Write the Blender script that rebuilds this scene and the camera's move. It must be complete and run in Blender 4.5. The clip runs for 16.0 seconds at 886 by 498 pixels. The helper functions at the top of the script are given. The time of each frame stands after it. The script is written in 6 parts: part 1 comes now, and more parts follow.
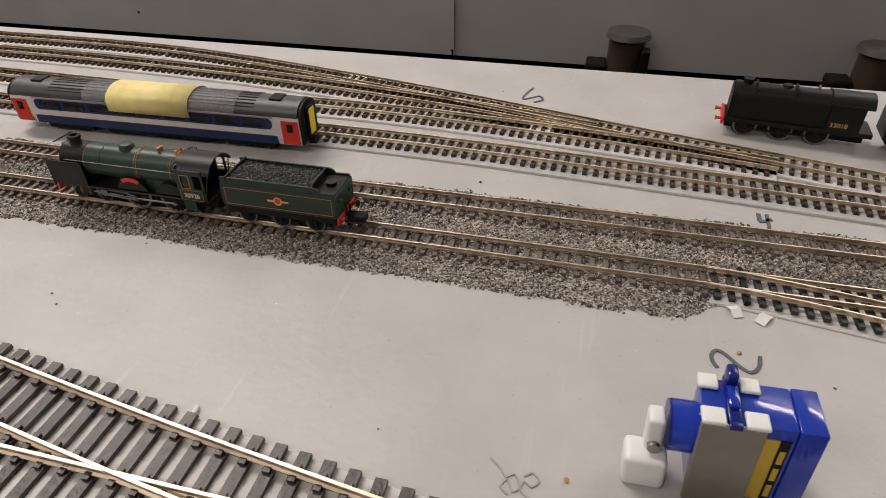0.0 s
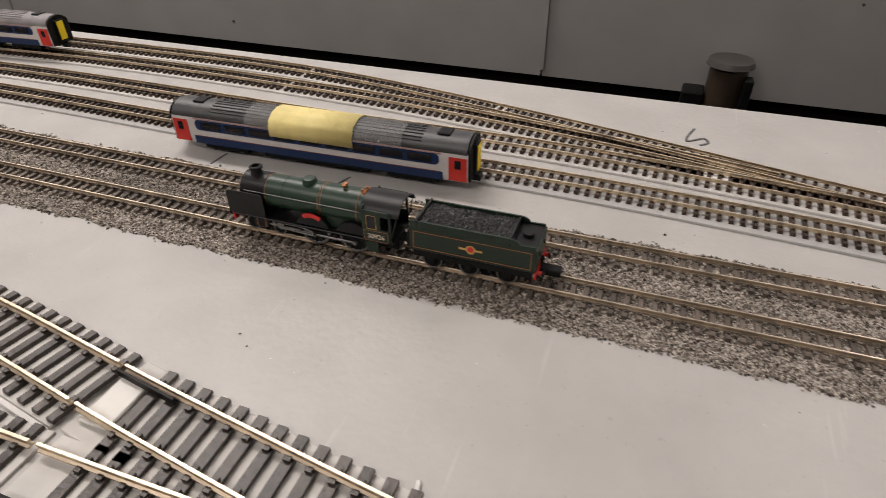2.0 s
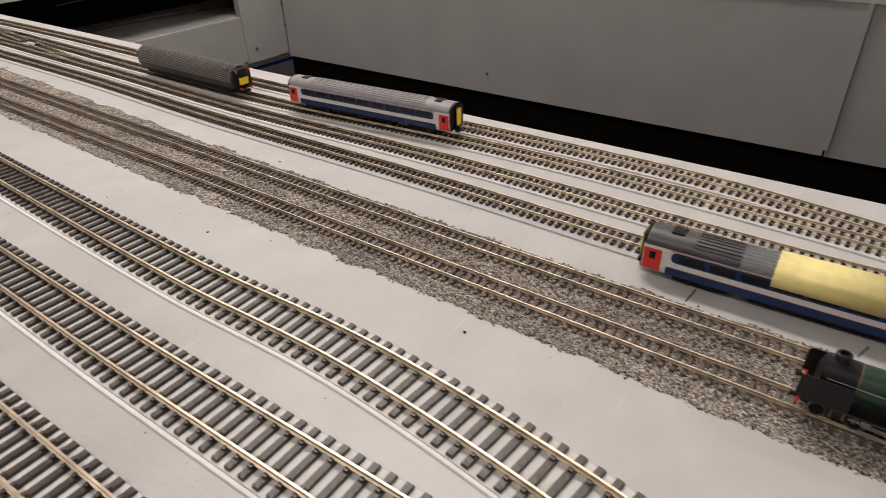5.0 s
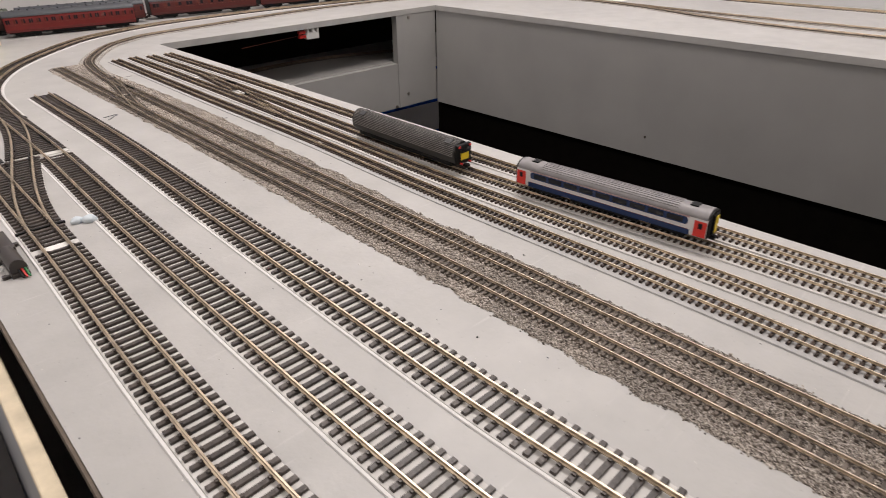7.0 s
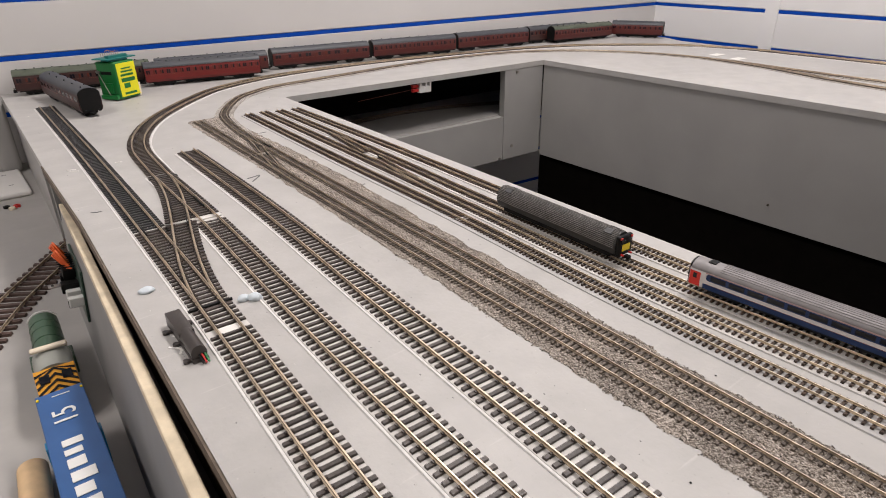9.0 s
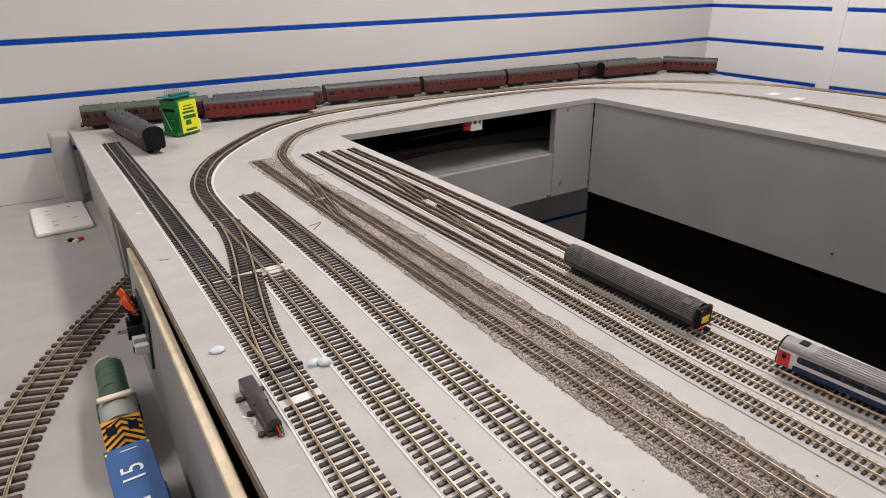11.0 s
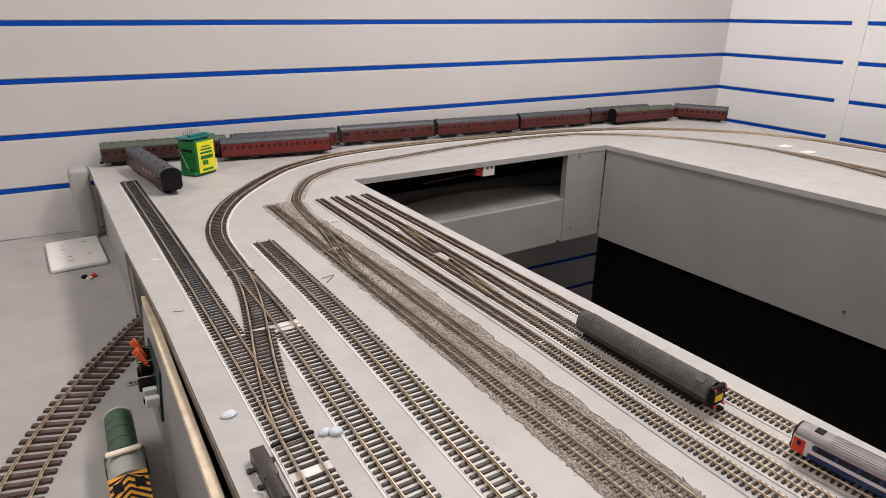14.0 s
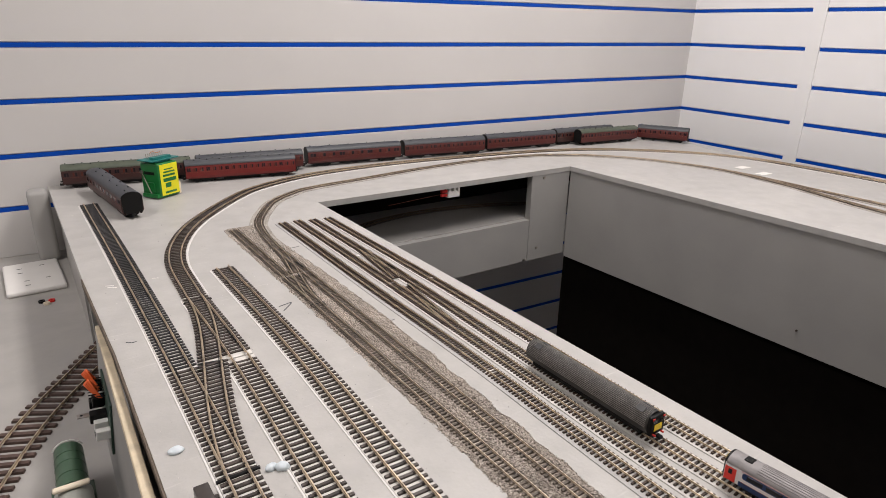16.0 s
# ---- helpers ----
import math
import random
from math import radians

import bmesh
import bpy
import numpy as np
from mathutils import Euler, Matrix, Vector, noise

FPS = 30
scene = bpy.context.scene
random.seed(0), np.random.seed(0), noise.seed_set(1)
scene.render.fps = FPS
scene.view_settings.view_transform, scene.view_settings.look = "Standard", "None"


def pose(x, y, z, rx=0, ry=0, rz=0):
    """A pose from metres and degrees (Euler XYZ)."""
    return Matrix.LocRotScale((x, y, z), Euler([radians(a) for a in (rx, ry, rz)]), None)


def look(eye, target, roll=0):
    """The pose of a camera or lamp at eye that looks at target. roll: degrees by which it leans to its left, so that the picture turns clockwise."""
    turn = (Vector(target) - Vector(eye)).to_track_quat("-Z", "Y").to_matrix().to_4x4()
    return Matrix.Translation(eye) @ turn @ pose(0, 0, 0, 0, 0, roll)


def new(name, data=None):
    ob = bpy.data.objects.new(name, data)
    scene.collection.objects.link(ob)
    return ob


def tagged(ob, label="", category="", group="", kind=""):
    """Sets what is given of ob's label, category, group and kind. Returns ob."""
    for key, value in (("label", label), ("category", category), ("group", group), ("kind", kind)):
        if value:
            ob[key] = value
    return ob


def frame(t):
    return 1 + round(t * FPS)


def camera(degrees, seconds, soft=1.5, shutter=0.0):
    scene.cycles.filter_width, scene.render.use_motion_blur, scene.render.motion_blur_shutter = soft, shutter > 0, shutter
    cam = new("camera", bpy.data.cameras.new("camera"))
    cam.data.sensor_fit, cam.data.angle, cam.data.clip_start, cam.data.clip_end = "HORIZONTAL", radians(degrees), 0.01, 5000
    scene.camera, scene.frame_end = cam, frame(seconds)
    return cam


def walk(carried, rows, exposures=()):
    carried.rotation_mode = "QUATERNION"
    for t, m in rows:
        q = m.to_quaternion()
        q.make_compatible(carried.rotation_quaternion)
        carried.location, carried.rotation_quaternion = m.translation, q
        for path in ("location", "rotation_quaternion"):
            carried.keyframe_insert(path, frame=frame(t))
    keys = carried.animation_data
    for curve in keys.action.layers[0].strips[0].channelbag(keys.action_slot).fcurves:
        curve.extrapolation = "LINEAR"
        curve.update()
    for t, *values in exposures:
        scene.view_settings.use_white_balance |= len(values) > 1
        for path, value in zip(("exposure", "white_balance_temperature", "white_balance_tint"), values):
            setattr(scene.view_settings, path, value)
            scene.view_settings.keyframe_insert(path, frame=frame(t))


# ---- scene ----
cam = camera(72.0, 16.0, soft=0.6, shutter=0.35)
PATH = [
    (0, (-0.372, -1.516, 0.135), (1.181, -1.115, -1.06), -0.9),
    (0.5, (-0.371, -1.507, 0.135), (1.176, -1.084, -1.06), -0.8),
    (1, (-0.369, -1.498, 0.136), (1.174, -1.048, -1.053), -0.7),
    (1.5, (-0.369, -1.482, 0.138), (1.171, -0.993, -1.041), -0.5),
    (2, (-0.367, -1.46, 0.139), (1.162, -0.905, -1.024), -0.5),
    (2.5, (-0.365, -1.438, 0.14), (1.142, -0.815, -1.018), -0.5),
    (3, (-0.366, -1.41, 0.143), (1.113, -0.705, -1.004), -0.5),
    (3.5, (-0.367, -1.385, 0.148), (1.067, -0.582, -0.991), -1.3),
    (4, (-0.376, -1.356, 0.154), (1.039, -0.487, -0.96), -1.1),
    (4.5, (-0.387, -1.331, 0.163), (1.002, -0.391, -0.927), -1.6),
    (7, (-0.435, -1.202, 0.204), (0.776, 0.064, -0.761), -0.9),
    (7.5, (-0.444, -1.179, 0.21), (0.728, 0.141, -0.731), -0.6),
    (8, (-0.451, -1.159, 0.218), (0.687, 0.206, -0.699), -0.5),
    (8.5, (-0.458, -1.141, 0.228), (0.65, 0.267, -0.661), -0.5),
    (9, (-0.467, -1.126, 0.238), (0.612, 0.32, -0.625), -0.8),
    (9.5, (-0.473, -1.112, 0.246), (0.574, 0.368, -0.599), -1.1),
    (10, (-0.477, -1.1, 0.254), (0.544, 0.407, -0.575), -1.2),
    (12.5, (-0.48, -1.083, 0.286), (0.524, 0.475, -0.466), 0.0),
    (13, (-0.482, -1.078, 0.294), (0.522, 0.488, -0.441), 0.5),
    (13.5, (-0.48, -1.077, 0.299), (0.524, 0.497, -0.421), 0.7),
    (14, (-0.479, -1.078, 0.3), (0.528, 0.497, -0.411), 0.6),
    (14.5, (-0.478, -1.079, 0.301), (0.534, 0.494, -0.406), 0.4),
    (15, (-0.476, -1.082, 0.308), (0.55, 0.486, -0.391), 1.0),
    (15.5, (-0.468, -1.089, 0.317), (0.587, 0.467, -0.363), 1.2),
    (16, (-0.461, -1.095, 0.321), (0.617, 0.45, -0.349), 1.2),
]
walk(cam, [(t, look(e, g, r)) for t, e, g, r in PATH], [(0, 0.11, 6600, 12), (4.5, 0.11, 6600, 12), (7, 0.12, 6450, 13), (10, 0.15, 6400, 13), (16, 0.14, 6400, 12)])

# ---- world and lamps ----
world = bpy.data.worlds.new("room_world")
scene.world = world
world.use_nodes = True
world.node_tree.nodes["Background"].inputs[0].default_value = (0.9, 0.95, 1.0, 1)
world.node_tree.nodes["Background"].inputs[1].default_value = 0.05


def area(name, eye, target, sx, sy, power, color=(1.0, 0.94, 0.89)):
    d = bpy.data.lights.new(name, "AREA")
    d.shape, d.size, d.size_y, d.energy, d.color = "RECTANGLE", sx, sy, power, color
    ob = new(name, d)
    ob.matrix_world = look(eye, target)
    return ob


CEIL = 1.55
area("lamp_tube", (0.45, -0.45, CEIL - 0.07), (0.45, -0.45, 0), 0.25, 1.2, 24)
area("lamp_tube", (1.15, -2.75, CEIL - 0.07), (1.15, -2.75, 0), 0.25, 1.2, 11)
area("lamp_tube", (-1.35, -0.6, CEIL - 0.07), (-1.35, -0.6, 0), 0.25, 1.2, 15)


# ---- materials ----
def mat(name, color, rough=0.5, metal=0.0, var=0.12, scale=40.0, bump=0.0, bump_scale=200.0, stain=0.0, coat=0.0, spec=0.5, rand=0.0, emit=None, scratch=0.0):
    """Principled paint with large blotches, fine grain and relief, and a shift from piece to piece."""
    m = bpy.data.materials.new(name)
    m.use_nodes = True
    nt = m.node_tree
    b = nt.nodes["Principled BSDF"]
    b.inputs["Roughness"].default_value = rough
    b.inputs["Metallic"].default_value = metal
    b.inputs["Specular IOR Level"].default_value = spec
    b.inputs["Coat Weight"].default_value = coat
    tc = nt.nodes.new("ShaderNodeTexCoord")
    if var or bump or stain or rand:
        n1 = nt.nodes.new("ShaderNodeTexNoise")
        n1.inputs["Scale"].default_value = scale
        n1.inputs["Detail"].default_value = 6
        nt.links.new(tc.outputs["Object"], n1.inputs["Vector"])
        ramp = nt.nodes.new("ShaderNodeMapRange")
        ramp.inputs[1].default_value, ramp.inputs[2].default_value = 0.3, 0.7
        ramp.inputs[3].default_value, ramp.inputs[4].default_value = 1 - var, 1 + var
        nt.links.new(n1.outputs[0], ramp.inputs[0])
        val = ramp.outputs[0]
        if stain:
            n2 = nt.nodes.new("ShaderNodeTexNoise")
            n2.inputs["Scale"].default_value = scale * 0.13
            n2.inputs["Detail"].default_value = 9
            n2.inputs["Roughness"].default_value = 0.7
            nt.links.new(tc.outputs["Object"], n2.inputs["Vector"])
            r2 = nt.nodes.new("ShaderNodeMapRange")
            r2.inputs[1].default_value, r2.inputs[2].default_value = 0.35, 0.62
            r2.inputs[3].default_value, r2.inputs[4].default_value = 1 - stain, 1.0
            nt.links.new(n2.outputs[0], r2.inputs[0])
            mu = nt.nodes.new("ShaderNodeMath")
            mu.operation = "MULTIPLY"
            nt.links.new(val, mu.inputs[0])
            nt.links.new(r2.outputs[0], mu.inputs[1])
            val = mu.outputs[0]
        if scratch:
            # thin pale streaks and scuffs, broken up by a wider noise
            mp_ = nt.nodes.new("ShaderNodeMapping")
            mp_.inputs["Rotation"].default_value = (0, 0, 0.5)
            mp_.inputs["Scale"].default_value = (18, 260, 1)
            nt.links.new(tc.outputs["Object"], mp_.inputs[0])
            n5 = nt.nodes.new("ShaderNodeTexNoise")
            n5.inputs["Scale"].default_value = 1.0
            n5.inputs["Detail"].default_value = 2
            nt.links.new(mp_.outputs[0], n5.inputs["Vector"])
            r5 = nt.nodes.new("ShaderNodeMapRange")
            r5.inputs[1].default_value, r5.inputs[2].default_value = 0.66, 0.78
            r5.inputs[3].default_value, r5.inputs[4].default_value = 1.0, 1.0 + scratch
            nt.links.new(n5.outputs[0], r5.inputs[0])
            n6 = nt.nodes.new("ShaderNodeTexNoise")
            n6.inputs["Scale"].default_value = 420
            n6.inputs["Detail"].default_value = 2
            nt.links.new(tc.outputs["Object"], n6.inputs["Vector"])
            r6 = nt.nodes.new("ShaderNodeMapRange")
            r6.inputs[1].default_value, r6.inputs[2].default_value = 0.68, 0.76
            r6.inputs[3].default_value, r6.inputs[4].default_value = 1.0, 1.0 - scratch
            nt.links.new(n6.outputs[0], r6.inputs[0])
            for o_ in (r5.outputs[0], r6.outputs[0]):
                mu = nt.nodes.new("ShaderNodeMath")
                mu.operation = "MULTIPLY"
                nt.links.new(val, mu.inputs[0])
                nt.links.new(o_, mu.inputs[1])
                val = mu.outputs[0]
        if rand:
            oi = nt.nodes.new("ShaderNodeObjectInfo")
            r3 = nt.nodes.new("ShaderNodeMapRange")
            r3.inputs[3].default_value, r3.inputs[4].default_value = 1 - rand, 1 + rand
            nt.links.new(oi.outputs["Random"], r3.inputs[0])
            mu = nt.nodes.new("ShaderNodeMath")
            mu.operation = "MULTIPLY"
            nt.links.new(val, mu.inputs[0])
            nt.links.new(r3.outputs[0], mu.inputs[1])
            val = mu.outputs[0]
        mix = nt.nodes.new("ShaderNodeVectorMath")
        mix.operation = "SCALE"
        mix.inputs[0].default_value = color
        nt.links.new(val, mix.inputs["Scale"])
        nt.links.new(mix.outputs[0], b.inputs["Base Color"])
        if bump:
            n3 = nt.nodes.new("ShaderNodeTexNoise")
            n3.inputs["Scale"].default_value = bump_scale
            n3.inputs["Detail"].default_value = 4
            nt.links.new(tc.outputs["Object"], n3.inputs["Vector"])
            bp = nt.nodes.new("ShaderNodeBump")
            bp.inputs["Strength"].default_value = bump
            bp.inputs["Distance"].default_value = 0.001
            nt.links.new(n3.outputs[0], bp.inputs["Height"])
            nt.links.new(bp.outputs[0], b.inputs["Normal"])
    else:
        b.inputs["Base Color"].default_value = (*color, 1)
    if emit:
        b.inputs["Emission Color"].default_value = (1.0, 0.93, 0.85, 1)
        b.inputs["Emission Strength"].default_value = emit
    return m


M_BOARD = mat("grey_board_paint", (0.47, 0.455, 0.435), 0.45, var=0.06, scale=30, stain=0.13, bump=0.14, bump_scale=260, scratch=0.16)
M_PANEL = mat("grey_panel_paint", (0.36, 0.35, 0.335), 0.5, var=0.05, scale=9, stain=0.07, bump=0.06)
M_LOWER = mat("lower_board_paint", (0.40, 0.385, 0.365), 0.5, var=0.05, scale=25, stain=0.12, bump=0.1)
# near-black fill for the shade under the layout boards
M_SHADE_FILL = mat("near_black_shade_fill", (0.007, 0.0055, 0.0045), 0.95, var=0.2, spec=0.1)
# one white slatwall in two tones: light painted in, duller north, brighter east
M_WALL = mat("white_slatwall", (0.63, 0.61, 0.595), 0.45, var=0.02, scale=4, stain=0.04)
M_WALL_LIT = mat("white_slatwall_lit", (0.83, 0.82, 0.815), 0.4, var=0.02, scale=4)
M_BLUE = mat("blue_slat_insert", (0.0, 0.06, 0.40), 0.45, var=0.08, spec=0.2)
M_CEIL = mat("ceiling_white", (0.75, 0.74, 0.72), 0.8, var=0.02)
M_FLOOR = mat("floor_shade_black", (0.0025, 0.0025, 0.0025), 1.0, var=0.3, scale=60, spec=0.05)
M_PLY = mat("ply_edge", (0.72, 0.61, 0.44), 0.65, var=0.15, scale=60, stain=0.2, bump=0.3)
M_PLYD = mat("grey_plank_face", (0.30, 0.295, 0.285), 0.55, var=0.06, scale=20, stain=0.15)
M_SLEEP = mat("dark_brown_sleeper", (0.052, 0.040, 0.034), 0.4, var=0.4, scale=260, rand=0.3, bump=0.3, bump_scale=600)
M_SLEEPN = mat("small_brown_sleeper", (0.045, 0.026, 0.017), 0.55, var=0.3, scale=500, rand=0.35)
M_SLEEPB = mat("black_sleeper", (0.02, 0.019, 0.019), 0.5, var=0.2, scale=300, rand=0.25)
M_RAIL = mat("nickel_rail", (0.60, 0.50, 0.375), 0.42, metal=1.0, var=0.25, scale=90)
M_RAILN = mat("small_nickel_rail", (0.68, 0.58, 0.44), 0.38, metal=1.0, var=0.25, scale=120)
M_RAILB = mat("dull_ballasted_rail", (0.60, 0.51, 0.40), 0.36, metal=1.0, var=0.3, scale=120)
M_RAILD = mat("dark_brown_rail", (0.20, 0.15, 0.11), 0.5, metal=1.0, var=0.2, scale=120)
M_EDGE = mat("brown_board_edge", (0.15, 0.115, 0.088), 0.8, var=0.25, scale=90, stain=0.3)
M_FOAM = mat("grey_foam_underlay", (0.64, 0.62, 0.59), 0.8, var=0.08, scale=80, stain=0.12)
M_FOAMW = mat("white_foam_edge", (0.72, 0.70, 0.68), 0.8, var=0.06, scale=80)
M_FOAMN = mat("pale_small_underlay", (0.54, 0.52, 0.495), 0.8, var=0.1, scale=120)
M_DULLINE = mat("dull_red_line", (0.19, 0.05, 0.025), 0.5, var=0.1)
M_PINK = mat("pinkish_white_line", (0.42, 0.27, 0.26), 0.45, var=0.05)
M_FOAMG = mat("grey_foam_underlay", (0.42, 0.41, 0.40), 0.85, var=0.08, scale=80)
M_WHITE = mat("white_card", (0.8, 0.78, 0.74), 0.7, var=0.04)
M_BLACK = mat("black_plastic", (0.006, 0.006, 0.006), 0.5, var=0.2, scale=300, spec=0.2)
M_SATIN = mat("satin_black", (0.006, 0.006, 0.0065), 0.42, var=0.15, scale=300, spec=0.28)
M_GREEN = mat("loco_green", (0.012, 0.036, 0.020), 0.38, var=0.1, scale=300, spec=0.4)
M_GREEN2 = mat("tender_green", (0.010, 0.024, 0.014), 0.42, var=0.12, scale=300, spec=0.4)
M_RED = mat("signal_red", (0.62, 0.025, 0.02), 0.45, var=0.08, scale=200)
M_ORANGE = mat("orange_line", (0.36, 0.14, 0.05), 0.5, var=0.1)
M_COPPER = mat("copper_fittings", (0.75, 0.3, 0.12), 0.3, metal=1.0, var=0.1)
M_COAL = mat("coal_lumps", (0.012, 0.012, 0.013), 0.3, var=0.4, scale=900, bump=0.8, bump_scale=900)
M_STEEL = mat("steel_rods", (0.24, 0.235, 0.23), 0.5, metal=1.0, var=0.2, scale=300)
M_NAVY = mat("coach_navy", (0.005, 0.024, 0.090), 0.38, var=0.06, scale=200, spec=0.4)
M_CWHITE = mat("coach_white", (0.62, 0.59, 0.58), 0.4, var=0.04, scale=200)
M_CRED = mat("coach_red_door", (0.62, 0.03, 0.02), 0.4, var=0.05)
M_GLASSD = mat("dark_coach_window", (0.010, 0.011, 0.016), 0.12, var=0.0, spec=0.35)
M_ROOF = mat("grey_coach_roof", (0.045, 0.045, 0.047), 0.45, var=0.12, scale=120)
M_ROOFL = mat("light_grey_coach_roof", (0.24, 0.225, 0.225), 0.5, var=0.12, scale=120)
M_YEL = mat("yellow_end", (0.90, 0.66, 0.01), 0.45, var=0.04)
M_TAPE = mat("masking_tape", (0.80, 0.67, 0.27), 0.6, var=0.06, scale=200, bump=0.2, bump_scale=500)
M_CLEAR = mat("clear_tape", (0.55, 0.55, 0.55), 0.1, var=0.1, scale=200, bump=0.25, bump_scale=300)
M_MAROON = mat("maroon_coach_side", (0.080, 0.009, 0.007), 0.4, var=0.12, scale=60)
M_MAROOND = mat("dark_maroon_coach_side", (0.045, 0.014, 0.012), 0.45, var=0.12, scale=60)
M_PALE = mat("pale_window", (0.13, 0.035, 0.026), 0.25, var=0.35, scale=120)
M_GOLD = mat("straw_lining", (0.6, 0.36, 0.1), 0.5, var=0.05)
M_OOROOF = mat("slate_coach_roof", (0.050, 0.053, 0.060), 0.5, var=0.12, scale=40)
M_OOROOFG = mat("mossy_green_roof", (0.075, 0.088, 0.062), 0.6, var=0.2, scale=40)
M_BOXG = mat("green_plastic_box", (0.006, 0.15, 0.03), 0.35, var=0.06)
M_LABY = mat("yellow_label", (0.80, 0.74, 0.01), 0.45, var=0.03)
M_TEAL = mat("teal_circuit_board", (0.006, 0.16, 0.15), 0.4, var=0.06)
M_LGREEN = mat("engine_green", (0.040, 0.085, 0.048), 0.35, var=0.08, scale=100)
M_LGREY = mat("engine_grey", (0.30, 0.31, 0.28), 0.5, var=0.08)
M_CREAM = mat("cream_strip", (0.75, 0.66, 0.52), 0.55, var=0.05)
M_WASPY = mat("warning_orange", (0.75, 0.33, 0.01), 0.5, var=0.06)
M_CONT = mat("blue_container", (0.035, 0.105, 0.28), 0.42, var=0.06, scale=60)
M_CONTL = mat("light_blue_plastic", (0.03, 0.25, 0.5), 0.4, var=0.05)
M_DOWEL = mat("pine_dowel", (0.72, 0.50, 0.28), 0.6, var=0.12, scale=80)
M_PLATE = mat("white_socket_plate", (0.8, 0.78, 0.75), 0.35, var=0.02)
M_SERVO = mat("blue_servo_plastic", (0.01, 0.06, 0.62), 0.12, var=0.08, coat=0.3)
M_SERVOD = mat("dark_blue_servo_plastic", (0.004, 0.012, 0.16), 0.2, var=0.08)
M_ALU = mat("brushed_aluminium", (0.36, 0.335, 0.30), 0.45, metal=1.0, var=0.06, scale=200, bump=0.1)
M_BRASSL = mat("gold_servo_label", (0.6, 0.42, 0.05), 0.35, metal=0.5, var=0.1)
M_NYLON = mat("white_nylon", (0.75, 0.75, 0.72), 0.35, var=0.03)
M_PEN = mat("marker_ink", (0.10, 0.10, 0.105), 0.6, var=0.15, scale=600)
M_PCB = mat("green_circuit_board", (0.025, 0.055, 0.040), 0.4, var=0.1)
M_WIRE = mat("orange_wire", (0.75, 0.13, 0.03), 0.4, var=0.05)
M_BROWNP = mat("brown_tube", (0.05, 0.034, 0.024), 0.3, var=0.1)
M_GREYT = mat("grey_cap", (0.06, 0.056, 0.052), 0.45, var=0.1)
M_TACK = mat("pale_blue_putty", (0.62, 0.68, 0.72), 0.6, var=0.05)
M_MOTOR = mat("brown_motor_plastic", (0.045, 0.037, 0.033), 0.38, var=0.12, scale=200)
M_PENF = mat("faint_pencil", (0.37, 0.35, 0.325), 0.6, var=0.15, scale=600)
M_CRUMB = mat("brown_crumb", (0.42, 0.22, 0.07), 0.6, var=0.2, scale=900)
M_CLEAR.node_tree.nodes["Principled BSDF"].inputs["Alpha"].default_value = 0.16
M_SERVO.node_tree.nodes["Principled BSDF"].inputs["Transmission Weight"].default_value = 0.45


def ballast_mat(name, dark, mid, light, island=False):
    """Gravel: every grain has its own tone, from brown-black to pale grey."""
    m = bpy.data.materials.new(name)
    m.use_nodes = True
    nt = m.node_tree
    b = nt.nodes["Principled BSDF"]
    b.inputs["Roughness"].default_value = 0.85
    tc = nt.nodes.new("ShaderNodeTexCoord")
    v = nt.nodes.new("ShaderNodeTexVoronoi")
    v.inputs["Scale"].default_value = 1500
    nt.links.new(tc.outputs["Object"], v.inputs["Vector"])
    r = nt.nodes.new("ShaderNodeValToRGB")
    cr = r.color_ramp
    cr.elements[0].color, cr.elements[1].color = (*dark, 1), (*light, 1)
    e = cr.elements.new(0.45)
    e.color = (*mid, 1)
    if island:
        geo = nt.nodes.new("ShaderNodeNewGeometry")
        nt.links.new(geo.outputs["Random Per Island"], r.inputs[0])
    else:
        sep = nt.nodes.new("ShaderNodeSeparateColor")
        nt.links.new(v.outputs["Color"], sep.inputs[0])
        nt.links.new(sep.outputs[0], r.inputs[0])
    n = nt.nodes.new("ShaderNodeTexNoise")
    n.inputs["Scale"].default_value = 25
    nt.links.new(tc.outputs["Object"], n.inputs["Vector"])
    mr = nt.nodes.new("ShaderNodeMapRange")
    mr.inputs[1].default_value, mr.inputs[2].default_value = 0.3, 0.7
    mr.inputs[3].default_value, mr.inputs[4].default_value = 0.8, 1.2
    nt.links.new(n.outputs[0], mr.inputs[0])
    s = nt.nodes.new("ShaderNodeVectorMath")
    s.operation = "SCALE"
    # the ballast tone is scaled up with y, paler towards the curve
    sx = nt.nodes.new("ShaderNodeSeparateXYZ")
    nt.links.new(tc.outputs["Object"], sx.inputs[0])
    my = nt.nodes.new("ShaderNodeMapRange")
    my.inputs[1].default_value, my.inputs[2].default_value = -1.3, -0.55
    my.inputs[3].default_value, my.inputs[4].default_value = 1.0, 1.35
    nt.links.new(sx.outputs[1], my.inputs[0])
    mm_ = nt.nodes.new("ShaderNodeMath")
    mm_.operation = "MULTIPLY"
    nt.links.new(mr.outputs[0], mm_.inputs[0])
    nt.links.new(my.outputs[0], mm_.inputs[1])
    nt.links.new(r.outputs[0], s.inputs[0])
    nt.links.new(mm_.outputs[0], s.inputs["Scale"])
    nt.links.new(s.outputs[0], b.inputs["Base Color"])
    if not island:
        bp = nt.nodes.new("ShaderNodeBump")
        bp.inputs["Strength"].default_value = 0.9
        bp.inputs["Distance"].default_value = 0.0005
        nt.links.new(v.outputs["Distance"], bp.inputs["Height"])
        nt.links.new(bp.outputs[0], b.inputs["Normal"])
    return m


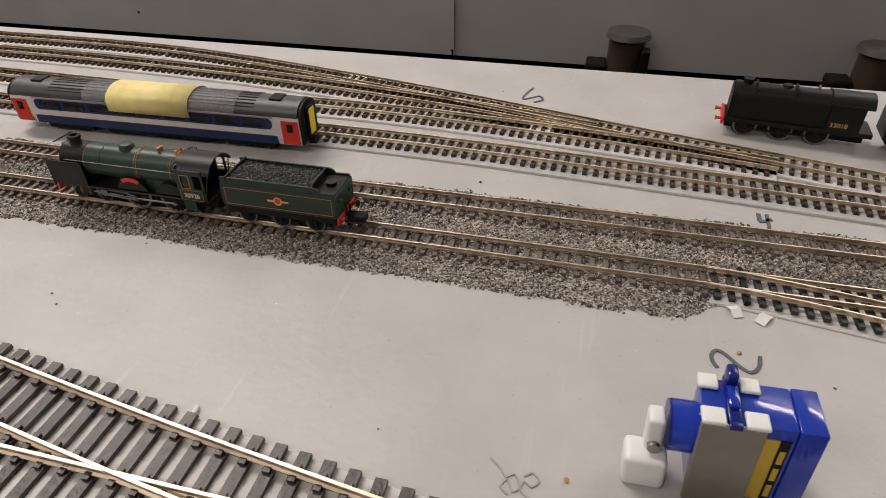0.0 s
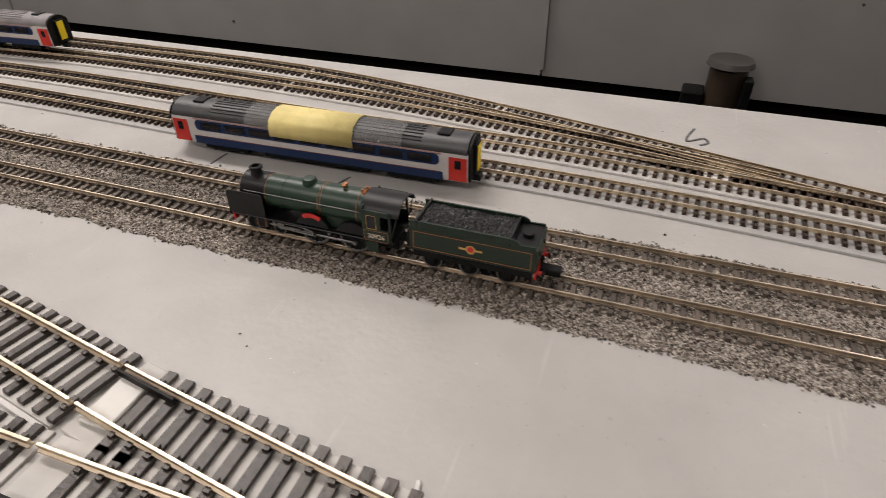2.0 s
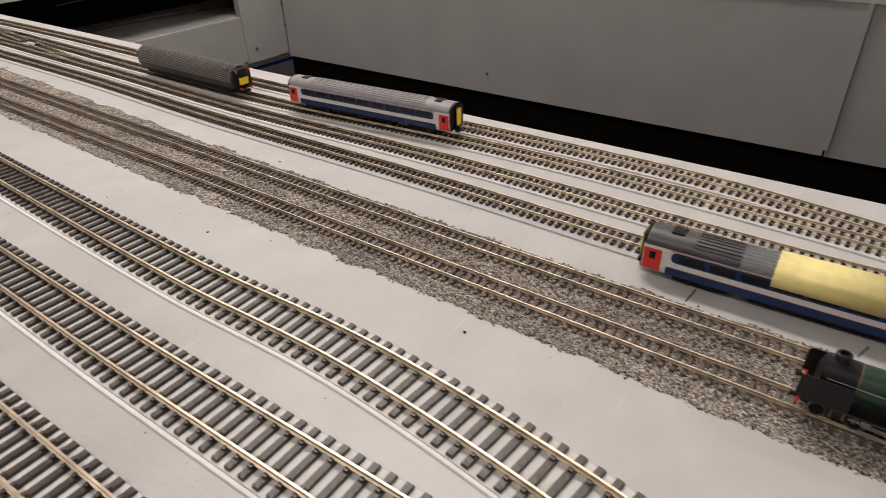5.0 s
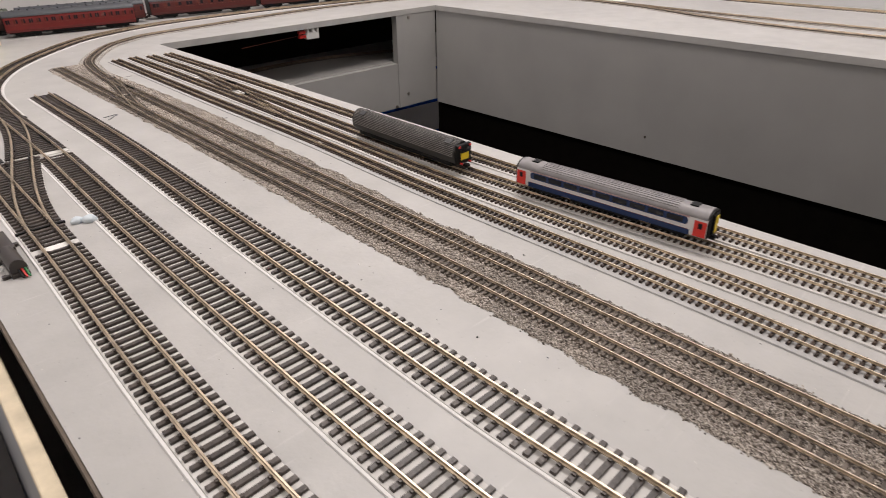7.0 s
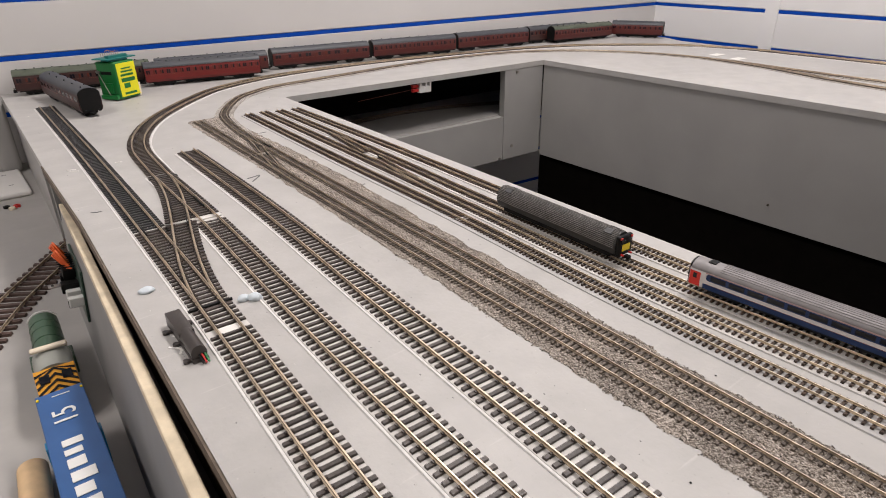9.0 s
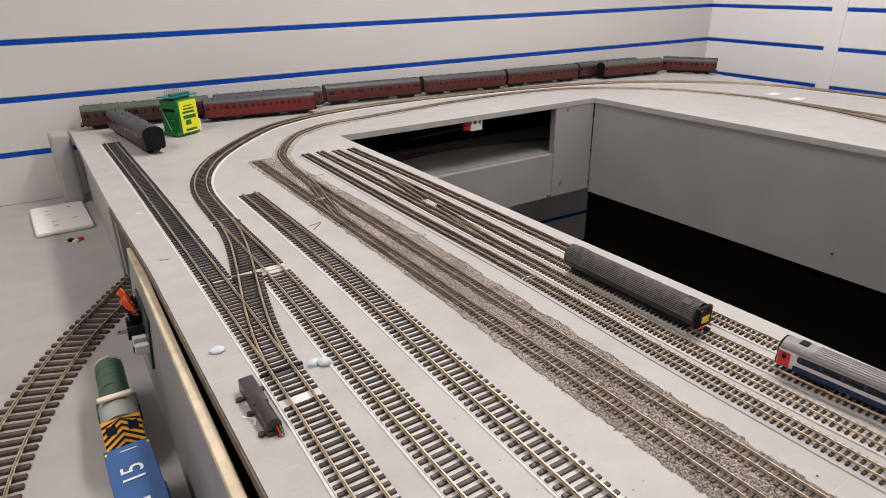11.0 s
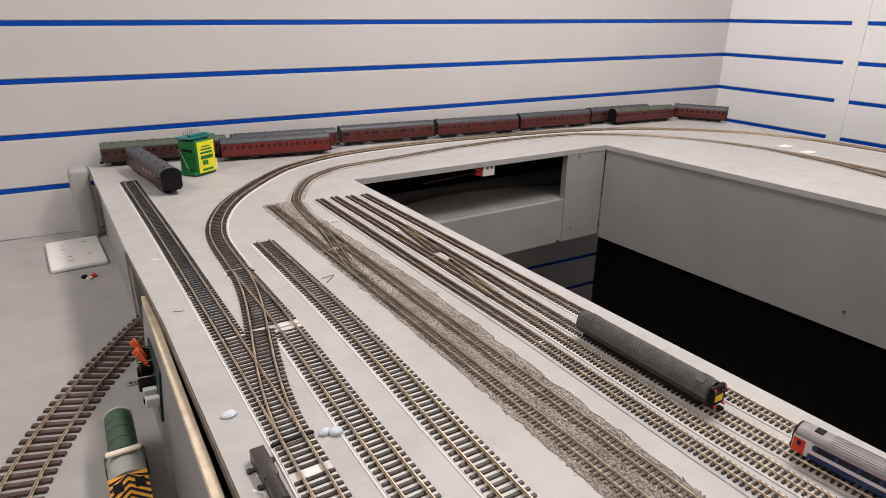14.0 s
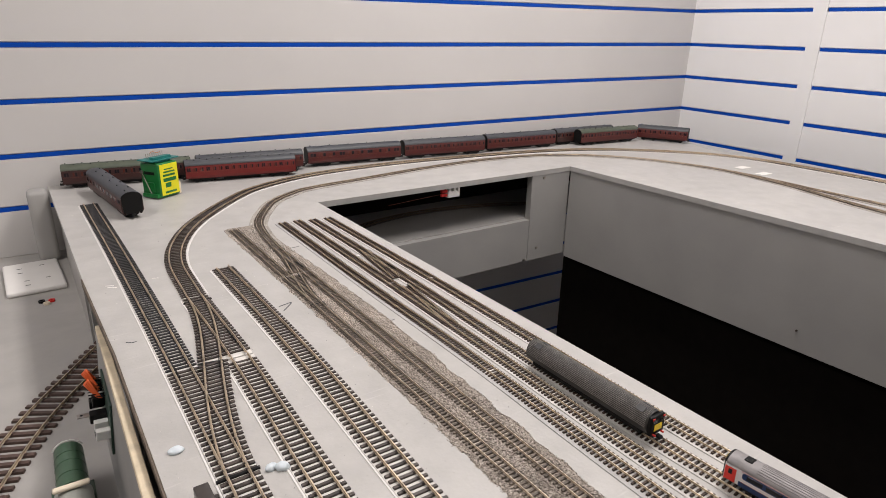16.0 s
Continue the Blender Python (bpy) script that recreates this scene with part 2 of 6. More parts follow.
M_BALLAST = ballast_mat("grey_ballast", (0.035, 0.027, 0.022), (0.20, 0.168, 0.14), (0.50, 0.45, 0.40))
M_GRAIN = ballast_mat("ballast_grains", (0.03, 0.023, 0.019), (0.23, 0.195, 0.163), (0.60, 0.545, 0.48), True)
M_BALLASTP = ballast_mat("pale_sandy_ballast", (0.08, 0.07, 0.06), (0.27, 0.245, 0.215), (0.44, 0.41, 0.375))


# ---- building helpers ----
def box(bm, x0, x1, y0, y1, z0, z1, m=None):
    """A block between two corners, laid through the matrix m."""
    vs = [bm.verts.new(Vector(p) if m is None else m @ Vector(p)) for p in
          ((x0, y0, z0), (x1, y0, z0), (x1, y1, z0), (x0, y1, z0), (x0, y0, z1), (x1, y0, z1), (x1, y1, z1), (x0, y1, z1))]
    for f in ((3, 2, 1, 0), (4, 5, 6, 7), (0, 1, 5, 4), (1, 2, 6, 5), (2, 3, 7, 6), (3, 0, 4, 7)):
        bm.faces.new([vs[i] for i in f])


def rbox(bm, x0, x1, y0, y1, z0, z1, r, seg=2, m=None):
    """A block with rounded edges."""
    t = bmesh.new()
    box(t, x0, x1, y0, y1, z0, z1)
    bmesh.ops.bevel(t, geom=t.edges[:], offset=r, segments=seg, affect="EDGES", profile=0.5)
    merge(bm, t, m)


def merge(bm, t, m=None):
    d = bpy.data.meshes.new("tmp")
    if m is not None:
        t.transform(m)
    t.to_mesh(d)
    t.free()
    bm.from_mesh(d)
    bpy.data.meshes.remove(d)


def rod(bm, p, q, r, seg=12, r2=None):
    """A round bar from p to q."""
    p, q = Vector(p), Vector(q)
    t = bmesh.new()
    bmesh.ops.create_cone(t, cap_ends=True, segments=seg, radius1=r, radius2=r if r2 is None else r2, depth=(q - p).length)
    turn = (q - p).to_track_quat("Z", "Y").to_matrix().to_4x4()
    merge(bm, t, Matrix.Translation((p + q) / 2) @ turn)


def extrude_y(bm, prof, y0, y1, m=None, closed=True):
    """A profile of (x, z) drawn from y0 to y1, capped."""
    a = [bm.verts.new((m or Matrix()) @ Vector((x, y0, z))) for x, z in prof]
    b = [bm.verts.new((m or Matrix()) @ Vector((x, y1, z))) for x, z in prof]
    n = len(prof)
    for i in range(n if closed else n - 1):
        j = (i + 1) % n
        bm.faces.new((a[i], a[j], b[j], b[i]))
    if closed:
        bm.faces.new(a[::-1])
        bm.faces.new(b)


def fill_poly(bm, pts, z0, z1):
    """A slab on a ground outline."""
    a = [bm.verts.new((x, y, z0)) for x, y in pts]
    b = [bm.verts.new((x, y, z1)) for x, y in pts]
    n = len(pts)
    bm.faces.new(a[::-1])
    bm.faces.new(b)
    for i in range(n):
        j = (i + 1) % n
        bm.faces.new((a[i], a[j], b[j], b[i]))


def finish(bm, smooth=0):
    bmesh.ops.recalc_face_normals(bm, faces=bm.faces[:])
    d = bpy.data.meshes.new("mesh")
    if smooth:
        for f in bm.faces:
            f.smooth = True
        for e in bm.edges:
            if len(e.link_faces) == 2 and e.calc_face_angle(0) > radians(smooth):
                e.smooth = False
    bm.to_mesh(d)
    bm.free()
    return d


def part(name, bm, material, parent=None, label="", smooth=0):
    d = finish(bm, smooth)
    d.materials.append(material)
    ob = new(name, d)
    ob.parent = parent
    if label:
        tagged(ob, label)
    return ob


def thing(name, label, category, m=None, group="", kind=""):
    ob = new(name)
    ob.empty_display_size = 0.01
    if m is not None:
        ob.matrix_world = m
    return tagged(ob, label, category, group, kind)


def structure(name, bm, material, label, category, smooth=0):
    return tagged(part(name, bm, material, None, "", smooth), label, category, "", "structure")


def B(*args):
    bm = bmesh.new()
    box(bm, *args)
    return bm


def R(*args, **kw):
    bm = bmesh.new()
    rbox(bm, *args, **kw)
    return bm


def C(p, q, r, seg=12, r2=None):
    bm = bmesh.new()
    rod(bm, p, q, r, seg, r2)
    return bm


def sweep(bm, poly, prof):
    """A profile of (side, z) carried along a plan line."""
    rings = []
    for i, p in enumerate(poly):
        t = (poly[min(i + 1, len(poly) - 1)] - poly[max(i - 1, 0)]).normalized()
        n = Vector((-t.y, t.x))
        rings.append([bm.verts.new((p.x + n.x * s, p.y + n.y * s, z)) for s, z in prof])
    k = len(prof)
    for a, b in zip(rings, rings[1:]):
        for i in range(k):
            j = (i + 1) % k
            bm.faces.new((a[i], a[j], b[j], b[i]))
    bm.faces.new(rings[0])
    bm.faces.new(rings[-1][::-1])


# ---- the room ----
FL = -0.95
WA, WB = Vector((-0.43, 0.400)), Vector((1.506, 0.254))
along = (WB - WA).normalized()
WL = WA - along * 1.9
# floor colour is near black to stand for the darkness in the well
structure("floor", B(-2.5, 1.9, -3.4, 1.0, FL - 0.05, FL), M_FLOOR, "floor under the layout, near black for the shade in the well", "floor")
structure("ceiling", B(-2.5, 1.9, -3.4, 1.0, CEIL, CEIL + 0.05), M_CEIL, "plain white ceiling", "ceiling")
structure("wall_south", B(-2.5, 1.9, -3.45, -3.4, FL, CEIL), M_CEIL, "plain pale wall behind the camera", "wall")
structure("wall_west", B(-2.5, -2.45, -3.4, 1.0, FL, CEIL), M_CEIL, "plain pale wall", "wall")


def slat_wall(name, p, q, z_at_p, z_at_q, label, material, gaps):
    """A wall of boards with recessed coloured channels between them. gaps: runs of the channel along the wall, in metres."""
    d = (q - p)
    length = d.length
    ang = math.degrees(math.atan2(d.y, d.x))
    tilt = math.degrees(math.atan2(z_at_q - z_at_p, length))
    base = pose(p.x, p.y, z_at_p, 0, 0, ang) @ pose(0, 0, 0, 0, -tilt, 0)
    w = structure(name, B(0, length, 0.012, 0.06, -1.2, 1.7), material, label, "wall")
    w.matrix_world = base
    for k in range(-9, 16):
        z = k * PITCH
        part("slat", R(-0.03 if name == "wall_east" else 0, length + 0.03, 0, 0.0125, z + 0.0045, z + PITCH - 0.0045, 0.002, seg=1), material, w)
        for a, c in gaps:
            part("slat_insert", B(a, c + (0.02 if name == "wall_north" else 0), 0.0004, 0.0115, z - 0.0048, z + 0.0042), M_BLUE, w, "blue plastic channel strip")
    return w


PITCH = 0.1073
SLAT_L, SLAT_R = 0.067, 0.083
lenA = (WB - WL).length
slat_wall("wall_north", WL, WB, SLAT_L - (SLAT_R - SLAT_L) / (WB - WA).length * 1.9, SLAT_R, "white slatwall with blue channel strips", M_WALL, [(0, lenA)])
RE = Vector((1.466, -0.55))
rd = (RE - WB).normalized()
RQ = WB + rd * 3.4
slat_wall("wall_east", WB, RQ, SLAT_R, SLAT_R - 0.02, "white slatwall in two bays with blue channel strips", M_WALL_LIT, [(0, 0.400), (0.440, 3.4)])
mb = base_m = pose(WB.x, WB.y, 0, 0, 0, math.degrees(math.atan2(rd.y, rd.x)))
st = structure("trim", B(0.400, 0.440, -0.004, 0.0, -0.9, 1.55), M_WALL_LIT, "white upright joint strip", "trim")
st.matrix_world = mb

# ---- the layout boards ----
W = 0.70
XL = -0.424


def wall_y(x):
    return WA.y + (x - WA.x) * (WB.y - WA.y) / (WB.x - WA.x) - 0.001


def wall_x(y):
    return WB.x + (y - WB.y) * (RE.x - WB.x) / (RE.y - WB.y) - 0.001


bm = bmesh.new()
fill_poly(bm, [(-0.419, -2.6), (0, -2.6), (0, 0), (W, 0), (W, -2.6), (1.345, -2.6), (1.282, -0.47), (1.268, -0.22), (1.270, -0.03), (1.318, 0.07), (1.345, wall_y(1.345)), (-0.432, wall_y(-0.432)), (-0.426, -0.2), (-0.419, -0.45)], -0.012, 0.0)
structure("layout_board", bm, M_BOARD, "grey painted plywood railway baseboard round an open well", "baseboard")
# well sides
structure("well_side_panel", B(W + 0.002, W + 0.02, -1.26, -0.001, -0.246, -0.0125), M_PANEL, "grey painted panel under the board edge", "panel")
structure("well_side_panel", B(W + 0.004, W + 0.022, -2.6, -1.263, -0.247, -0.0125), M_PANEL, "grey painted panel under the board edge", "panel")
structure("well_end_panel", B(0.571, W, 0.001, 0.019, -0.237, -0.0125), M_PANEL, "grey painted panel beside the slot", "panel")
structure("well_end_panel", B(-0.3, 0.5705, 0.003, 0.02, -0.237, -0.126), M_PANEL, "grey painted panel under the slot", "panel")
structure("lower_deck", B(-0.41, 1.2, 0.0205, 0.26, -0.134, -0.124), M_PANEL, "grey hidden lower deck behind the slot", "deck")
# black strips and sheets added under the boards to stand for shade
structure("well_edge_side", B(-0.02, -0.002, -2.6, -0.001, -0.11, -0.0125), M_SHADE_FILL, "added unseen black strip under the board edge", "batten")
structure("slot_shade_sheet", B(-0.41, 1.2, 0.262, 0.268, -0.13, -0.0125), M_SHADE_FILL, "added black sheet standing for shade in the slot", "panel")
structure("well_shade_sheet", B(W + 0.024, W + 0.03, -2.6, 0.018, FL, -0.2372), M_SHADE_FILL, "added black sheet standing for shade under the side panel", "screen")
structure("well_shade_sheet", B(-0.40, -0.38, -2.6, 0.0, -0.9, -0.16), M_SHADE_FILL, "added black sheet standing for shade under the board", "framing")
# seam strip between the two panels
structure("trim", B(W - 0.001, W + 0.003, -1.266, -1.258, -0.235, -0.0127), M_PANEL, "grey seam strip", "trim")

# lower side board, outside the plank
LZ = -0.143
structure("lower_board", B(-1.3, -0.40, -2.6, 0.41, LZ - 0.015, LZ), M_LOWER, "grey painted lower side board", "baseboard")
bm = bmesh.new()
box(bm, -0.4274, -0.4196, -2.2, -0.335, LZ - 0.001, -0.019)
pl = thing("side_plank", "grey painted plank with bare pale ply top edge", "plank", Matrix.Translation((-0.4235, -0.335, -0.0125)) @ pose(0, 0, 0, 0, 5.0, -0.85) @ Matrix.Translation((0.4235, 0.335, 0.0125)))
part("plank_face", bm, M_PLYD, pl)
part("plank_edge", R(-0.4277, -0.4193, -2.2, -0.335, -0.0188, -0.0125, 0.0010), M_PLY, pl, "bare pale ply edge")
bm = bmesh.new()
sweep(bm, [Vector((-0.4265, -0.2)), Vector((-0.4195, -0.45)), Vector((-0.4195, -2.6))], [(-0.0012, -0.0119), (0.0006, -0.0119), (0.0006, -0.0008), (-0.0012, -0.0008)])
structure("board_edge", bm, M_EDGE, "bare brown hardboard edge of the layout board", "trim")
structure("edge_batten", B(-0.4155, -0.4115, -2.6, -0.34, -0.06, -0.0125), M_EDGE, "brown wooden batten under the board edge", "batten")
structure("side_panel", B(XL + 0.001, XL + 0.012, -0.10, 0.395, LZ, -0.0125), M_PANEL, "grey painted panel under the board edge", "panel")
structure("dark_post", B(XL + 0.004, XL + 0.04, -0.135, -0.102, LZ, -0.0125), M_PLYD, "dark grey upright under the board", "post")
structure("corner_block", R(-0.472, -0.434, 0.330, 0.375, LZ, 0.006, 0.010, seg=4), M_PANEL, "grey rounded block between board and wall", "block", smooth=40)


# ---- tracks ----
def path_at(pts, y):
    """x of a centre line given by (y, x) knots, smooth between them, from far to near."""
    if y >= pts[0][0]:
        return pts[0][1]
    n = len(pts)
    for i in range(n - 1):
        (ya, xa), (yb, xb) = pts[i], pts[i + 1]
        if y >= yb:
            slope = lambda k: (pts[min(k + 1, n - 1)][1] - pts[max(k - 1, 0)][1]) / (pts[min(k + 1, n - 1)][0] - pts[max(k - 1, 0)][0])
            h, u = yb - ya, (y - ya) / (yb - ya)
            return ((2 * u ** 3 - 3 * u * u + 1) * xa + (u ** 3 - 2 * u * u + u) * h * slope(i) + (3 * u * u - 2 * u ** 3) * xb + (u ** 3 - u * u) * h * slope(i + 1))
    return pts[-1][1]


def line(pts, y0, y1, step=0.006):
    n = max(2, int(abs(y1 - y0) / step))
    out = []
    for i in range(n + 1):
        y = y0 + (y1 - y0) * i / n
        out.append(Vector((path_at(pts, y), y)))
    return out


def spline(knots, step=0.006):
    """Catmull-Rom through plan points."""
    k = [Vector(p) for p in knots]
    k = [k[0] * 2 - k[1]] + k + [k[-1] * 2 - k[-2]]
    out = []
    for a, b, c, d in zip(k, k[1:], k[2:], k[3:]):
        n = max(2, int((c - b).length / step))
        for i in range(n):
            t = i / n
            out.append(0.5 * ((2 * b) + (c - a) * t + (2 * a - 5 * b + 4 * c - d) * t * t + (3 * b - a - 3 * c + d) * t ** 3))
    out.append(k[-2])
    return out


def frames_along(poly, pitch, start=0.0):
    """Places and headings at even steps along a plan line."""
    out, s, nxt = [], 0.0, start
    for a, b in zip(poly, poly[1:]):
        l = (b - a).length
        while nxt <= s + l and l > 0:
            out.append((a + (b - a) * ((nxt - s) / l), math.atan2((b - a).y, (b - a).x)))
            nxt += pitch
        s += l
    return out


def offset(poly, d):
    out = []
    for i, p in enumerate(poly):
        t = (poly[min(i + 1, len(poly) - 1)] - poly[max(i - 1, 0)]).normalized()
        out.append(p + Vector((-t.y, t.x)) * d)
    return out


def rail_prof(z, h, w):
    return [(-w * 0.95, z), (w * 0.95, z), (w * 0.95, z + h * 0.18), (w * 0.25, z + h * 0.3), (w * 0.25, z + h * 0.68), (w * 0.5, z + h * 0.76), (w * 0.5, z + h * 0.95), (w * 0.38, z + h), (-w * 0.38, z + h), (-w * 0.5, z + h * 0.95), (-w * 0.5, z + h * 0.76), (-w * 0.25, z + h * 0.68), (-w * 0.25, z + h * 0.3), (-w * 0.95, z + h * 0.18)]


class Gauge:
    def __init__(self, gauge, half, wide, tall, z0, rail_h, rail_w, pitch):
        self.gauge, self.half, self.wide, self.tall, self.z0, self.rail_h, self.rail_w, self.pitch = gauge, half, wide, tall, z0, rail_h, rail_w, pitch
        self.top = z0 + tall


OO = Gauge(0.0165, 0.0148, 0.0032, 0.0015, 0.0010, 0.0026, 0.0011, 0.0070)
NG = Gauge(0.0090, 0.0083, 0.0020, 0.0015, 0.0010, 0.0017, 0.00068, 0.0046)


def sleeper_mesh(g, material, half=None, clips=True):
    bm = bmesh.new()
    h = half or g.half
    w = g.wide / 2
    # slightly tapered bar, open below
    lo = [(-h, -w, 0), (h, -w, 0), (h, w, 0), (-h, w, 0)]
    hi = [(-h * 0.985, -w * 0.85, g.tall), (h * 0.985, -w * 0.85, g.tall), (h * 0.985, w * 0.85, g.tall), (-h * 0.985, w * 0.85, g.tall)]
    a = [bm.verts.new(p) for p in lo]
    b = [bm.verts.new(p) for p in hi]
    bm.faces.new(b)
    for i in range(4):
        j = (i + 1) % 4
        bm.faces.new((a[i], a[j], b[j], b[i]))
    if clips:
        for side in (-1, 1):
            for k in (-1, 1):
                x = side * g.gauge / 2 + k * g.rail_w * 1.5
                box(bm, x - g.rail_w * 0.7, x + g.rail_w * 0.7, -w * 0.55, w * 0.55, g.tall, g.tall + g.rail_h * 0.33)
    d = finish(bm)
    d.materials.append(material)
    return d


M_SLEEPW = mat("weathered_brown_sleeper", (0.115, 0.092, 0.074), 0.65, var=0.35, scale=500, rand=0.35)
SL_NW = sleeper_mesh(NG, M_SLEEPW)
SL_OOB = sleeper_mesh(OO, mat("charcoal_sleeper", (0.032, 0.031, 0.032), 0.42, var=0.25, scale=260, rand=0.25))
SL_OO, SL_N, SL_NB = sleeper_mesh(OO, M_SLEEP), sleeper_mesh(NG, M_SLEEPN), sleeper_mesh(NG, M_SLEEPB)
rng = random.Random(5)


def add_sleepers(parent, g, mesh, poly, z=0.0, skip=()):
    for i, (p, a) in enumerate(frames_along(poly, g.pitch, g.pitch / 2)):
        if i in skip:
            continue
        ob = new("sleeper", mesh)
        ob.parent = parent
        ob.matrix_local = pose(p.x, p.y, g.z0 + z, 0, 0, math.degrees(a) - 90 + rng.uniform(-0.8, 0.8))


def add_rails(parent, g, poly, material, z=0.0, sides=(1, -1)):
    for s in sides:
        bm = bmesh.new()
        sweep(bm, offset(poly, s * g.gauge / 2), rail_prof(g.top + z + 0.0002, g.rail_h, g.rail_w))
        part("rail", bm, material, parent)


def underlay(parent, poly, d0, d1, z, material):
    bm = bmesh.new()
    sweep(bm, poly, [(d0, 0.0002), (d1, 0.0002), (d1 - 0.0004, z), (d0 + 0.0004, z)])
    part("underlay", bm, material, parent, "thin foam strip")
    if material is M_FOAM and abs(d0) > 0.0150:
        bm = bmesh.new()
        sweep(bm, poly, [(d0 - 0.0019, 0.0002), (d0 - 0.0001, 0.0002), (d0 - 0.0001, z), (d0 - 0.0015, z)])
        part("underlay_edge", bm, M_FOAMW, parent, "white foam edge")


def track(name, label, g, poly, mesh, rail, foam=None, z=0.0, group="model railway tracks", skip=()):
    t = thing(name, label, "track", None, group)
    if foam:
        underlay(t, poly, foam[0], foam[1], foam[2], foam[3])
    add_rails(t, g, poly, rail, z)
    add_sleepers(t, g, mesh, poly, z, skip)
    return t


def turnout(name, label, g, fa, fb, y0, y1, mat_sleeper, rail, foam=None, blank=(), z=0.0):
    """Two lines fa(y), fb(y) that share long sleepers; y0 is the toe."""
    t = thing(name, label, "turnout", None, "model railway turnouts")
    n = int(abs(y1 - y0) / g.pitch)
    sgn = 1 if y1 > y0 else -1
    for i in range(n):
        y = y0 + sgn * (i + 0.5) * g.pitch
        xa, xb = sorted((fa(y), fb(y)))
        if i in blank:
            continue
        bm = bmesh.new()
        w = g.wide / 2
        spans = [(xa - g.half, xb + g.half)] if xb - xa < g.half * 1.75 else [(xa - g.half, xa + g.half), (xb - g.half, xb + g.half)]
        for k, (u, v) in enumerate(spans):
            bm = bmesh.new()
            box(bm, u, v, y - w, y + w, g.z0 + z, g.top + z)
            for n_, x in enumerate((xa - g.gauge / 2, xa + g.gauge / 2, xb - g.gauge / 2, xb + g.gauge / 2)):
                if u < x < v:
                    for q in (-1, 1):
                        c = x + q * g.rail_w * 1.5
                        box(bm, c - g.rail_w * 0.7, c + g.rail_w * 0.7, y - w * (0.52 + 0.03 * n_), y + w * (0.52 + 0.03 * n_), g.top + z - 0.0001, g.top + z + g.rail_h * (0.30 + 0.03 * n_))
            part("sleeper", bm, mat_sleeper, t)
    far, near = max(y0, y1), min(y0, y1)
    ys = [far + (near - far) * i / 60 for i in range(61)]
    for k, f in enumerate((fa, fb)):
        poly = [Vector((f(y), y)) for y in ys]
        add_rails(t, g, poly, rail, z + 0.00012 * k)
        if foam:
            underlay(t, poly, foam[0] if k == 0 or g is NG else -0.0148, foam[1], foam[2] - 0.0003 * k, foam[3])
    # guard rails beside the outer rails
    for f, o in ((fa, fb), (fb, fa)):
        for i, y in enumerate(ys):
            if abs(f(y) - o(y)) > g.gauge * 0.98:
                s = 1 if f(y) > o(y) else -1
                seg = [Vector((f(q) + s * (g.gauge / 2 - 0.0022), q)) for q in ys[max(0, i - 6):i + 7]]
                bm = bmesh.new()
                sweep(bm, seg, [(-0.0004, g.top + z), (0.0004, g.top + z), (0.0004, g.top + g.rail_h * 0.95 + z), (-0.0004, g.top + g.rail_h * 0.95 + z)])
                part("guard_rail", bm, M_BLACK, t, "black guard rail")
                break
    # tie bar under the blades
    y = y0 + (y1 - y0) * 0.08
    x = fa(y)
    part("tie_bar", B(x - g.half * 1.12, x + g.half * 1.12, y - g.wide * 0.45, y + g.wide * 0.3, g.z0 + z, g.top + z + 0.0003), M_BLACK, t, "black tie bar")
    return t


# OO sidings: centre lines as (y, x) knots
A_PTS = [(0.197, -0.3772), (-0.19, -0.3712), (-0.7, -0.3695), (-1.0, -0.3735), (-1.3, -0.366), (-2.0, -0.360)]
C_PTS = [(-0.33, -0.316), (-0.52, -0.3145), (-0.75, -0.3195), (-1.05, -0.3205), (-1.25, -0.317), (-2.0, -0.317)]
D_PTS = [(-0.26, -0.2585), (-0.55, -0.2575), (-0.8, -0.2645), (-1.05, -0.2695), (-1.16, -0.2672), (-1.25, -0.2745), (-1.35, -0.2905), (-1.45, -0.3045), (-1.56, -0.3155), (-1.75, -0.317)]
WF = (-0.0160, 0.0150, 0.0010, M_FOAM)
WF2 = WF
fA, fC, fD = (lambda y: path_at(A_PTS, y)), (lambda y: path_at(C_PTS, y)), (lambda y: path_at(D_PTS, y))
XT1, XT2 = -0.345, -0.715


def f_cross(y):
    """The link from the curve's turnout down to the outer siding."""
    u = min(1, max(0, (XT1 - y) / (XT1 - XT2)))
    u = u * u * (3 - 2 * u)
    return fC(XT1) + (fA(XT2) - fC(XT1)) * u


def lay(pts, y0, y1):
    return line(pts, y0, y1)


track("siding_track", "large-scale siding track with charcoal sleepers on white foam", OO, lay(A_PTS, 0.197, XT2 + 0.20), SL_OOB, M_RAIL, WF2)
track("siding_track", "large-scale siding track on white foam", OO, lay(A_PTS, XT2, -2.0), SL_OO, M_RAIL, WF2, skip=(3,))
turnout("turnout", "large-scale brown turnout beside a point motor", OO, fA, f_cross, XT2, XT2 + 0.20, M_SLEEP, M_RAIL, WF)
turnout("turnout", "large-scale brown turnout at the foot of the curve", OO, fC, f_cross, XT1, XT1 - 0.175, M_SLEEP, M_RAIL, WF2, blank=(24,))
track("siding_track", "large-scale siding track on white foam", OO, lay(C_PTS, XT1 - 0.178, -1.322), SL_OO, M_RAIL, WF2, skip=(0,))
track("siding_track", "large-scale siding track on white foam", OO, lay(D_PTS, -0.262, -1.322), SL_OO, M_RAIL, WF2)
turnout("turnout", "large-scale brown turnout with brassy rails", OO, fC, fD, -1.56, -1.325, M_SLEEP, M_RAIL, (-0.0149, 0.0149, 0.0010, M_FOAM), blank=(32,))
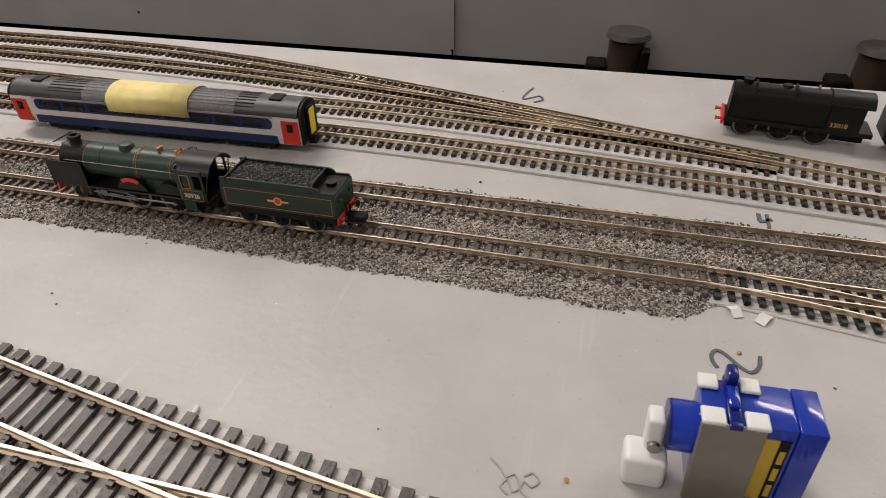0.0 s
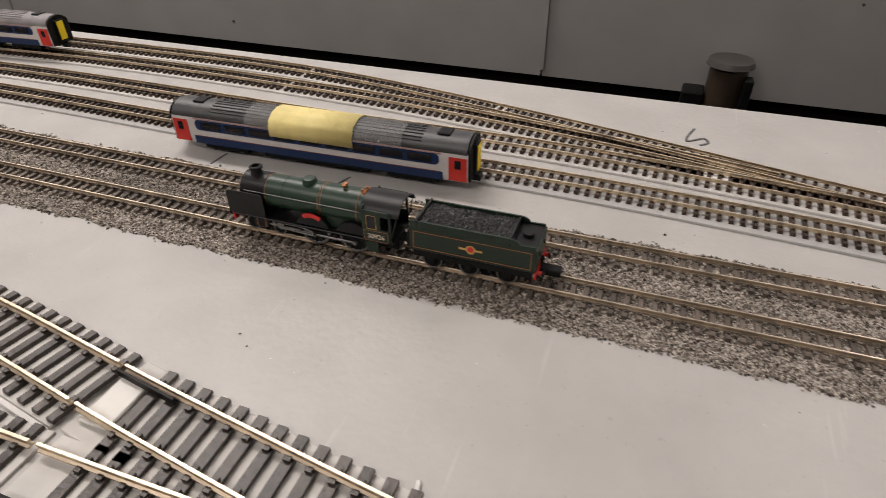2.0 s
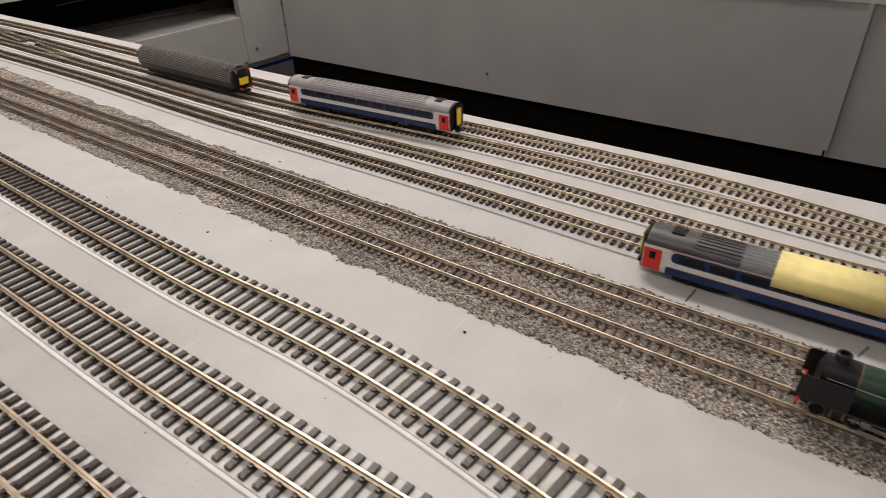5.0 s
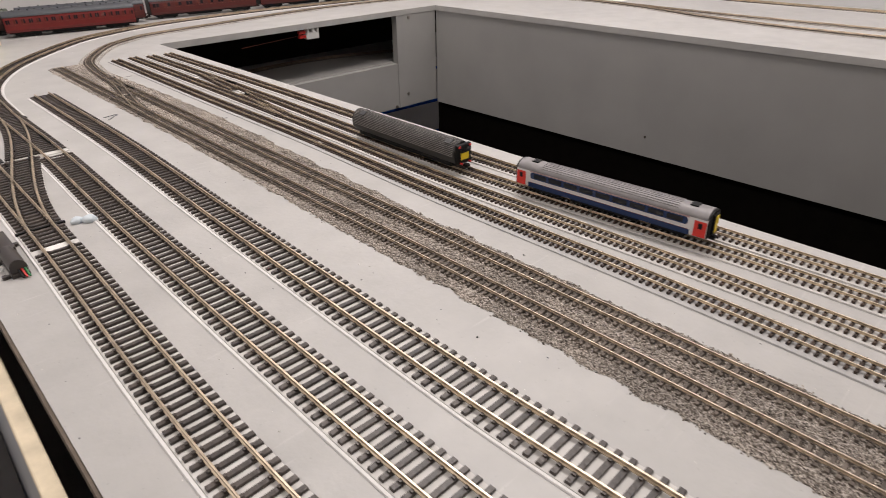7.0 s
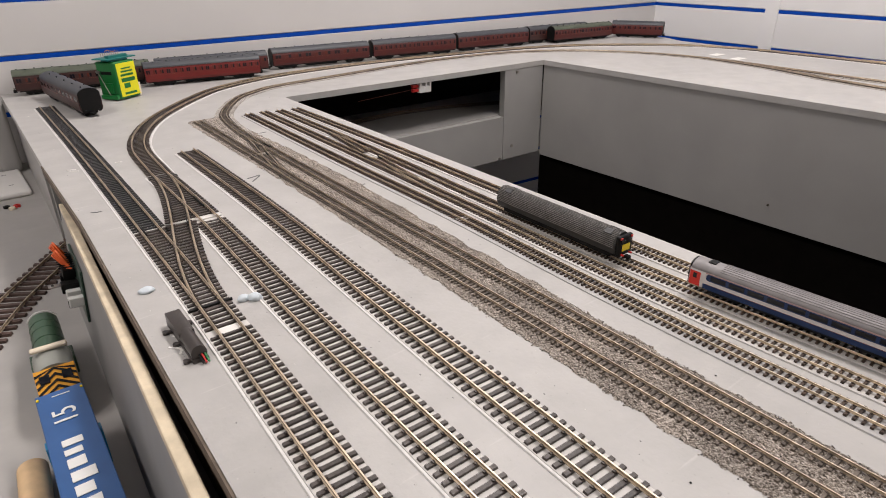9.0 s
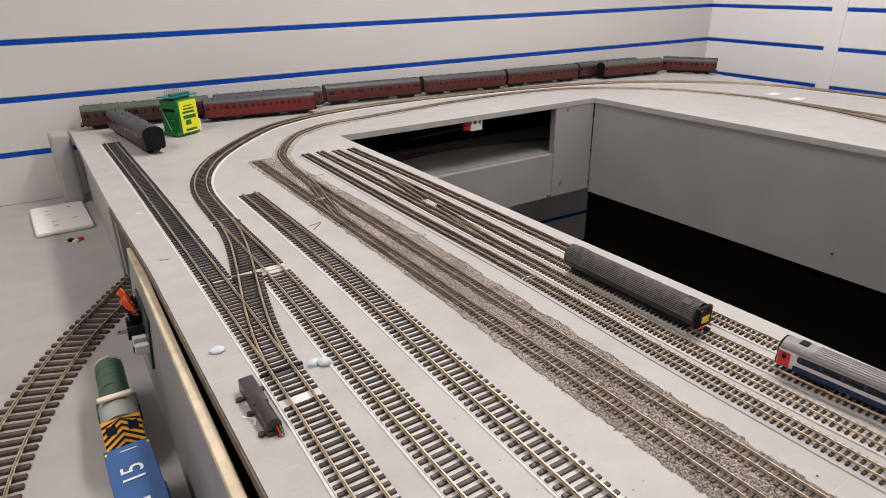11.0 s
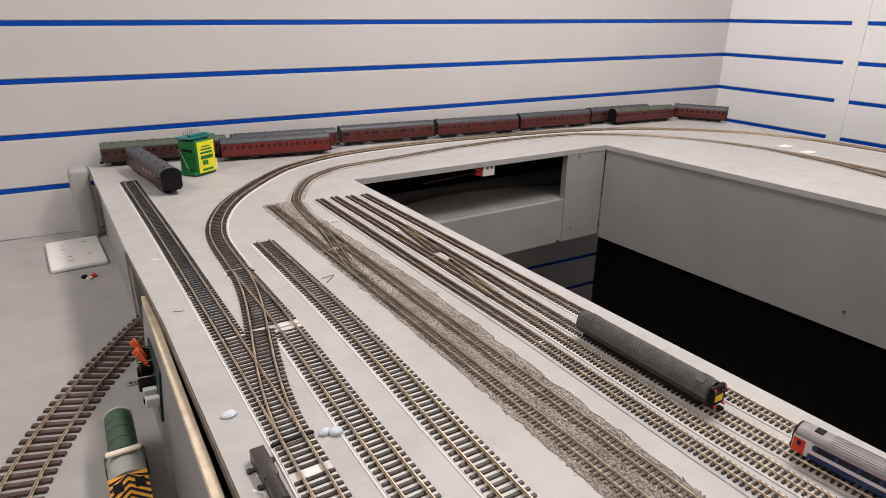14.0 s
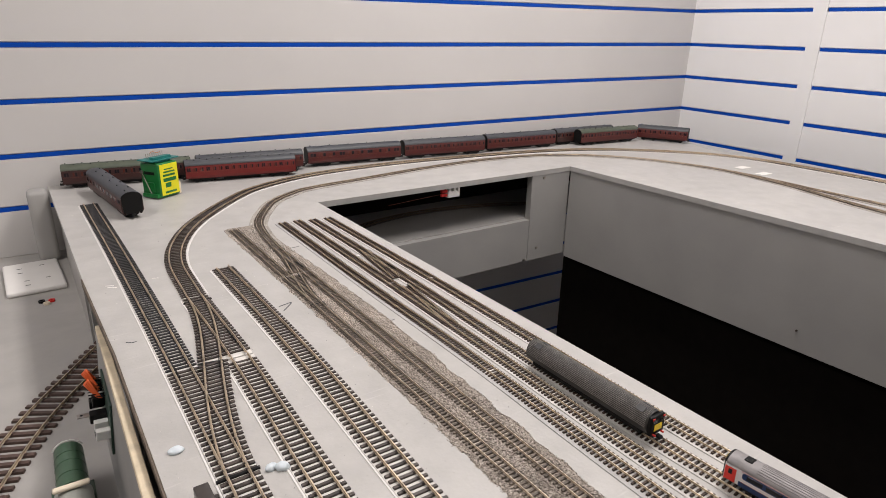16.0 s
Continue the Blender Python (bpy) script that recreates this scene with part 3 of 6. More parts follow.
track("siding_track", "large-scale siding track on white foam", OO, lay(C_PTS, -1.563, -2.0), SL_OO, M_RAIL, WF2)
MAIN = [(-0.316, -0.343), (-0.309, -0.21), (-0.282, -0.11), (-0.229, -0.01), (-0.135, 0.105), (-0.06, 0.168), (0.07, 0.222), (0.25, 0.243), (0.45, 0.235), (0.72, 0.200), (0.92, 0.138), (1.055, 0.045), (1.165, -0.07), (1.225, -0.20), (1.237, -0.34), (1.232, -0.6), (1.22, -1.1)]
mp = spline(MAIN)
cut = int(len(mp) * 0.52)
track("main_line_track", "large-scale curved main line on white foam", OO, mp[:cut + 1], SL_OO, M_RAIL, (-0.0162, 0.015, 0.0010, M_FOAM))
track("main_line_track", "large-scale curved main line on white foam", OO, mp[cut:], SL_OO, M_RAIL, (-0.0162, 0.015, 0.0010, M_FOAM))
# deck track in the slot
dk = spline([(-0.2, 0.04), (0.06, 0.112), (0.20, 0.168), (0.325, 0.190), (0.46, 0.182), (0.61, 0.138), (0.72, 0.085)])
track("hidden_track", "dark large-scale track on the hidden deck", OO, dk, SL_OO, M_RAILD, None, -0.124)
# lower side track
lt = spline([(-0.33, -0.02), (-0.400, -0.122), (-0.457, -0.210), (-0.514, -0.305), (-0.570, -0.438), (-0.600, -0.57), (-0.612, -0.75), (-0.612, -1.0)])
BIG = Gauge(0.032, 0.0285, 0.0066, 0.0030, 0.0002, 0.0034, 0.0016, 0.0142)
SL_BIG = sleeper_mesh(BIG, mat("reddish_brown_sleeper", (0.075, 0.046, 0.037), 0.6, var=0.2, scale=300, rand=0.2))
track("lower_track", "brown sleepered track curving under the board", BIG, lt, SL_BIG, M_RAIL, None, LZ)

# small-scale tracks
E1, E2 = [(0, -0.1945), (-2.0, -0.197)], [(0, -0.165), (-1.2, -0.1685), (-2.0, -0.168)]
bx_l, bx_r = [(0, -0.209), (-0.5, -0.206), (-1.0, -0.213), (-2, -0.216)], [(0, -0.160), (-0.24, -0.146), (-0.5, -0.141), (-0.95, -0.1545), (-1.3, -0.1570), (-2, -0.1570)]


BY0, BY1, BEND = -0.088, -1.76, -1.555


def bed_left(y):
    """Left border of the gravel: it draws back behind the black turnout at the near end."""
    u = min(1, max(0, (BEND - y) / 0.03))
    return path_at(bx_l, y) * (1 - u) + -0.1862 * u + 0.003 * noise.noise((y * 60, 3.1, 0)) * (1 - u) + 0.0014 * noise.noise((y * 260, 7.1, 0))


def bed_right(y):
    return path_at(bx_r, y) + 0.003 * noise.noise((y * 60, 9.7, 0)) + 0.0014 * noise.noise((y * 260, 1.1, 0))


def bed_height(x, y, u):
    edge = min(1, min(u, 1 - u) * 9)
    return max(0.0001, 0.0002 + edge * 0.0014 + edge * 0.0009 * noise.noise((x * 900, y * 900, 1)) + 0.0004 * noise.noise((x * 120, y * 120, 2)))


def ballast_bed():
    """One rough gravel sheet with crumbled edges."""
    nu, nv = 50, 1200
    vs, fs = [], []
    for j in range(nv + 1):
        y = BY0 + (BY1 - BY0) * j / nv
        l, r = bed_left(y), bed_right(y)
        for i in range(nu + 1):
            u = i / nu
            x = l + (r - l) * u
            vs.append((x, y + 0.0006 * noise.noise((x * 900, y * 900, 5)), bed_height(x, y, u)))
    for j in range(nv):
        for i in range(nu):
            a = j * (nu + 1) + i
            fs.append((a, a + nu + 1, a + nu + 2, a + 1))
    d = bpy.data.meshes.new("ballast")
    d.from_pydata(vs, [], fs)
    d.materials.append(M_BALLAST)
    return tagged(new("ballast_bed", d), "rough grey and brown stone ballast under the double track", "ballast", "", "stuff")


ballast_bed()
# single stones over the bed and strewn along its edges
vs, fs = [], []
gr = random.Random(9)
for _ in range(95000):
    y = BY0 + (BY1 - BY0) * gr.random() ** 0.8
    l, r_ = bed_left(y), bed_right(y)
    side = gr.random()
    if side < 0.09:
        x, z = l + gr.gauss(0.0005, 0.0009), 0.0003
    elif side < 0.18:
        x, z = r_ - gr.gauss(0.0005, 0.0009), 0.0003
    else:
        u = gr.random()
        x = l + (r_ - l) * u
        z = bed_height(x, y, u)
    r = gr.uniform(0.00030, 0.00072)
    o, w = len(vs), gr.uniform(0, 2)
    for k in range(3):
        a = w + k * 2.09 + gr.uniform(-0.4, 0.4)
        vs.append((x + r * math.cos(a), y + r * math.sin(a), z - 0.00025))
        vs.append((x + 0.7 * r * math.cos(a), y + 0.7 * r * math.sin(a), z + r * gr.uniform(0.2, 0.9)))
    for k in range(3):
        i, j = o + 2 * k, o + 2 * ((k + 1) % 3)
        fs.append((i, j, j + 1, i + 1))
    fs.append((o + 1, o + 3, o + 5))
d = bpy.data.meshes.new("grains")
d.from_pydata(vs, [], fs)
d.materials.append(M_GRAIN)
tagged(new("loose_ballast", d), "loose grey and brown ballast stones along the track", "ballast", "", "stuff")

NX1, NX2 = -0.225, -0.455


def f_nlink(y):
    u = min(1, max(0, (NX1 - y) / (NX1 - NX2)))
    u = u * u * (3 - 2 * u)
    return path_at(E2, NX1) + (path_at(E1, NX2) - path_at(E2, NX1)) * u


gE1, gE2 = (lambda y: path_at(E1, y)), (lambda y: path_at(E2, y))
track("ballasted_track", "small-scale track laid in grey ballast", NG, lay(E1, -0.100, NX2 + 0.114), SL_NW, M_RAILB, None, 0.0004)
track("ballasted_track", "small-scale track laid in grey ballast", NG, lay(E1, NX2, -1.5625), SL_NW, M_RAILB, None, 0.0004)
track("ballasted_track", "small-scale track laid in grey ballast", NG, lay(E2, NX1 - 0.114, -2.0), SL_NW, M_RAILB, None, 0.0004)
turnout("turnout", "small-scale dark turnout in ballast", NG, gE1, f_nlink, NX2, NX2 + 0.112, M_SLEEPW, M_RAILB, None, z=0.0006)
turnout("turnout", "small-scale dark turnout in ballast", NG, gE2, f_nlink, NX1, NX1 - 0.112, M_SLEEPW, M_RAILB, None, z=0.0006)
NMAIN = [(-0.1655, -0.222), (-0.157, -0.135), (-0.138, -0.062), (-0.080, 0.036), (-0.023, 0.084), (0.03, 0.109), (0.171, 0.131), (0.346, 0.158), (0.537, 0.170), (0.714, 0.148), (0.850, 0.073), (0.943, -0.037), (0.996, -0.169), (1.010, -0.307), (0.995, -0.50), (0.985, -0.7), (0.985, -1.1)]
np_ = spline(NMAIN)
track("main_line_track", "small-scale curved track in pale ballast", NG, np_[:len(np_) // 2 + 1], SL_NW, M_RAILB, (-0.0155, 0.0155, 0.0013, M_BALLASTP))
track("main_line_track", "small-scale curved track in pale ballast", NG, np_[len(np_) // 2:], SL_NW, M_RAILB, (-0.0155, 0.0155, 0.0013, M_BALLASTP))
nb = spline([(1.008, -0.27), (0.985, -0.42), (0.93, -0.6), (0.90, -0.8), (0.895, -1.1)])
track("main_line_track", "small-scale track in pale ballast", NG, nb, SL_NW, M_RAILB, (-0.0155, 0.0155, 0.0010, M_BALLASTP), 0.0003)
# near end of the double track: plain board, black turnout
fE3 = lambda y: path_at([(-1.50, -0.1965), (-1.57, -0.1965), (-1.70, -0.215), (-2.0, -0.222)], y)
turnout("turnout", "small-scale black turnout on bare board", NG, gE1, fE3, -1.563, -1.70, M_SLEEPB, M_RAILN, (-0.0104, 0.0092, 0.0009, M_FOAMN))
track("plain_track", "small-scale track on bare board", NG, lay(E1, -1.703, -2.0), SL_NB, M_RAILN)

F1 = [(-0.10, -0.1105), (-0.44, -0.1130), (-0.67, -0.1125), (-0.87, -0.1175), (-1.1, -0.1170), (-1.25, -0.120), (-1.42, -0.1185), (-1.56, -0.1265), (-1.72, -0.1410), (-2.0, -0.168)]
F2 = [(-0.10, -0.0835), (-0.44, -0.0850), (-0.67, -0.0875), (-0.87, -0.0915), (-1.1, -0.0855), (-1.3, -0.089), (-1.42, -0.089), (-1.56, -0.1020), (-1.72, -0.128), (-2.0, -0.152)]
F3 = [(-0.10, -0.0575), (-0.44, -0.0575), (-0.67, -0.0630), (-0.87, -0.0645), (-1.1, -0.0510), (-1.3, -0.0555), (-1.45, -0.074), (-1.56, -0.0965), (-1.72, -0.128), (-2.0, -0.152)]
F4 = [(-0.10, -0.0305), (-0.44, -0.0285), (-0.67, -0.0310), (-0.87, -0.0335), (-1.1, -0.0255), (-1.25, -0.028), (-1.40, -0.054), (-1.56, -0.0935), (-1.72, -0.127), (-2.0, -0.152)]
GF = (-0.0110, 0.0105, 0.0010, M_FOAMN)
GF1 = (-0.0125, 0.0100, 0.0010, M_FOAMG)
track("small_siding_track", "small-scale siding track on grey foam", NG, lay(F1, -0.100, -1.245), SL_N, M_RAILN, GF1)
track("small_siding_track", "small-scale siding track on grey foam", NG, lay(F1, -1.245, -2.0), SL_N, M_RAILN, GF1)
track("small_siding_track", "small-scale siding track on white foam", NG, lay(F2, -0.100, -1.245), SL_N, M_RAILN, GF)
track("small_siding_track", "small-scale siding track on white foam", NG, lay(F2, -1.245, -1.60), SL_N, M_RAILN, GF)
track("small_siding_track", "small-scale siding track on white foam", NG, lay(F3, -0.108, -1.245), SL_N, M_RAILN, GF)
track("small_siding_track", "small-scale siding track on white foam", NG, lay(F3, -1.245, -1.52), SL_N, M_RAILN, GF)
track("small_siding_track", "small-scale siding track at the well edge", NG, lay(F4, -0.112, -1.245), SL_N, M_RAILN, GF)
track("small_siding_track", "small-scale siding track at the well edge", NG, lay(F4, -1.245, -2.0), SL_N, M_RAILN, GF)
# crossovers among the small sidings
gF2, gF3, gF4 = (lambda y: path_at(F2, y)), (lambda y: path_at(F3, y)), (lambda y: path_at(F4, y))
gX = lambda y: path_at([(-0.30, gF3(-0.30)), (-0.58, gF2(-0.58))], y)
turnout("turnout", "small-scale turnout between two sidings", NG, gF3, gX, -0.30, -0.425, M_SLEEPN, M_RAILN, z=0.0003)
turnout("turnout", "small-scale turnout between two sidings", NG, gF2, gX, -0.58, -0.455, M_SLEEPN, M_RAILN, z=0.0003)

# white joint patches where sleepers are missing
for x, y, w, h in ((-0.1120, -0.684, 0.015, 0.008), (-0.0285, -0.446, 0.013, 0.006), (-0.0845, -0.436, 0.013, 0.004), (-0.089, -1.495, 0.012, 0.012), (-0.048, -1.380, 0.011, 0.011), (-0.289, -1.331, 0.017, 0.010), (-0.3695, -0.7395, 0.0158, 0.009), (-0.3145, -0.533, 0.0156, 0.005), (-0.075, -0.315, 0.009, 0.006)):
    tagged(part("paper_patch", R(x - w / 2, x + w / 2, y - h / 2, y + h / 2, 0.0011, 0.0024 if w > 0.016 else 0.0017, 0.0003, seg=1), M_WHITE), "small white card patch under a rail joint", "card", "rail joint patches")


# ---- small-scale rolling stock ----
def arc(cx, cz, rx, rz, a0, a1, n):
    return [(cx + rx * math.cos(radians(a0 + (a1 - a0) * i / n)), cz + rz * math.sin(radians(a0 + (a1 - a0) * i / n))) for i in range(n + 1)]


def wheel_set(parent, y, r, gauge, thick, name="wheel", material=None, spokes=False):
    for s in (-1, 1):
        x = s * gauge / 2
        bm = bmesh.new()
        rod(bm, (x - thick / 2, y, r), (x + thick / 2, y, r), r, 24)
        rod(bm, (x - s * thick * 0.6, y, r), (x - s * thick * 0.35, y, r), r * 1.1, 24)
        w = part(name, bm, material or M_BLACK, parent, "", 40)
        bm = bmesh.new()
        sx = x + s * thick * 0.5
        ring = []
        n = 24
        for k in range(n):
            a = 2 * math.pi * k / n
            ring.append([bm.verts.new((sx + s * dx, y + rr * math.cos(a), r + rr * math.sin(a))) for dx, rr in ((0, r * 0.99), (thick * 0.12, r * 0.97), (thick * 0.12, r * 0.84), (0, r * 0.82))])
        for k in range(n):
            a, b = ring[k], ring[(k + 1) % n]
            for i in range(3):
                bm.faces.new((a[i], a[i + 1], b[i + 1], b[i]))
        part("tyre", bm, M_STEEL, w, "worn steel tyre")
        if spokes:
            bm = bmesh.new()
            for k in range(8):
                a = math.pi * k / 8
                d = Vector((0, math.cos(a), math.sin(a))) * r * 0.82
                rod(bm, Vector((sx + s * 0.0002, y, r)) - d, Vector((sx + s * 0.0002, y, r)) + d, r * 0.05, 5)
            part("spokes", bm, M_SATIN, w)


def shell(bm, prof, y0, y1):
    extrude_y(bm, prof, y0, y1)


def mirror_boxes(name, mats, parent, x0, x1, y0, y1, z0, z1, label=""):
    for s in (-1, 1):
        a, b = sorted((s * x0, s * x1))
        part(name, B(a, b, y0, y1, z0, z1), mats, parent, label)


def small_coach(label, m, L=0.155, roof=M_ROOF, group="small-scale coaches"):
    """Blue and white coach with red end doors and yellow gangway; the gangway end lies at -y."""
    t = thing("model_coach", label, "model coach", m, group)
    h = L / 2
    hw = 0.0094
    prof = [(-hw + 0.0006, 0.0052), (-hw, 0.008), (-hw, 0.0172), (-hw + 0.0004, 0.0188), (hw - 0.0004, 0.0188), (hw, 0.0172), (hw, 0.008), (hw - 0.0006, 0.0052)]
    bm = bmesh.new()
    extrude_y(bm, prof, -h, h)
    body = part("body", bm, M_CWHITE, t, "white painted coach body")
    e = 0.00025
    y0, y1 = -h + 0.0125, h - 0.0125
    for s in (-1, 1):
        X = lambda a: (s * a)
        a, b = sorted((s * (hw - 0.0005), s * (hw + e)))
        part("lower_band", B(a, b, -h + 0.001 + 0.0105, h - 0.0115, 0.0054, 0.0093), M_NAVY, body, "navy blue lower band")
        part("red_line", B(a, s * (hw + e * 1.4) if s > 0 else b, y0, y1, 0.0093, 0.00945) if s > 0 else B(s * (hw + e * 1.4), b, y0, y1, 0.0093, 0.00945), M_DULLINE, body, "thin red line")
        part("upper_line", B(a, b, y0, y1, 0.0180, 0.0186), M_PINK, body, "pinkish line under the roof")
        bm = bmesh.new()
        ring = []
        for cy, cz, a0 in ((y1 - 0.0028, 0.0157, 0), (y0 + 0.0028, 0.0157, 90), (y0 + 0.0028, 0.0145, 180), (y1 - 0.0028, 0.0145, 270)):
            ring += [(cy + 0.0020 * math.cos(radians(a0 + 15 * k)), cz + 0.0020 * math.sin(radians(a0 + 15 * k))) for k in range(7)]
        va, vb = [bm.verts.new((a, py, pz)) for py, pz in ring], [bm.verts.new((b, py, pz)) for py, pz in ring]
        bm.faces.new(va)
        bm.faces.new(vb[::-1])
        for k in range(len(ring)):
            k2 = (k + 1) % len(ring)
            bm.faces.new((va[k], va[k2], vb[k2], vb[k]))
        wb = part("window_band", bm, M_NAVY, body, "navy window band")
        n = 9
        step = (y1 - y0 - 0.006) / n
        for k in range(n):
            c = y0 + 0.003 + step * (k + 0.5)
            a2, b2 = sorted((s * hw, s * (hw + e * 1.8)))
            part("window", R(a2, b2, c - step * 0.42, c + step * 0.42, 0.0133, 0.0170, 0.00018, seg=1), M_GLASSD, wb)
        for q in (-1, 1):
            c = q * (h - 0.0046)
            d = part("door", R(a, b + (e if s > 0 else 0), c - 0.0042, c + 0.0042, 0.0058, 0.0172, 0.0001, seg=1), M_CRED, body, "red passenger door")
            a2, b2 = sorted((s * hw, s * (hw + e * 2.2)))
            part("door_window", R(a2, b2, c - 0.0014, c + 0.0014, 0.0118, 0.0158, 0.0001, seg=1), M_GLASSD, d)
    # ridged roof
    pr = [(-hw + 0.0002, 0.0187)] + [(x, z) for x, z in arc(0, 0.0187, hw - 0.0002, 0.0058, 172, 8, 14)] + [(hw - 0.0002, 0.0187)]
    bm = bmesh.new()
    extrude_y(bm, pr, -h + 0.0006, h - 0.0006)
    rf = part("roof", bm, roof, t, "", 40)
    for k in range(9):
        a = radians(35 + k * 110 / 8)
        x, z = (hw - 0.0002) * math.cos(a), 0.0187 + 0.0058 * math.sin(a)
        part("roof_ridge", B(x - 0.00022, x + 0.00022, -h + 0.022, h - 0.022, z - 0.0004, z + 0.00032), roof, rf)
    for q in (-1, 1):
        part("roof_hatch", R(-0.0035, 0.0035, q * (h - 0.013) - 0.003, q * (h - 0.013) + 0.003, 0.0240, 0.0250, 0.0003, seg=1), M_BLACK, rf)
    # ends
    for q in (-1, 1):
        bm = bmesh.new()
        extrude_y(bm, [(-hw + 0.0008, 0.0055), (-hw + 0.0003, 0.0175)] + [(x * 0.96, z) for x, z in arc(0, 0.0187, hw, 0.0055, 170, 10, 10)] + [(hw - 0.0003, 0.0175), (hw - 0.0008, 0.0055)], q * h, q * (h + 0.0009))
        en = part("end_wall", bm, M_BLACK, body, "black coach end")
        part("gangway", R(-0.0036, 0.0036, min(q * h, q * (h + 0.0024)), max(q * h, q * (h + 0.0024)), 0.0065, 0.0215, 0.0006), M_BLACK, t, "black gangway bellows", 40)
        y = q * (h + 0.0024)
        part("gangway_door", B(-0.0026, 0.0026, min(y, y + q * 0.0004), max(y, y + q * 0.0004), 0.0085, 0.0205), M_YEL, t, "yellow gangway door")
        c = q * (h + 0.004)
        part("coupling", R(-0.0022, 0.0022, min(q * h, c), max(q * h, c), 0.0032, 0.0058, 0.0005), M_BLACK, t, "black plastic coupling")
        # bogie
        by = q * (h - 0.027)
        part("bogie", R(-0.0072, 0.0072, by - 0.0125, by + 0.0125, 0.0018, 0.0056, 0.0006), M_BLACK, t, "black bogie frame")
        for k in (-1, 1):
            wheel_set(t, by + k * 0.0085, 0.0029, 0.009, 0.0012)
    part("underframe", R(-0.0072, 0.0072, -0.028, 0.028, 0.0020, 0.0055, 0.0006), M_BLACK, t, "black underframe boxes")
    return t


patched = small_coach("blue and white model coach with masking-taped grey roof on bare board", pose(-0.1335, -1.3130, 0, 0, 0, 1.6), L=0.153)
for nm, y0, y1, mt, lab, ex in (("masking_tape", -0.022, 0.021, M_TAPE, "cream masking tape wrapped over the roof", 0.0009), ("clear_tape", -0.0455, 0.0345, M_CLEAR, "shiny clear tape ends", 0.0005)):
    bm = bmesh.new()
    hw = 0.0094
    outer = [(-hw - ex, 0.0150 if nm == "masking_tape" else 0.0185)] + [(x * (1 + ex / hw), z + ex) for x, z in arc(0, 0.0187, hw, 0.0061, 178, 2, 16)] + [(hw + ex, 0.0150 if nm == "masking_tape" else 0.0185)]
    va = [bm.verts.new((x, y0 + 0.0002 * math.sin(i * 1.7), z)) for i, (x, z) in enumerate(outer)]
    vb = [bm.verts.new((x, y1 + 0.0002 * math.sin(i * 2.3), z)) for i, (x, z) in enumerate(outer)]
    for i in range(len(outer) - 1):
        bm.faces.new((va[i], va[i + 1], vb[i + 1], vb[i]))
    ob = part(nm, bm, mt, patched, lab, 40)
    so = ob.modifiers.new("thick", "SOLIDIFY")
    so.thickness = 0.0003
NTOP = NG.top + NG.rail_h
small_coach("blue and white model coach with light grey roof on siding", pose(path_at(F3, -0.985) + 0.003, -0.985, NTOP - 0.0002, 0, 0, math.degrees(math.atan2(path_at(F3, -1.05) - path_at(F3, -0.92), 0.13))), roof=M_ROOFL)


M_RIB = mat("lighter_grey_rib", (0.16, 0.15, 0.14), 0.45, var=0.25, scale=150)


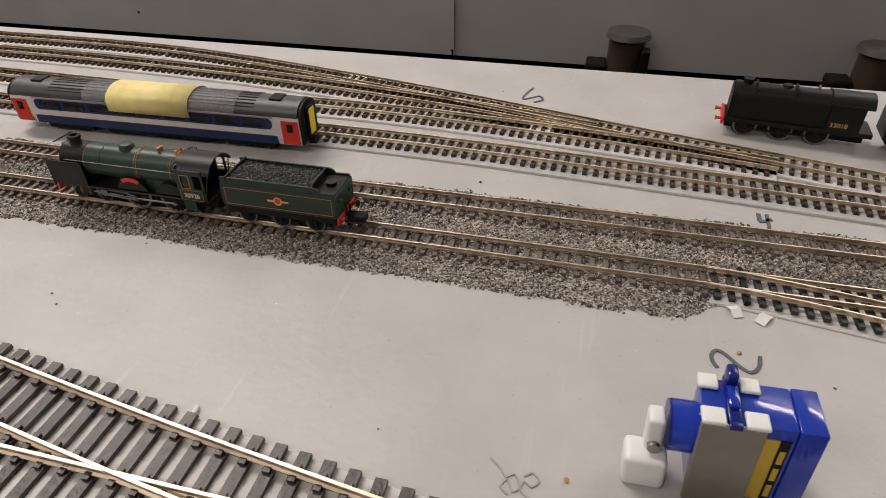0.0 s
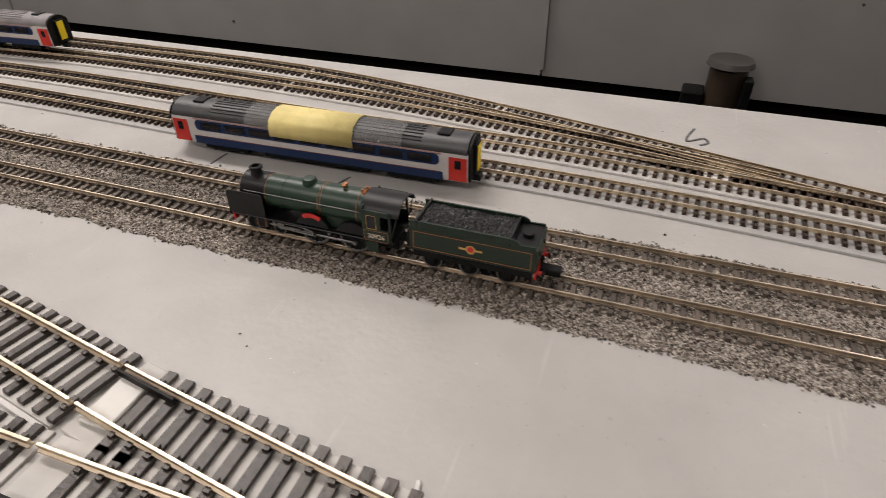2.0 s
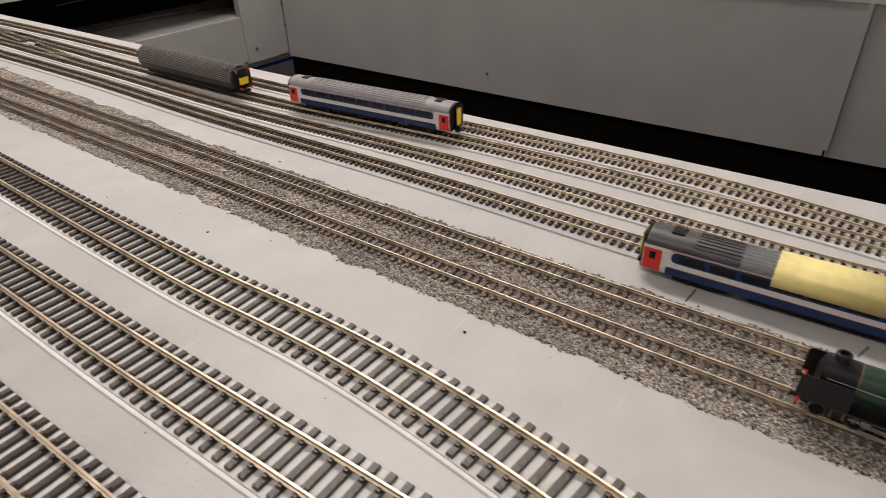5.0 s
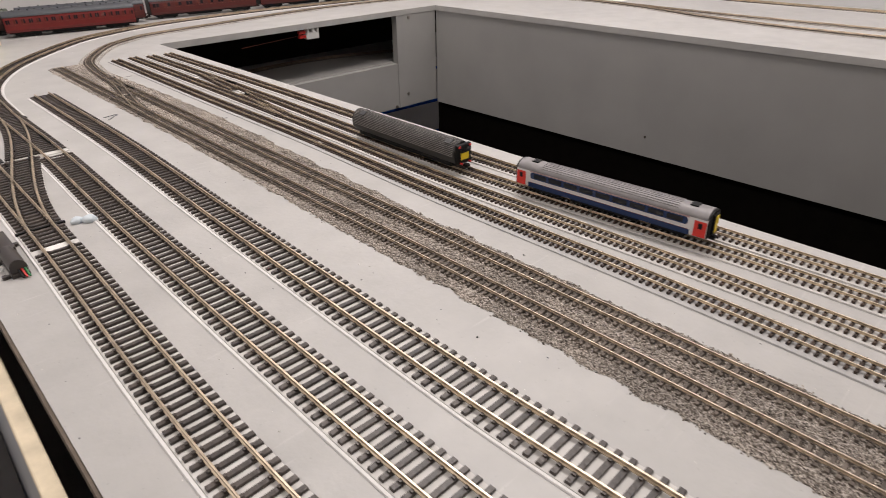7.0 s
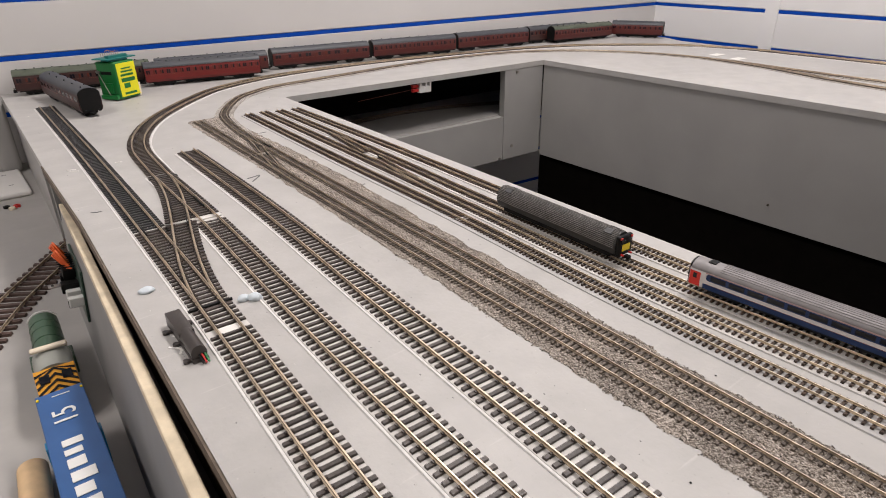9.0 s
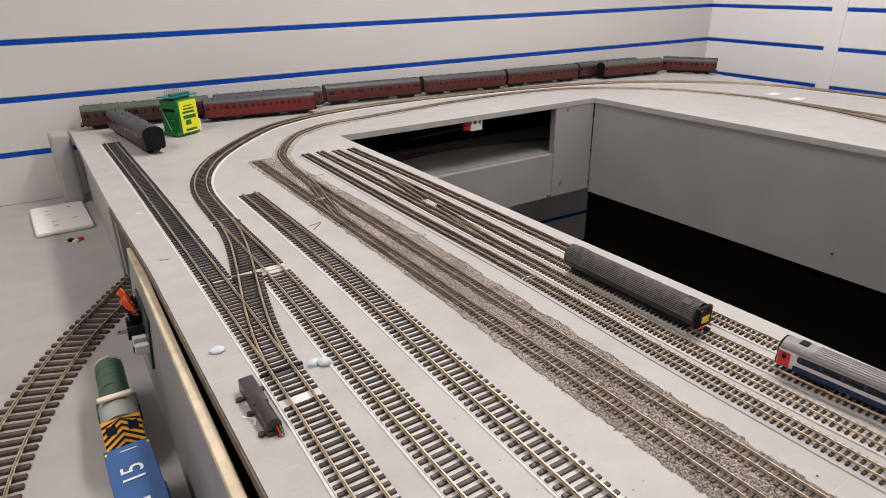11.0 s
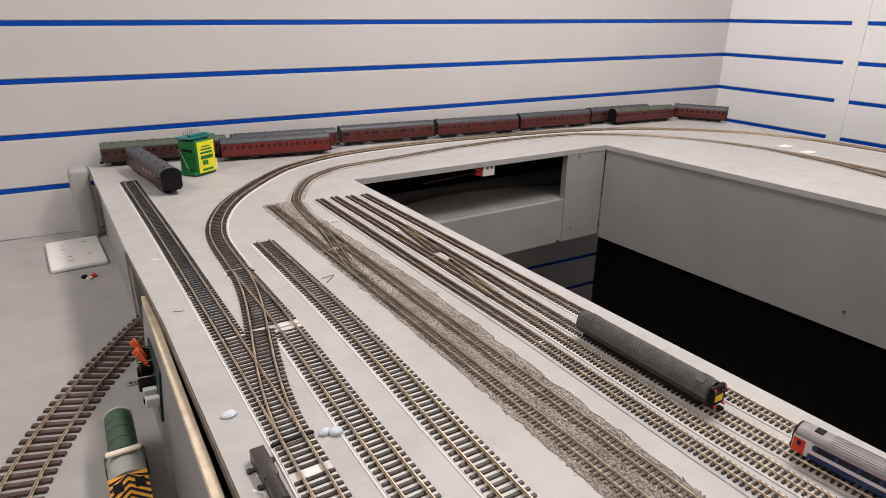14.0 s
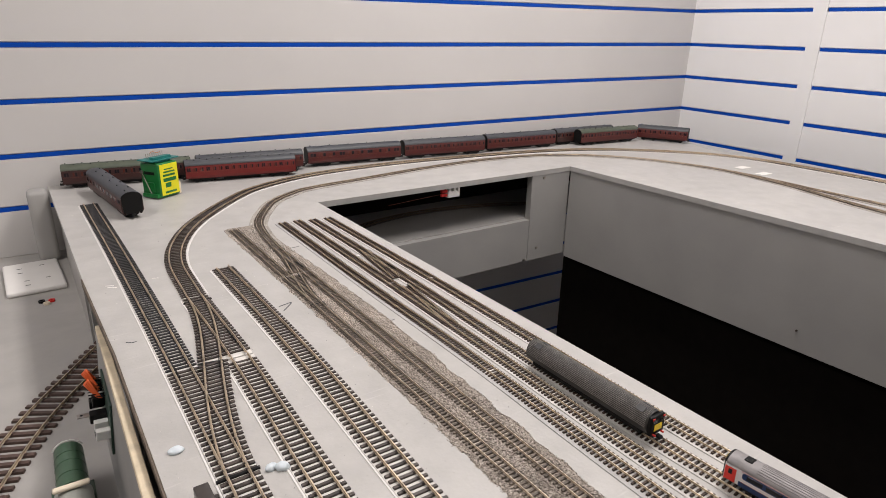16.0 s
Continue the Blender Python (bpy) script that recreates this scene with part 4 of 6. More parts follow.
def ribbed_coach():
    t = thing("model_railcar", "dark grey ribbed model railcar with yellow nose on a siding", "model railcar", pose(path_at(F3, -0.770) - 0.002, -0.770, NTOP - 0.0002, 0, 0, math.degrees(math.atan2(path_at(F3, -0.85) - path_at(F3, -0.70), 0.15))))
    h, hw = 0.0775, 0.0094
    pr = [(-hw + 0.0022, 0.0055)] + arc(0, 0.0135, 0.0097, 0.0115, 200, -20, 28) + [(hw - 0.0022, 0.0055)]
    bm = bmesh.new()
    extrude_y(bm, pr, -h + 0.004, h - 0.002)
    body = part("body", bm, mat("dull_grey_railcar", (0.030, 0.028, 0.026), 0.5, var=0.15, scale=120), t, "", 40)
    for k in range(25):
        a = radians(-6 + k * 192 / 24)
        x, z = 0.0097 * math.cos(a), 0.0135 + 0.0115 * math.sin(a)
        bm = bmesh.new()
        extrude_y(bm, [(x - 0.00028, z - 0.0003), (x + 0.00028, z - 0.0003), (x + 0.0002, z + 0.00035), (x - 0.0002, z + 0.00035)], -h + 0.006, h - 0.003)
        part("rib", bm, M_RIB, body)
    for q in (-1, 1):
        for s in (-1, 1):
            a = radians(90 - s * 30)
            part("roof_hatch", R(-0.0030, 0.0030, -0.0040, 0.0040, -0.0004, 0.0007, 0.0002, seg=1, m=pose(0.0097 * math.cos(a), q * (h - 0.015), 0.0135 + 0.0115 * math.sin(a), 0, s * 27, 0)), M_ROOF, body, "dark roof hatch")
    bm = bmesh.new()
    rbox(bm, -hw + 0.0004, hw - 0.0004, -h, -h + 0.0045, 0.0052, 0.0232, 0.0016, seg=3)
    nose = part("nose", bm, M_BLACK, t, "black cab end", 40)
    part("warning_panel", R(-0.0048, 0.0048, -h - 0.0004, -h + 0.0001, 0.0095, 0.0155, 0.0001, seg=1), M_YEL, nose, "yellow warning panel")
    for s in (-1, 1):
        part("cab_window", R(s * 0.0042 - 0.0026, s * 0.0042 + 0.0026, -h - 0.0003, -h + 0.0002, 0.0170, 0.0205, 0.0001, seg=1), M_GLASSD, nose)
        part("buffer", C((s * 0.0052, -h - 0.0025, 0.0066), (s * 0.0052, -h, 0.0066), 0.0009), M_RED, nose, "red buffer")
        part("lamp", R(s * 0.0065 - 0.0012, s * 0.0065 + 0.0012, -h - 0.0006, -h + 0.0001, 0.0205, 0.0222, 0.0001, seg=1), M_RED, nose, "red marker lamp")
    part("coupling", R(-0.0022, 0.0022, -h - 0.005, -h, 0.0032, 0.0058, 0.0005), M_BLACK, t, "black plastic coupling")
    part("underframe", R(-0.0074, 0.0074, -h + 0.01, h - 0.01, 0.0016, 0.0056, 0.0006), M_BLACK, t)
    for q in (-1, 1):
        for k in (-1, 1):
            wheel_set(t, q * 0.052 + k * 0.0085, 0.0029, 0.009, 0.0012)


ribbed_coach()


# ---- small-scale steam locomotives (front at y = 0, running towards +y) ----
def text_part(name, words, size, m, material, parent, label="", depth=0.00008):
    c = bpy.data.curves.new(name, "FONT")
    c.body, c.size, c.align_x, c.align_y, c.extrude = words, size, "CENTER", "CENTER", depth
    tmp = new(name, c)
    d = bpy.data.meshes.new_from_object(tmp)
    bpy.data.objects.remove(tmp)
    d.materials.append(material)
    ob = new(name, d)
    ob.parent = parent
    ob.matrix_local = m
    if label:
        tagged(ob, label)
    return ob


def green_loco():
    mm = 0.001
    t = thing("steam_locomotive", "green lined model steam locomotive with smoke deflectors and coal tender", "model locomotive", pose(path_at(E1, -1.36), -1.312, NG.top + NG.rail_h + 0.0004) @ Matrix.Diagonal((0.98, 0.985, 0.98, 1)))
    zc, r = 17.0 * mm, 6.6 * mm
    # boiler
    bm = bmesh.new()
    rod(bm, (0, -59 * mm, zc), (0, -16.5 * mm, zc), r * 1.06, 40, r * 0.98)
    boiler = part("boiler", bm, M_GREEN, t, "green boiler", 40)
    bm = bmesh.new()
    rod(bm, (0, -16.5 * mm, zc), (0, -6 * mm, zc), r * 1.0, 40)
    rod(bm, (0, -6 * mm, zc), (0, -5.3 * mm, zc), r * 0.93, 40, r * 0.75)
    smoke = part("smokebox", bm, M_SATIN, t, "black smokebox", 40)
    bm = bmesh.new()
    rod(bm, (0, -5.3 * mm, zc), (0, -4.6 * mm, zc), r * 0.7, 32, r * 0.5)
    part("smokebox_door", bm, M_SATIN, smoke, "", 40)
    for y in (-17, -24.5, -40, -41, -56):
        bm = bmesh.new()
        rod(bm, (0, (y - 0.08) * mm, zc), (0, (y + 0.08) * mm, zc), r * (0.98 + 0.0021 * (-y - 16.5)) * 1.012, 40)
        part("boiler_band", bm, M_ORANGE if y not in (-24.5,) else M_BLACK, boiler, "orange lined boiler band", 40)
    # chimney, lathe-turned
    def turned(name, y, prof, material, parent, label, seg=20):
        prof = [(rr * 1.08, z - 0.1 * mm) for rr, z in prof]
        bm = bmesh.new()
        rings = []
        for rr, z in prof:
            rings.append([bm.verts.new((rr * math.cos(2 * math.pi * k / seg), y + rr * math.sin(2 * math.pi * k / seg), z)) for k in range(seg)])
        for a, b in zip(rings, rings[1:]):
            for k in range(seg):
                bm.faces.new((a[k], a[(k + 1) % seg], b[(k + 1) % seg], b[k]))
        bm.faces.new(rings[-1])
        return part(name, bm, material, parent, label, 35)
    turned("chimney", -10.5 * mm, [(3.4 * mm, 21.6 * mm), (2.5 * mm, 23.0 * mm), (2.0 * mm, 23.8 * mm), (1.9 * mm, 25.2 * mm), (2.4 * mm, 25.4 * mm), (2.4 * mm, 26.2 * mm), (2.0 * mm, 26.5 * mm), (1.4 * mm, 26.5 * mm), (1.4 * mm, 25.4 * mm)], M_SATIN, smoke, "black chimney")
    turned("dome", -34 * mm, [(3.6 * mm, 22.0 * mm), (2.8 * mm, 23.0 * mm), (2.6 * mm, 24.6 * mm), (2.2 * mm, 25.3 * mm), (1.0 * mm, 25.6 * mm), (0.1 * mm, 25.6 * mm)], M_GREEN, boiler, "green dome")
    for x in (-0.9, 0.9):
        bm = bmesh.new()
        rod(bm, (x * mm, -49 * mm, 22.5 * mm), (x * mm, -49 * mm, 25.0 * mm), 0.35 * mm, 8)
        rod(bm, (x * mm, -49 * mm, 24.6 * mm), (x * mm, -49 * mm, 25.3 * mm), 0.6 * mm, 8, 0.8 * mm)
        part("safety_valve", bm, M_COPPER, boiler, "copper safety valve")
    bm = bmesh.new()
    rod(bm, (-2.2 * mm, -57.6 * mm, 24.0 * mm), (2.2 * mm, -57.6 * mm, 24.0 * mm), 0.5 * mm, 8)
    rod(bm, (-1.2 * mm, -56.8 * mm, 23.2 * mm), (-1.2 * mm, -56.8 * mm, 25.2 * mm), 0.5 * mm, 8)
    rod(bm, (1.0 * mm, -57.6 * mm, 23.2 * mm), (1.0 * mm, -57.6 * mm, 25.4 * mm), 0.45 * mm, 8)
    rod(bm, (-5.7 * mm, -57.2 * mm, 18.5 * mm), (-2.2 * mm, -57.6 * mm, 23.8 * mm), 0.3 * mm, 6)
    part("whistle_manifold", bm, M_COPPER, boiler, "copper pipes ahead of the cab")
    for s in (-1, 1):
        bm = bmesh.new()
        rod(bm, (s * 6.8 * mm, -58 * mm, 18.6 * mm), (s * 6.5 * mm, -8 * mm, 18.6 * mm), 0.22 * mm, 6)
        for y in (-14, -21, -31, -37, -45, -53):
            rod(bm, (s * 5.4 * mm, y * mm, 18.6 * mm), (s * 6.85 * mm, y * mm, 18.6 * mm), 0.3 * mm, 6)
        part("handrail", bm, M_STEEL, boiler, "thin boiler handrail")
        # deflectors
        bm = bmesh.new()
        a, b = sorted((s * 7.9 * mm, s * 8.35 * mm))
        pts = [(-0.6 * mm, 8.4 * mm)]
        pts += [(-2.4 * mm + 1.8 * mm * math.cos(radians(a_)), 16.8 * mm + 1.8 * mm * math.sin(radians(a_))) for a_ in range(0, 91, 15)]
        pts += [(-15.4 * mm + 1.6 * mm * math.cos(radians(a_)), 17.0 * mm + 1.6 * mm * math.sin(radians(a_))) for a_ in range(90, 181, 15)]
        pts += [(-17.0 * mm, 8.4 * mm)]
        va, vb = [bm.verts.new((a, py, pz)) for py, pz in pts], [bm.verts.new((b, py, pz)) for py, pz in pts]
        bm.faces.new(va)
        bm.faces.new(vb[::-1])
        for k in range(len(pts)):
            k2 = (k + 1) % len(pts)
            bm.faces.new((va[k], va[k2], vb[k2], vb[k]))
        part("smoke_deflector", bm, M_SATIN, t, "black smoke deflector plate")
        # splashers with arched tops
        for y, rr in ((-37.5, 7.4), (-54.5, 7.4)):
            bm = bmesh.new()
            pts = [(y * mm + rr * mm * math.cos(radians(a_)), 6.6 * mm + rr * mm * math.sin(radians(a_))) for a_ in range(20, 161, 10)]
            x0, x1 = sorted((s * 5.2 * mm, s * 8.0 * mm))
            va = [bm.verts.new((x0, py, pz)) for py, pz in pts]
            vb = [bm.verts.new((x1, py, pz)) for py, pz in pts]
            for i in range(len(pts) - 1):
                bm.faces.new((va[i], va[i + 1], vb[i + 1], vb[i]))
            bm.faces.new(va)
            bm.faces.new(vb[::-1])
            sp = part("splasher", bm, M_SATIN, t, "black wheel splasher with orange edge")
            if y == -37.5:
                bm = bmesh.new()
                n = 10
                xs = s * 8.25 * mm
                i_, o_ = [], []
                for k in range(n + 1):
                    a_ = radians(58 + 64 * k / n)
                    i_.append(bm.verts.new((xs, y * mm + 6.0 * mm * math.cos(a_) * 1.0, 6.9 * mm + 6.0 * mm * math.sin(a_))))
                    o_.append(bm.verts.new((xs, y * mm + 7.7 * mm * math.cos(a_) * 1.0, 6.9 * mm + 7.7 * mm * math.sin(a_))))
                for k in range(n):
                    bm.faces.new((i_[k], i_[k + 1], o_[k + 1], o_[k]))
                np_ob = part("nameplate", bm, M_RED, sp, "curved red nameplate")
                md = np_ob.modifiers.new("thick", "SOLIDIFY")
                md.thickness = 0.0004
        # cylinder and rods
        part("cylinder", R(*sorted((s * 5.0 * mm, s * 8.1 * mm)), -18 * mm, -11 * mm, 3.6 * mm, 8.0 * mm, 0.8 * mm, seg=3), M_SATIN, t, "black cylinder block with fine orange lines", 40)
        for y in (-12.6, -16.4):
            part("cylinder_line", B(*sorted((s * 8.05 * mm, s * 8.2 * mm)), (y - 0.12) * mm, (y + 0.12) * mm, 4.2 * mm, 7.6 * mm), M_ORANGE, t, "orange lining")
        bm = bmesh.new()
        rod(bm, (s * 7.3 * mm, -18 * mm, 5.6 * mm), (s * 7.3 * mm, -38 * mm, 5.0 * mm), 0.45 * mm, 8)
        rod(bm, (s * 7.3 * mm, -22 * mm, 6.9 * mm), (s * 7.3 * mm, -34 * mm, 6.9 * mm), 0.3 * mm, 8)
        rod(bm, (s * 7.0 * mm, -19.5 * mm, 4.2 * mm), (s * 7.0 * mm, -19.5 * mm, 8.0 * mm), 0.5 * mm, 8)
        part("piston_rod", bm, M_STEEL, t, "dull steel piston rod")
        bm = bmesh.new()
        rbox(bm, *sorted((s * 6.9 * mm, s * 7.5 * mm)), -55.5 * mm, -36.5 * mm, 4.2 * mm, 5.1 * mm, 0.15 * mm, seg=1)
        for y in (-37.5, -54.5):
            rod(bm, (s * 6.2 * mm, y * mm, 4.65 * mm), (s * 7.8 * mm, y * mm, 4.65 * mm), 0.8 * mm, 10)
        part("coupling_rod", bm, M_STEEL, t, "dull steel coupling rod")
        # valve gear: crosshead, links and return crank
        bm = bmesh.new()
        rbox(bm, *sorted((s * 7.4 * mm, s * 8.0 * mm)), -24.5 * mm, -21.5 * mm, 4.6 * mm, 7.2 * mm, 0.3 * mm)
        rod(bm, (s * 8.0 * mm, -23 * mm, 5.2 * mm), (s * 8.0 * mm, -37.5 * mm, 4.6 * mm), 0.4 * mm, 8)
        rod(bm, (s * 7.9 * mm, -20 * mm, 7.4 * mm), (s * 7.9 * mm, -23 * mm, 4.4 * mm), 0.3 * mm, 6)
        rod(bm, (s * 7.9 * mm, -31 * mm, 7.6 * mm), (s * 8.1 * mm, -37.5 * mm, 6.2 * mm), 0.3 * mm, 6)
        rod(bm, (s * 8.1 * mm, -37.5 * mm, 6.2 * mm), (s * 8.1 * mm, -37.5 * mm, 4.4 * mm), 0.35 * mm, 6)
        part("valve_gear", bm, M_STEEL, t, "dull steel valve gear")
        for yy, zz in ((-24, 7.4), (-32, 7.3), (-47, 7.2)):
            part("bracket", R(*sorted((s * 6.0 * mm, s * 7.8 * mm)), (yy - 0.6) * mm, (yy + 0.6) * mm, 5.4 * mm, 7.8 * mm, 0.15 * mm, seg=1), M_BLACK, t)
        # cab side with window opening made of four strips
        a, b = sorted((s * 7.9 * mm, s * 8.5 * mm))
        bm = bmesh.new()
        for yy0, yy1, zz0, zz1 in ((-70, -59, 8, 13.6), (-70, -59, 19.2, 21.2), (-61, -59, 13.6, 19.2), (-66.2, -64.6, 13.6, 19.2), (-70.4, -69.6, 8, 21.2), (-65, -60, 3.5, 8)):
            box(bm, a, b, yy0 * mm, yy1 * mm, zz0 * mm, zz1 * mm)
        cs = part("cab_side", bm, M_GREEN2, t, "dark green cab side with orange lining")
        part("cab_glass", B(*sorted((s * 8.0 * mm, s * 8.15 * mm)), -64.6 * mm, -61 * mm, 13.6 * mm, 19.2 * mm), M_GLASSD, cs, "dark window glass")
        bm = bmesh.new()
        xo = sorted((s * 8.45 * mm, s * 8.62 * mm))
        for yy0, yy1, zz0, zz1 in ((-64.7, -60.9, 13.5, 13.65), (-64.7, -60.9, 19.15, 19.3), (-64.7, -64.55, 13.5, 19.3), (-61.05, -60.9, 13.5, 19.3)):
            box(bm, *xo, yy0 * mm, yy1 * mm, zz0 * mm, zz1 * mm)
        part("window_frame", bm, M_GOLD, cs, "pale brass window frame")
        bm = bmesh.new()
        for yy0, yy1, zz0, zz1 in ((-69.2, -59.6, 8.3, 8.45), (-69.2, -59.6, 12.7, 12.85), (-69.2, -69.05, 8.3, 12.85), (-59.75, -59.6, 8.3, 12.85)):
            box(bm, *sorted((s * 8.45 * mm, s * 8.58 * mm)), yy0 * mm, yy1 * mm, zz0 * mm, zz1 * mm)
        part("lining", bm, M_ORANGE, cs, "orange lining")
        text_part("number", "30926", 2.7 * mm, pose(s * 8.6 * mm, -64.4 * mm, 10.4 * mm, 90, 0, 90 * s), M_CREAM, cs, "straw-coloured running number")
    # footplate and frames
    part("footplate", R(-8.5 * mm, 8.5 * mm, -71 * mm, -2 * mm, 7.7 * mm, 8.5 * mm, 0.2 * mm, seg=1), M_SATIN, t, "black footplate")
    part("frame", R(-3.4 * mm, 3.4 * mm, -71 * mm, -3 * mm, 2.5 * mm, 7.8 * mm, 0.3 * mm, seg=1), M_BLACK, t, "black frames")
    part("firebox", R(-6.0 * mm, 6.0 * mm, -58.5 * mm, -42 * mm, 8 * mm, 17 * mm, 1.5 * mm, seg=3), M_GREEN2, t, "", 40)
    part("saddle", R(-4.2 * mm, 4.2 * mm, -16 * mm, -6 * mm, 8 * mm, 15 * mm, 0.8 * mm), M_SATIN, t)
    part("buffer_beam", R(-8.4 * mm, 8.4 * mm, -2.6 * mm, -1.6 * mm, 5.2 * mm, 8.6 * mm, 0.15 * mm, seg=1), M_RED, t, "red buffer beam")
    for s in (-1, 1):
        bm = bmesh.new()
        rod(bm, (s * 6 * mm, -1.8 * mm, 6.9 * mm), (s * 6 * mm, 0.4 * mm, 6.9 * mm), 0.65 * mm, 10)
        rod(bm, (s * 6 * mm, 0.4 * mm, 6.9 * mm), (s * 6 * mm, 0.9 * mm, 6.9 * mm), 1.2 * mm, 14)
        part("buffer", bm, M_BLACK, t, "black buffer", 40)
    part("cab_front", R(-7.9 * mm, 7.9 * mm, -59.6 * mm, -59 * mm, 8 * mm, 22.5 * mm, 0.15 * mm, seg=1), M_GREEN2, t)
    # curved cab roof with rear lip
    bm = bmesh.new()
    pr = arc(0, 17.3 * mm, 8.95 * mm, 7.0 * mm, 160, 20, 16)
    inner = [(x * 0.95, z - 0.45 * mm) for x, z in pr[::-1]]
    extrude_y(bm, pr + inner, -73.5 * mm, -58.2 * mm)
    part("cab_roof", bm, M_SATIN, t, "satin black curved cab roof", 40)
    for s in (-1, 1):
        part("roof_stay", C((s * 7.6 * mm, -73 * mm, 21 * mm), (s * 8.1 * mm, -70.5 * mm, 11 * mm), 0.25 * mm, 6), M_GREEN2, t)
    part("backhead", R(-5.2 * mm, 5.2 * mm, -62.5 * mm, -59.6 * mm, 8.5 * mm, 19 * mm, 1.0 * mm), M_BLACK, t, "black boiler backhead", 40)
    for y in (-8.5, -20.5):
        wheel_set(t, y * mm, 3.1 * mm, 9 * mm, 1.4 * mm)
    for y in (-37.5, -54.5):
        wheel_set(t, y * mm, 6.6 * mm, 11.6 * mm, 1.6 * mm, "driving_wheel", M_SATIN, True)
    # tender
    td = -77.5
    T = 46.0
    y0, y1 = (td - T) * mm, td * mm
    tb = part("tender_body", R(-8.4 * mm, 8.4 * mm, y0, y1, 8.2 * mm, 17.6 * mm, 0.35 * mm), M_GREEN2, t, "dark green tender sides lined in orange")
    for s in (-1, 1):
        a, b = sorted((s * 8.38 * mm, s * 8.52 * mm))
        bm = bmesh.new()
        for yy0, yy1, zz0, zz1 in ((y0 + 1.5 * mm, y1 - 1.5 * mm, 9.3 * mm, 9.5 * mm), (y0 + 1.5 * mm, y1 - 1.5 * mm, 16.2 * mm, 16.4 * mm), (y0 + 1.5 * mm, y0 + 1.7 * mm, 9.3 * mm, 16.4 * mm), (y1 - 1.7 * mm, y1 - 1.5 * mm, 9.3 * mm, 16.4 * mm)):
            box(bm, a, b, yy0, yy1, zz0, zz1)
        part("lining", bm, M_ORANGE, tb, "orange lining")
        yc = (y0 + y1) / 2
        cr = part("crest", C((s * 8.3 * mm, yc, 12.9 * mm), (s * 8.56 * mm, yc, 12.9 * mm), 1.75 * mm, 20), M_GOLD, tb, "round gold and red crest")
        part("crest_centre", C((s * 8.5 * mm, yc, 13.1 * mm), (s * 8.64 * mm, yc, 13.1 * mm), 1.2 * mm, 16), M_RED, cr)
        part("crest_bar", B(*sorted((s * 8.45 * mm, s * 8.58 * mm)), yc - 4.2 * mm, yc + 4.2 * mm, 12.5 * mm, 13.3 * mm), M_GOLD, cr)
        part("tender_frame", R(*sorted((s * 6.6 * mm, s * 7.8 * mm)), y0 + 1 * mm, y1 - 1 * mm, 5.2 * mm, 8.0 * mm, 0.3 * mm), M_BLACK, tb, "black tender side frame")
        for yy in (td - 8, td - 22, td - 36):
            part("axlebox", R(*sorted((s * 6.8 * mm, s * 8.0 * mm)), (yy - 1.3) * mm, (yy + 1.3) * mm, 3.0 * mm, 6.2 * mm, 0.3 * mm), M_BLACK, tb, "black axlebox")
        # raised coping over the coal space
        # side sheet over the coal space, swept down at the rear
        bm = bmesh.new()
        pts = [(y1 - 0.4 * mm, 17.3 * mm), (y1 - 0.4 * mm, 20.3 * mm), (y0 + 9.5 * mm, 20.3 * mm)]
        pts += [(y0 + 9.5 * mm - 3.6 * mm * math.sin(radians(a_)), 20.3 * mm - 1.9 * mm * (1 - math.cos(radians(a_)))) for a_ in range(15, 91, 15)]
        pts += [(y0 + 0.3 * mm, 18.6 * mm), (y0 + 0.3 * mm, 17.3 * mm)]
        xa, xb = s * 7.55 * mm, s * 8.25 * mm
        va = [bm.verts.new((xa if pz < 18 * mm else xa - s * 0.3 * mm, py, pz)) for py, pz in pts]
        vb = [bm.verts.new((xb if pz < 18 * mm else xb - s * 0.3 * mm, py, pz)) for py, pz in pts]
        bm.faces.new(va)
        bm.faces.new(vb[::-1])
        for k in range(len(pts)):
            k2 = (k + 1) % len(pts)
            bm.faces.new((va[k], va[k2], vb[k2], vb[k]))
        part("side_sheet", bm, M_GREEN2, tb, "dark green side sheet swept down at the rear")
        part("buffer_housing", C((s * 5.8 * mm, y0, 7.0 * mm), (s * 5.8 * mm, y0 - 2.2 * mm, 7.0 * mm), 0.8 * mm, 12), M_RED, tb, "red buffer housing", 40)
        part("buffer_head", C((s * 5.8 * mm, y0 - 2.2 * mm, 7.0 * mm), (s * 5.8 * mm, y0 - 2.9 * mm, 7.0 * mm), 1.3 * mm, 14), M_BLACK, tb, "black buffer head", 40)
        part("rear_step", R(s * 4 * mm - 0.8 * mm, s * 4 * mm + 0.8 * mm, y0 - 0.9 * mm, y0, 13.6 * mm, 14.4 * mm, 0.15 * mm), M_GREEN, tb)
    part("rear_beam", R(-8.3 * mm, 8.3 * mm, y0 - 0.5 * mm, y0 + 0.2 * mm, 5.4 * mm, 8.3 * mm, 0.15 * mm, seg=1), M_RED, tb, "red rear beam")
    part("rear_panel", R(-8.2 * mm, 8.2 * mm, y0 - 0.25 * mm, y0 + 0.1 * mm, 8.5 * mm, 17.4 * mm, 0.1 * mm, seg=1), M_GREEN, tb, "bright green rear panel")
    bm = bmesh.new()
    rod(bm, (-1.5 * mm, y0 - 0.9 * mm, 6.5 * mm), (-2.2 * mm, y0 - 1.0 * mm, 12 * mm), 0.4 * mm, 8)
    rod(bm, (1.8 * mm, y0 - 0.9 * mm, 6.0 * mm), (1.8 * mm, y0 - 1.0 * mm, 9 * mm), 0.4 * mm, 8)
    part("brake_pipe", bm, M_BLACK, tb, "black brake pipes")
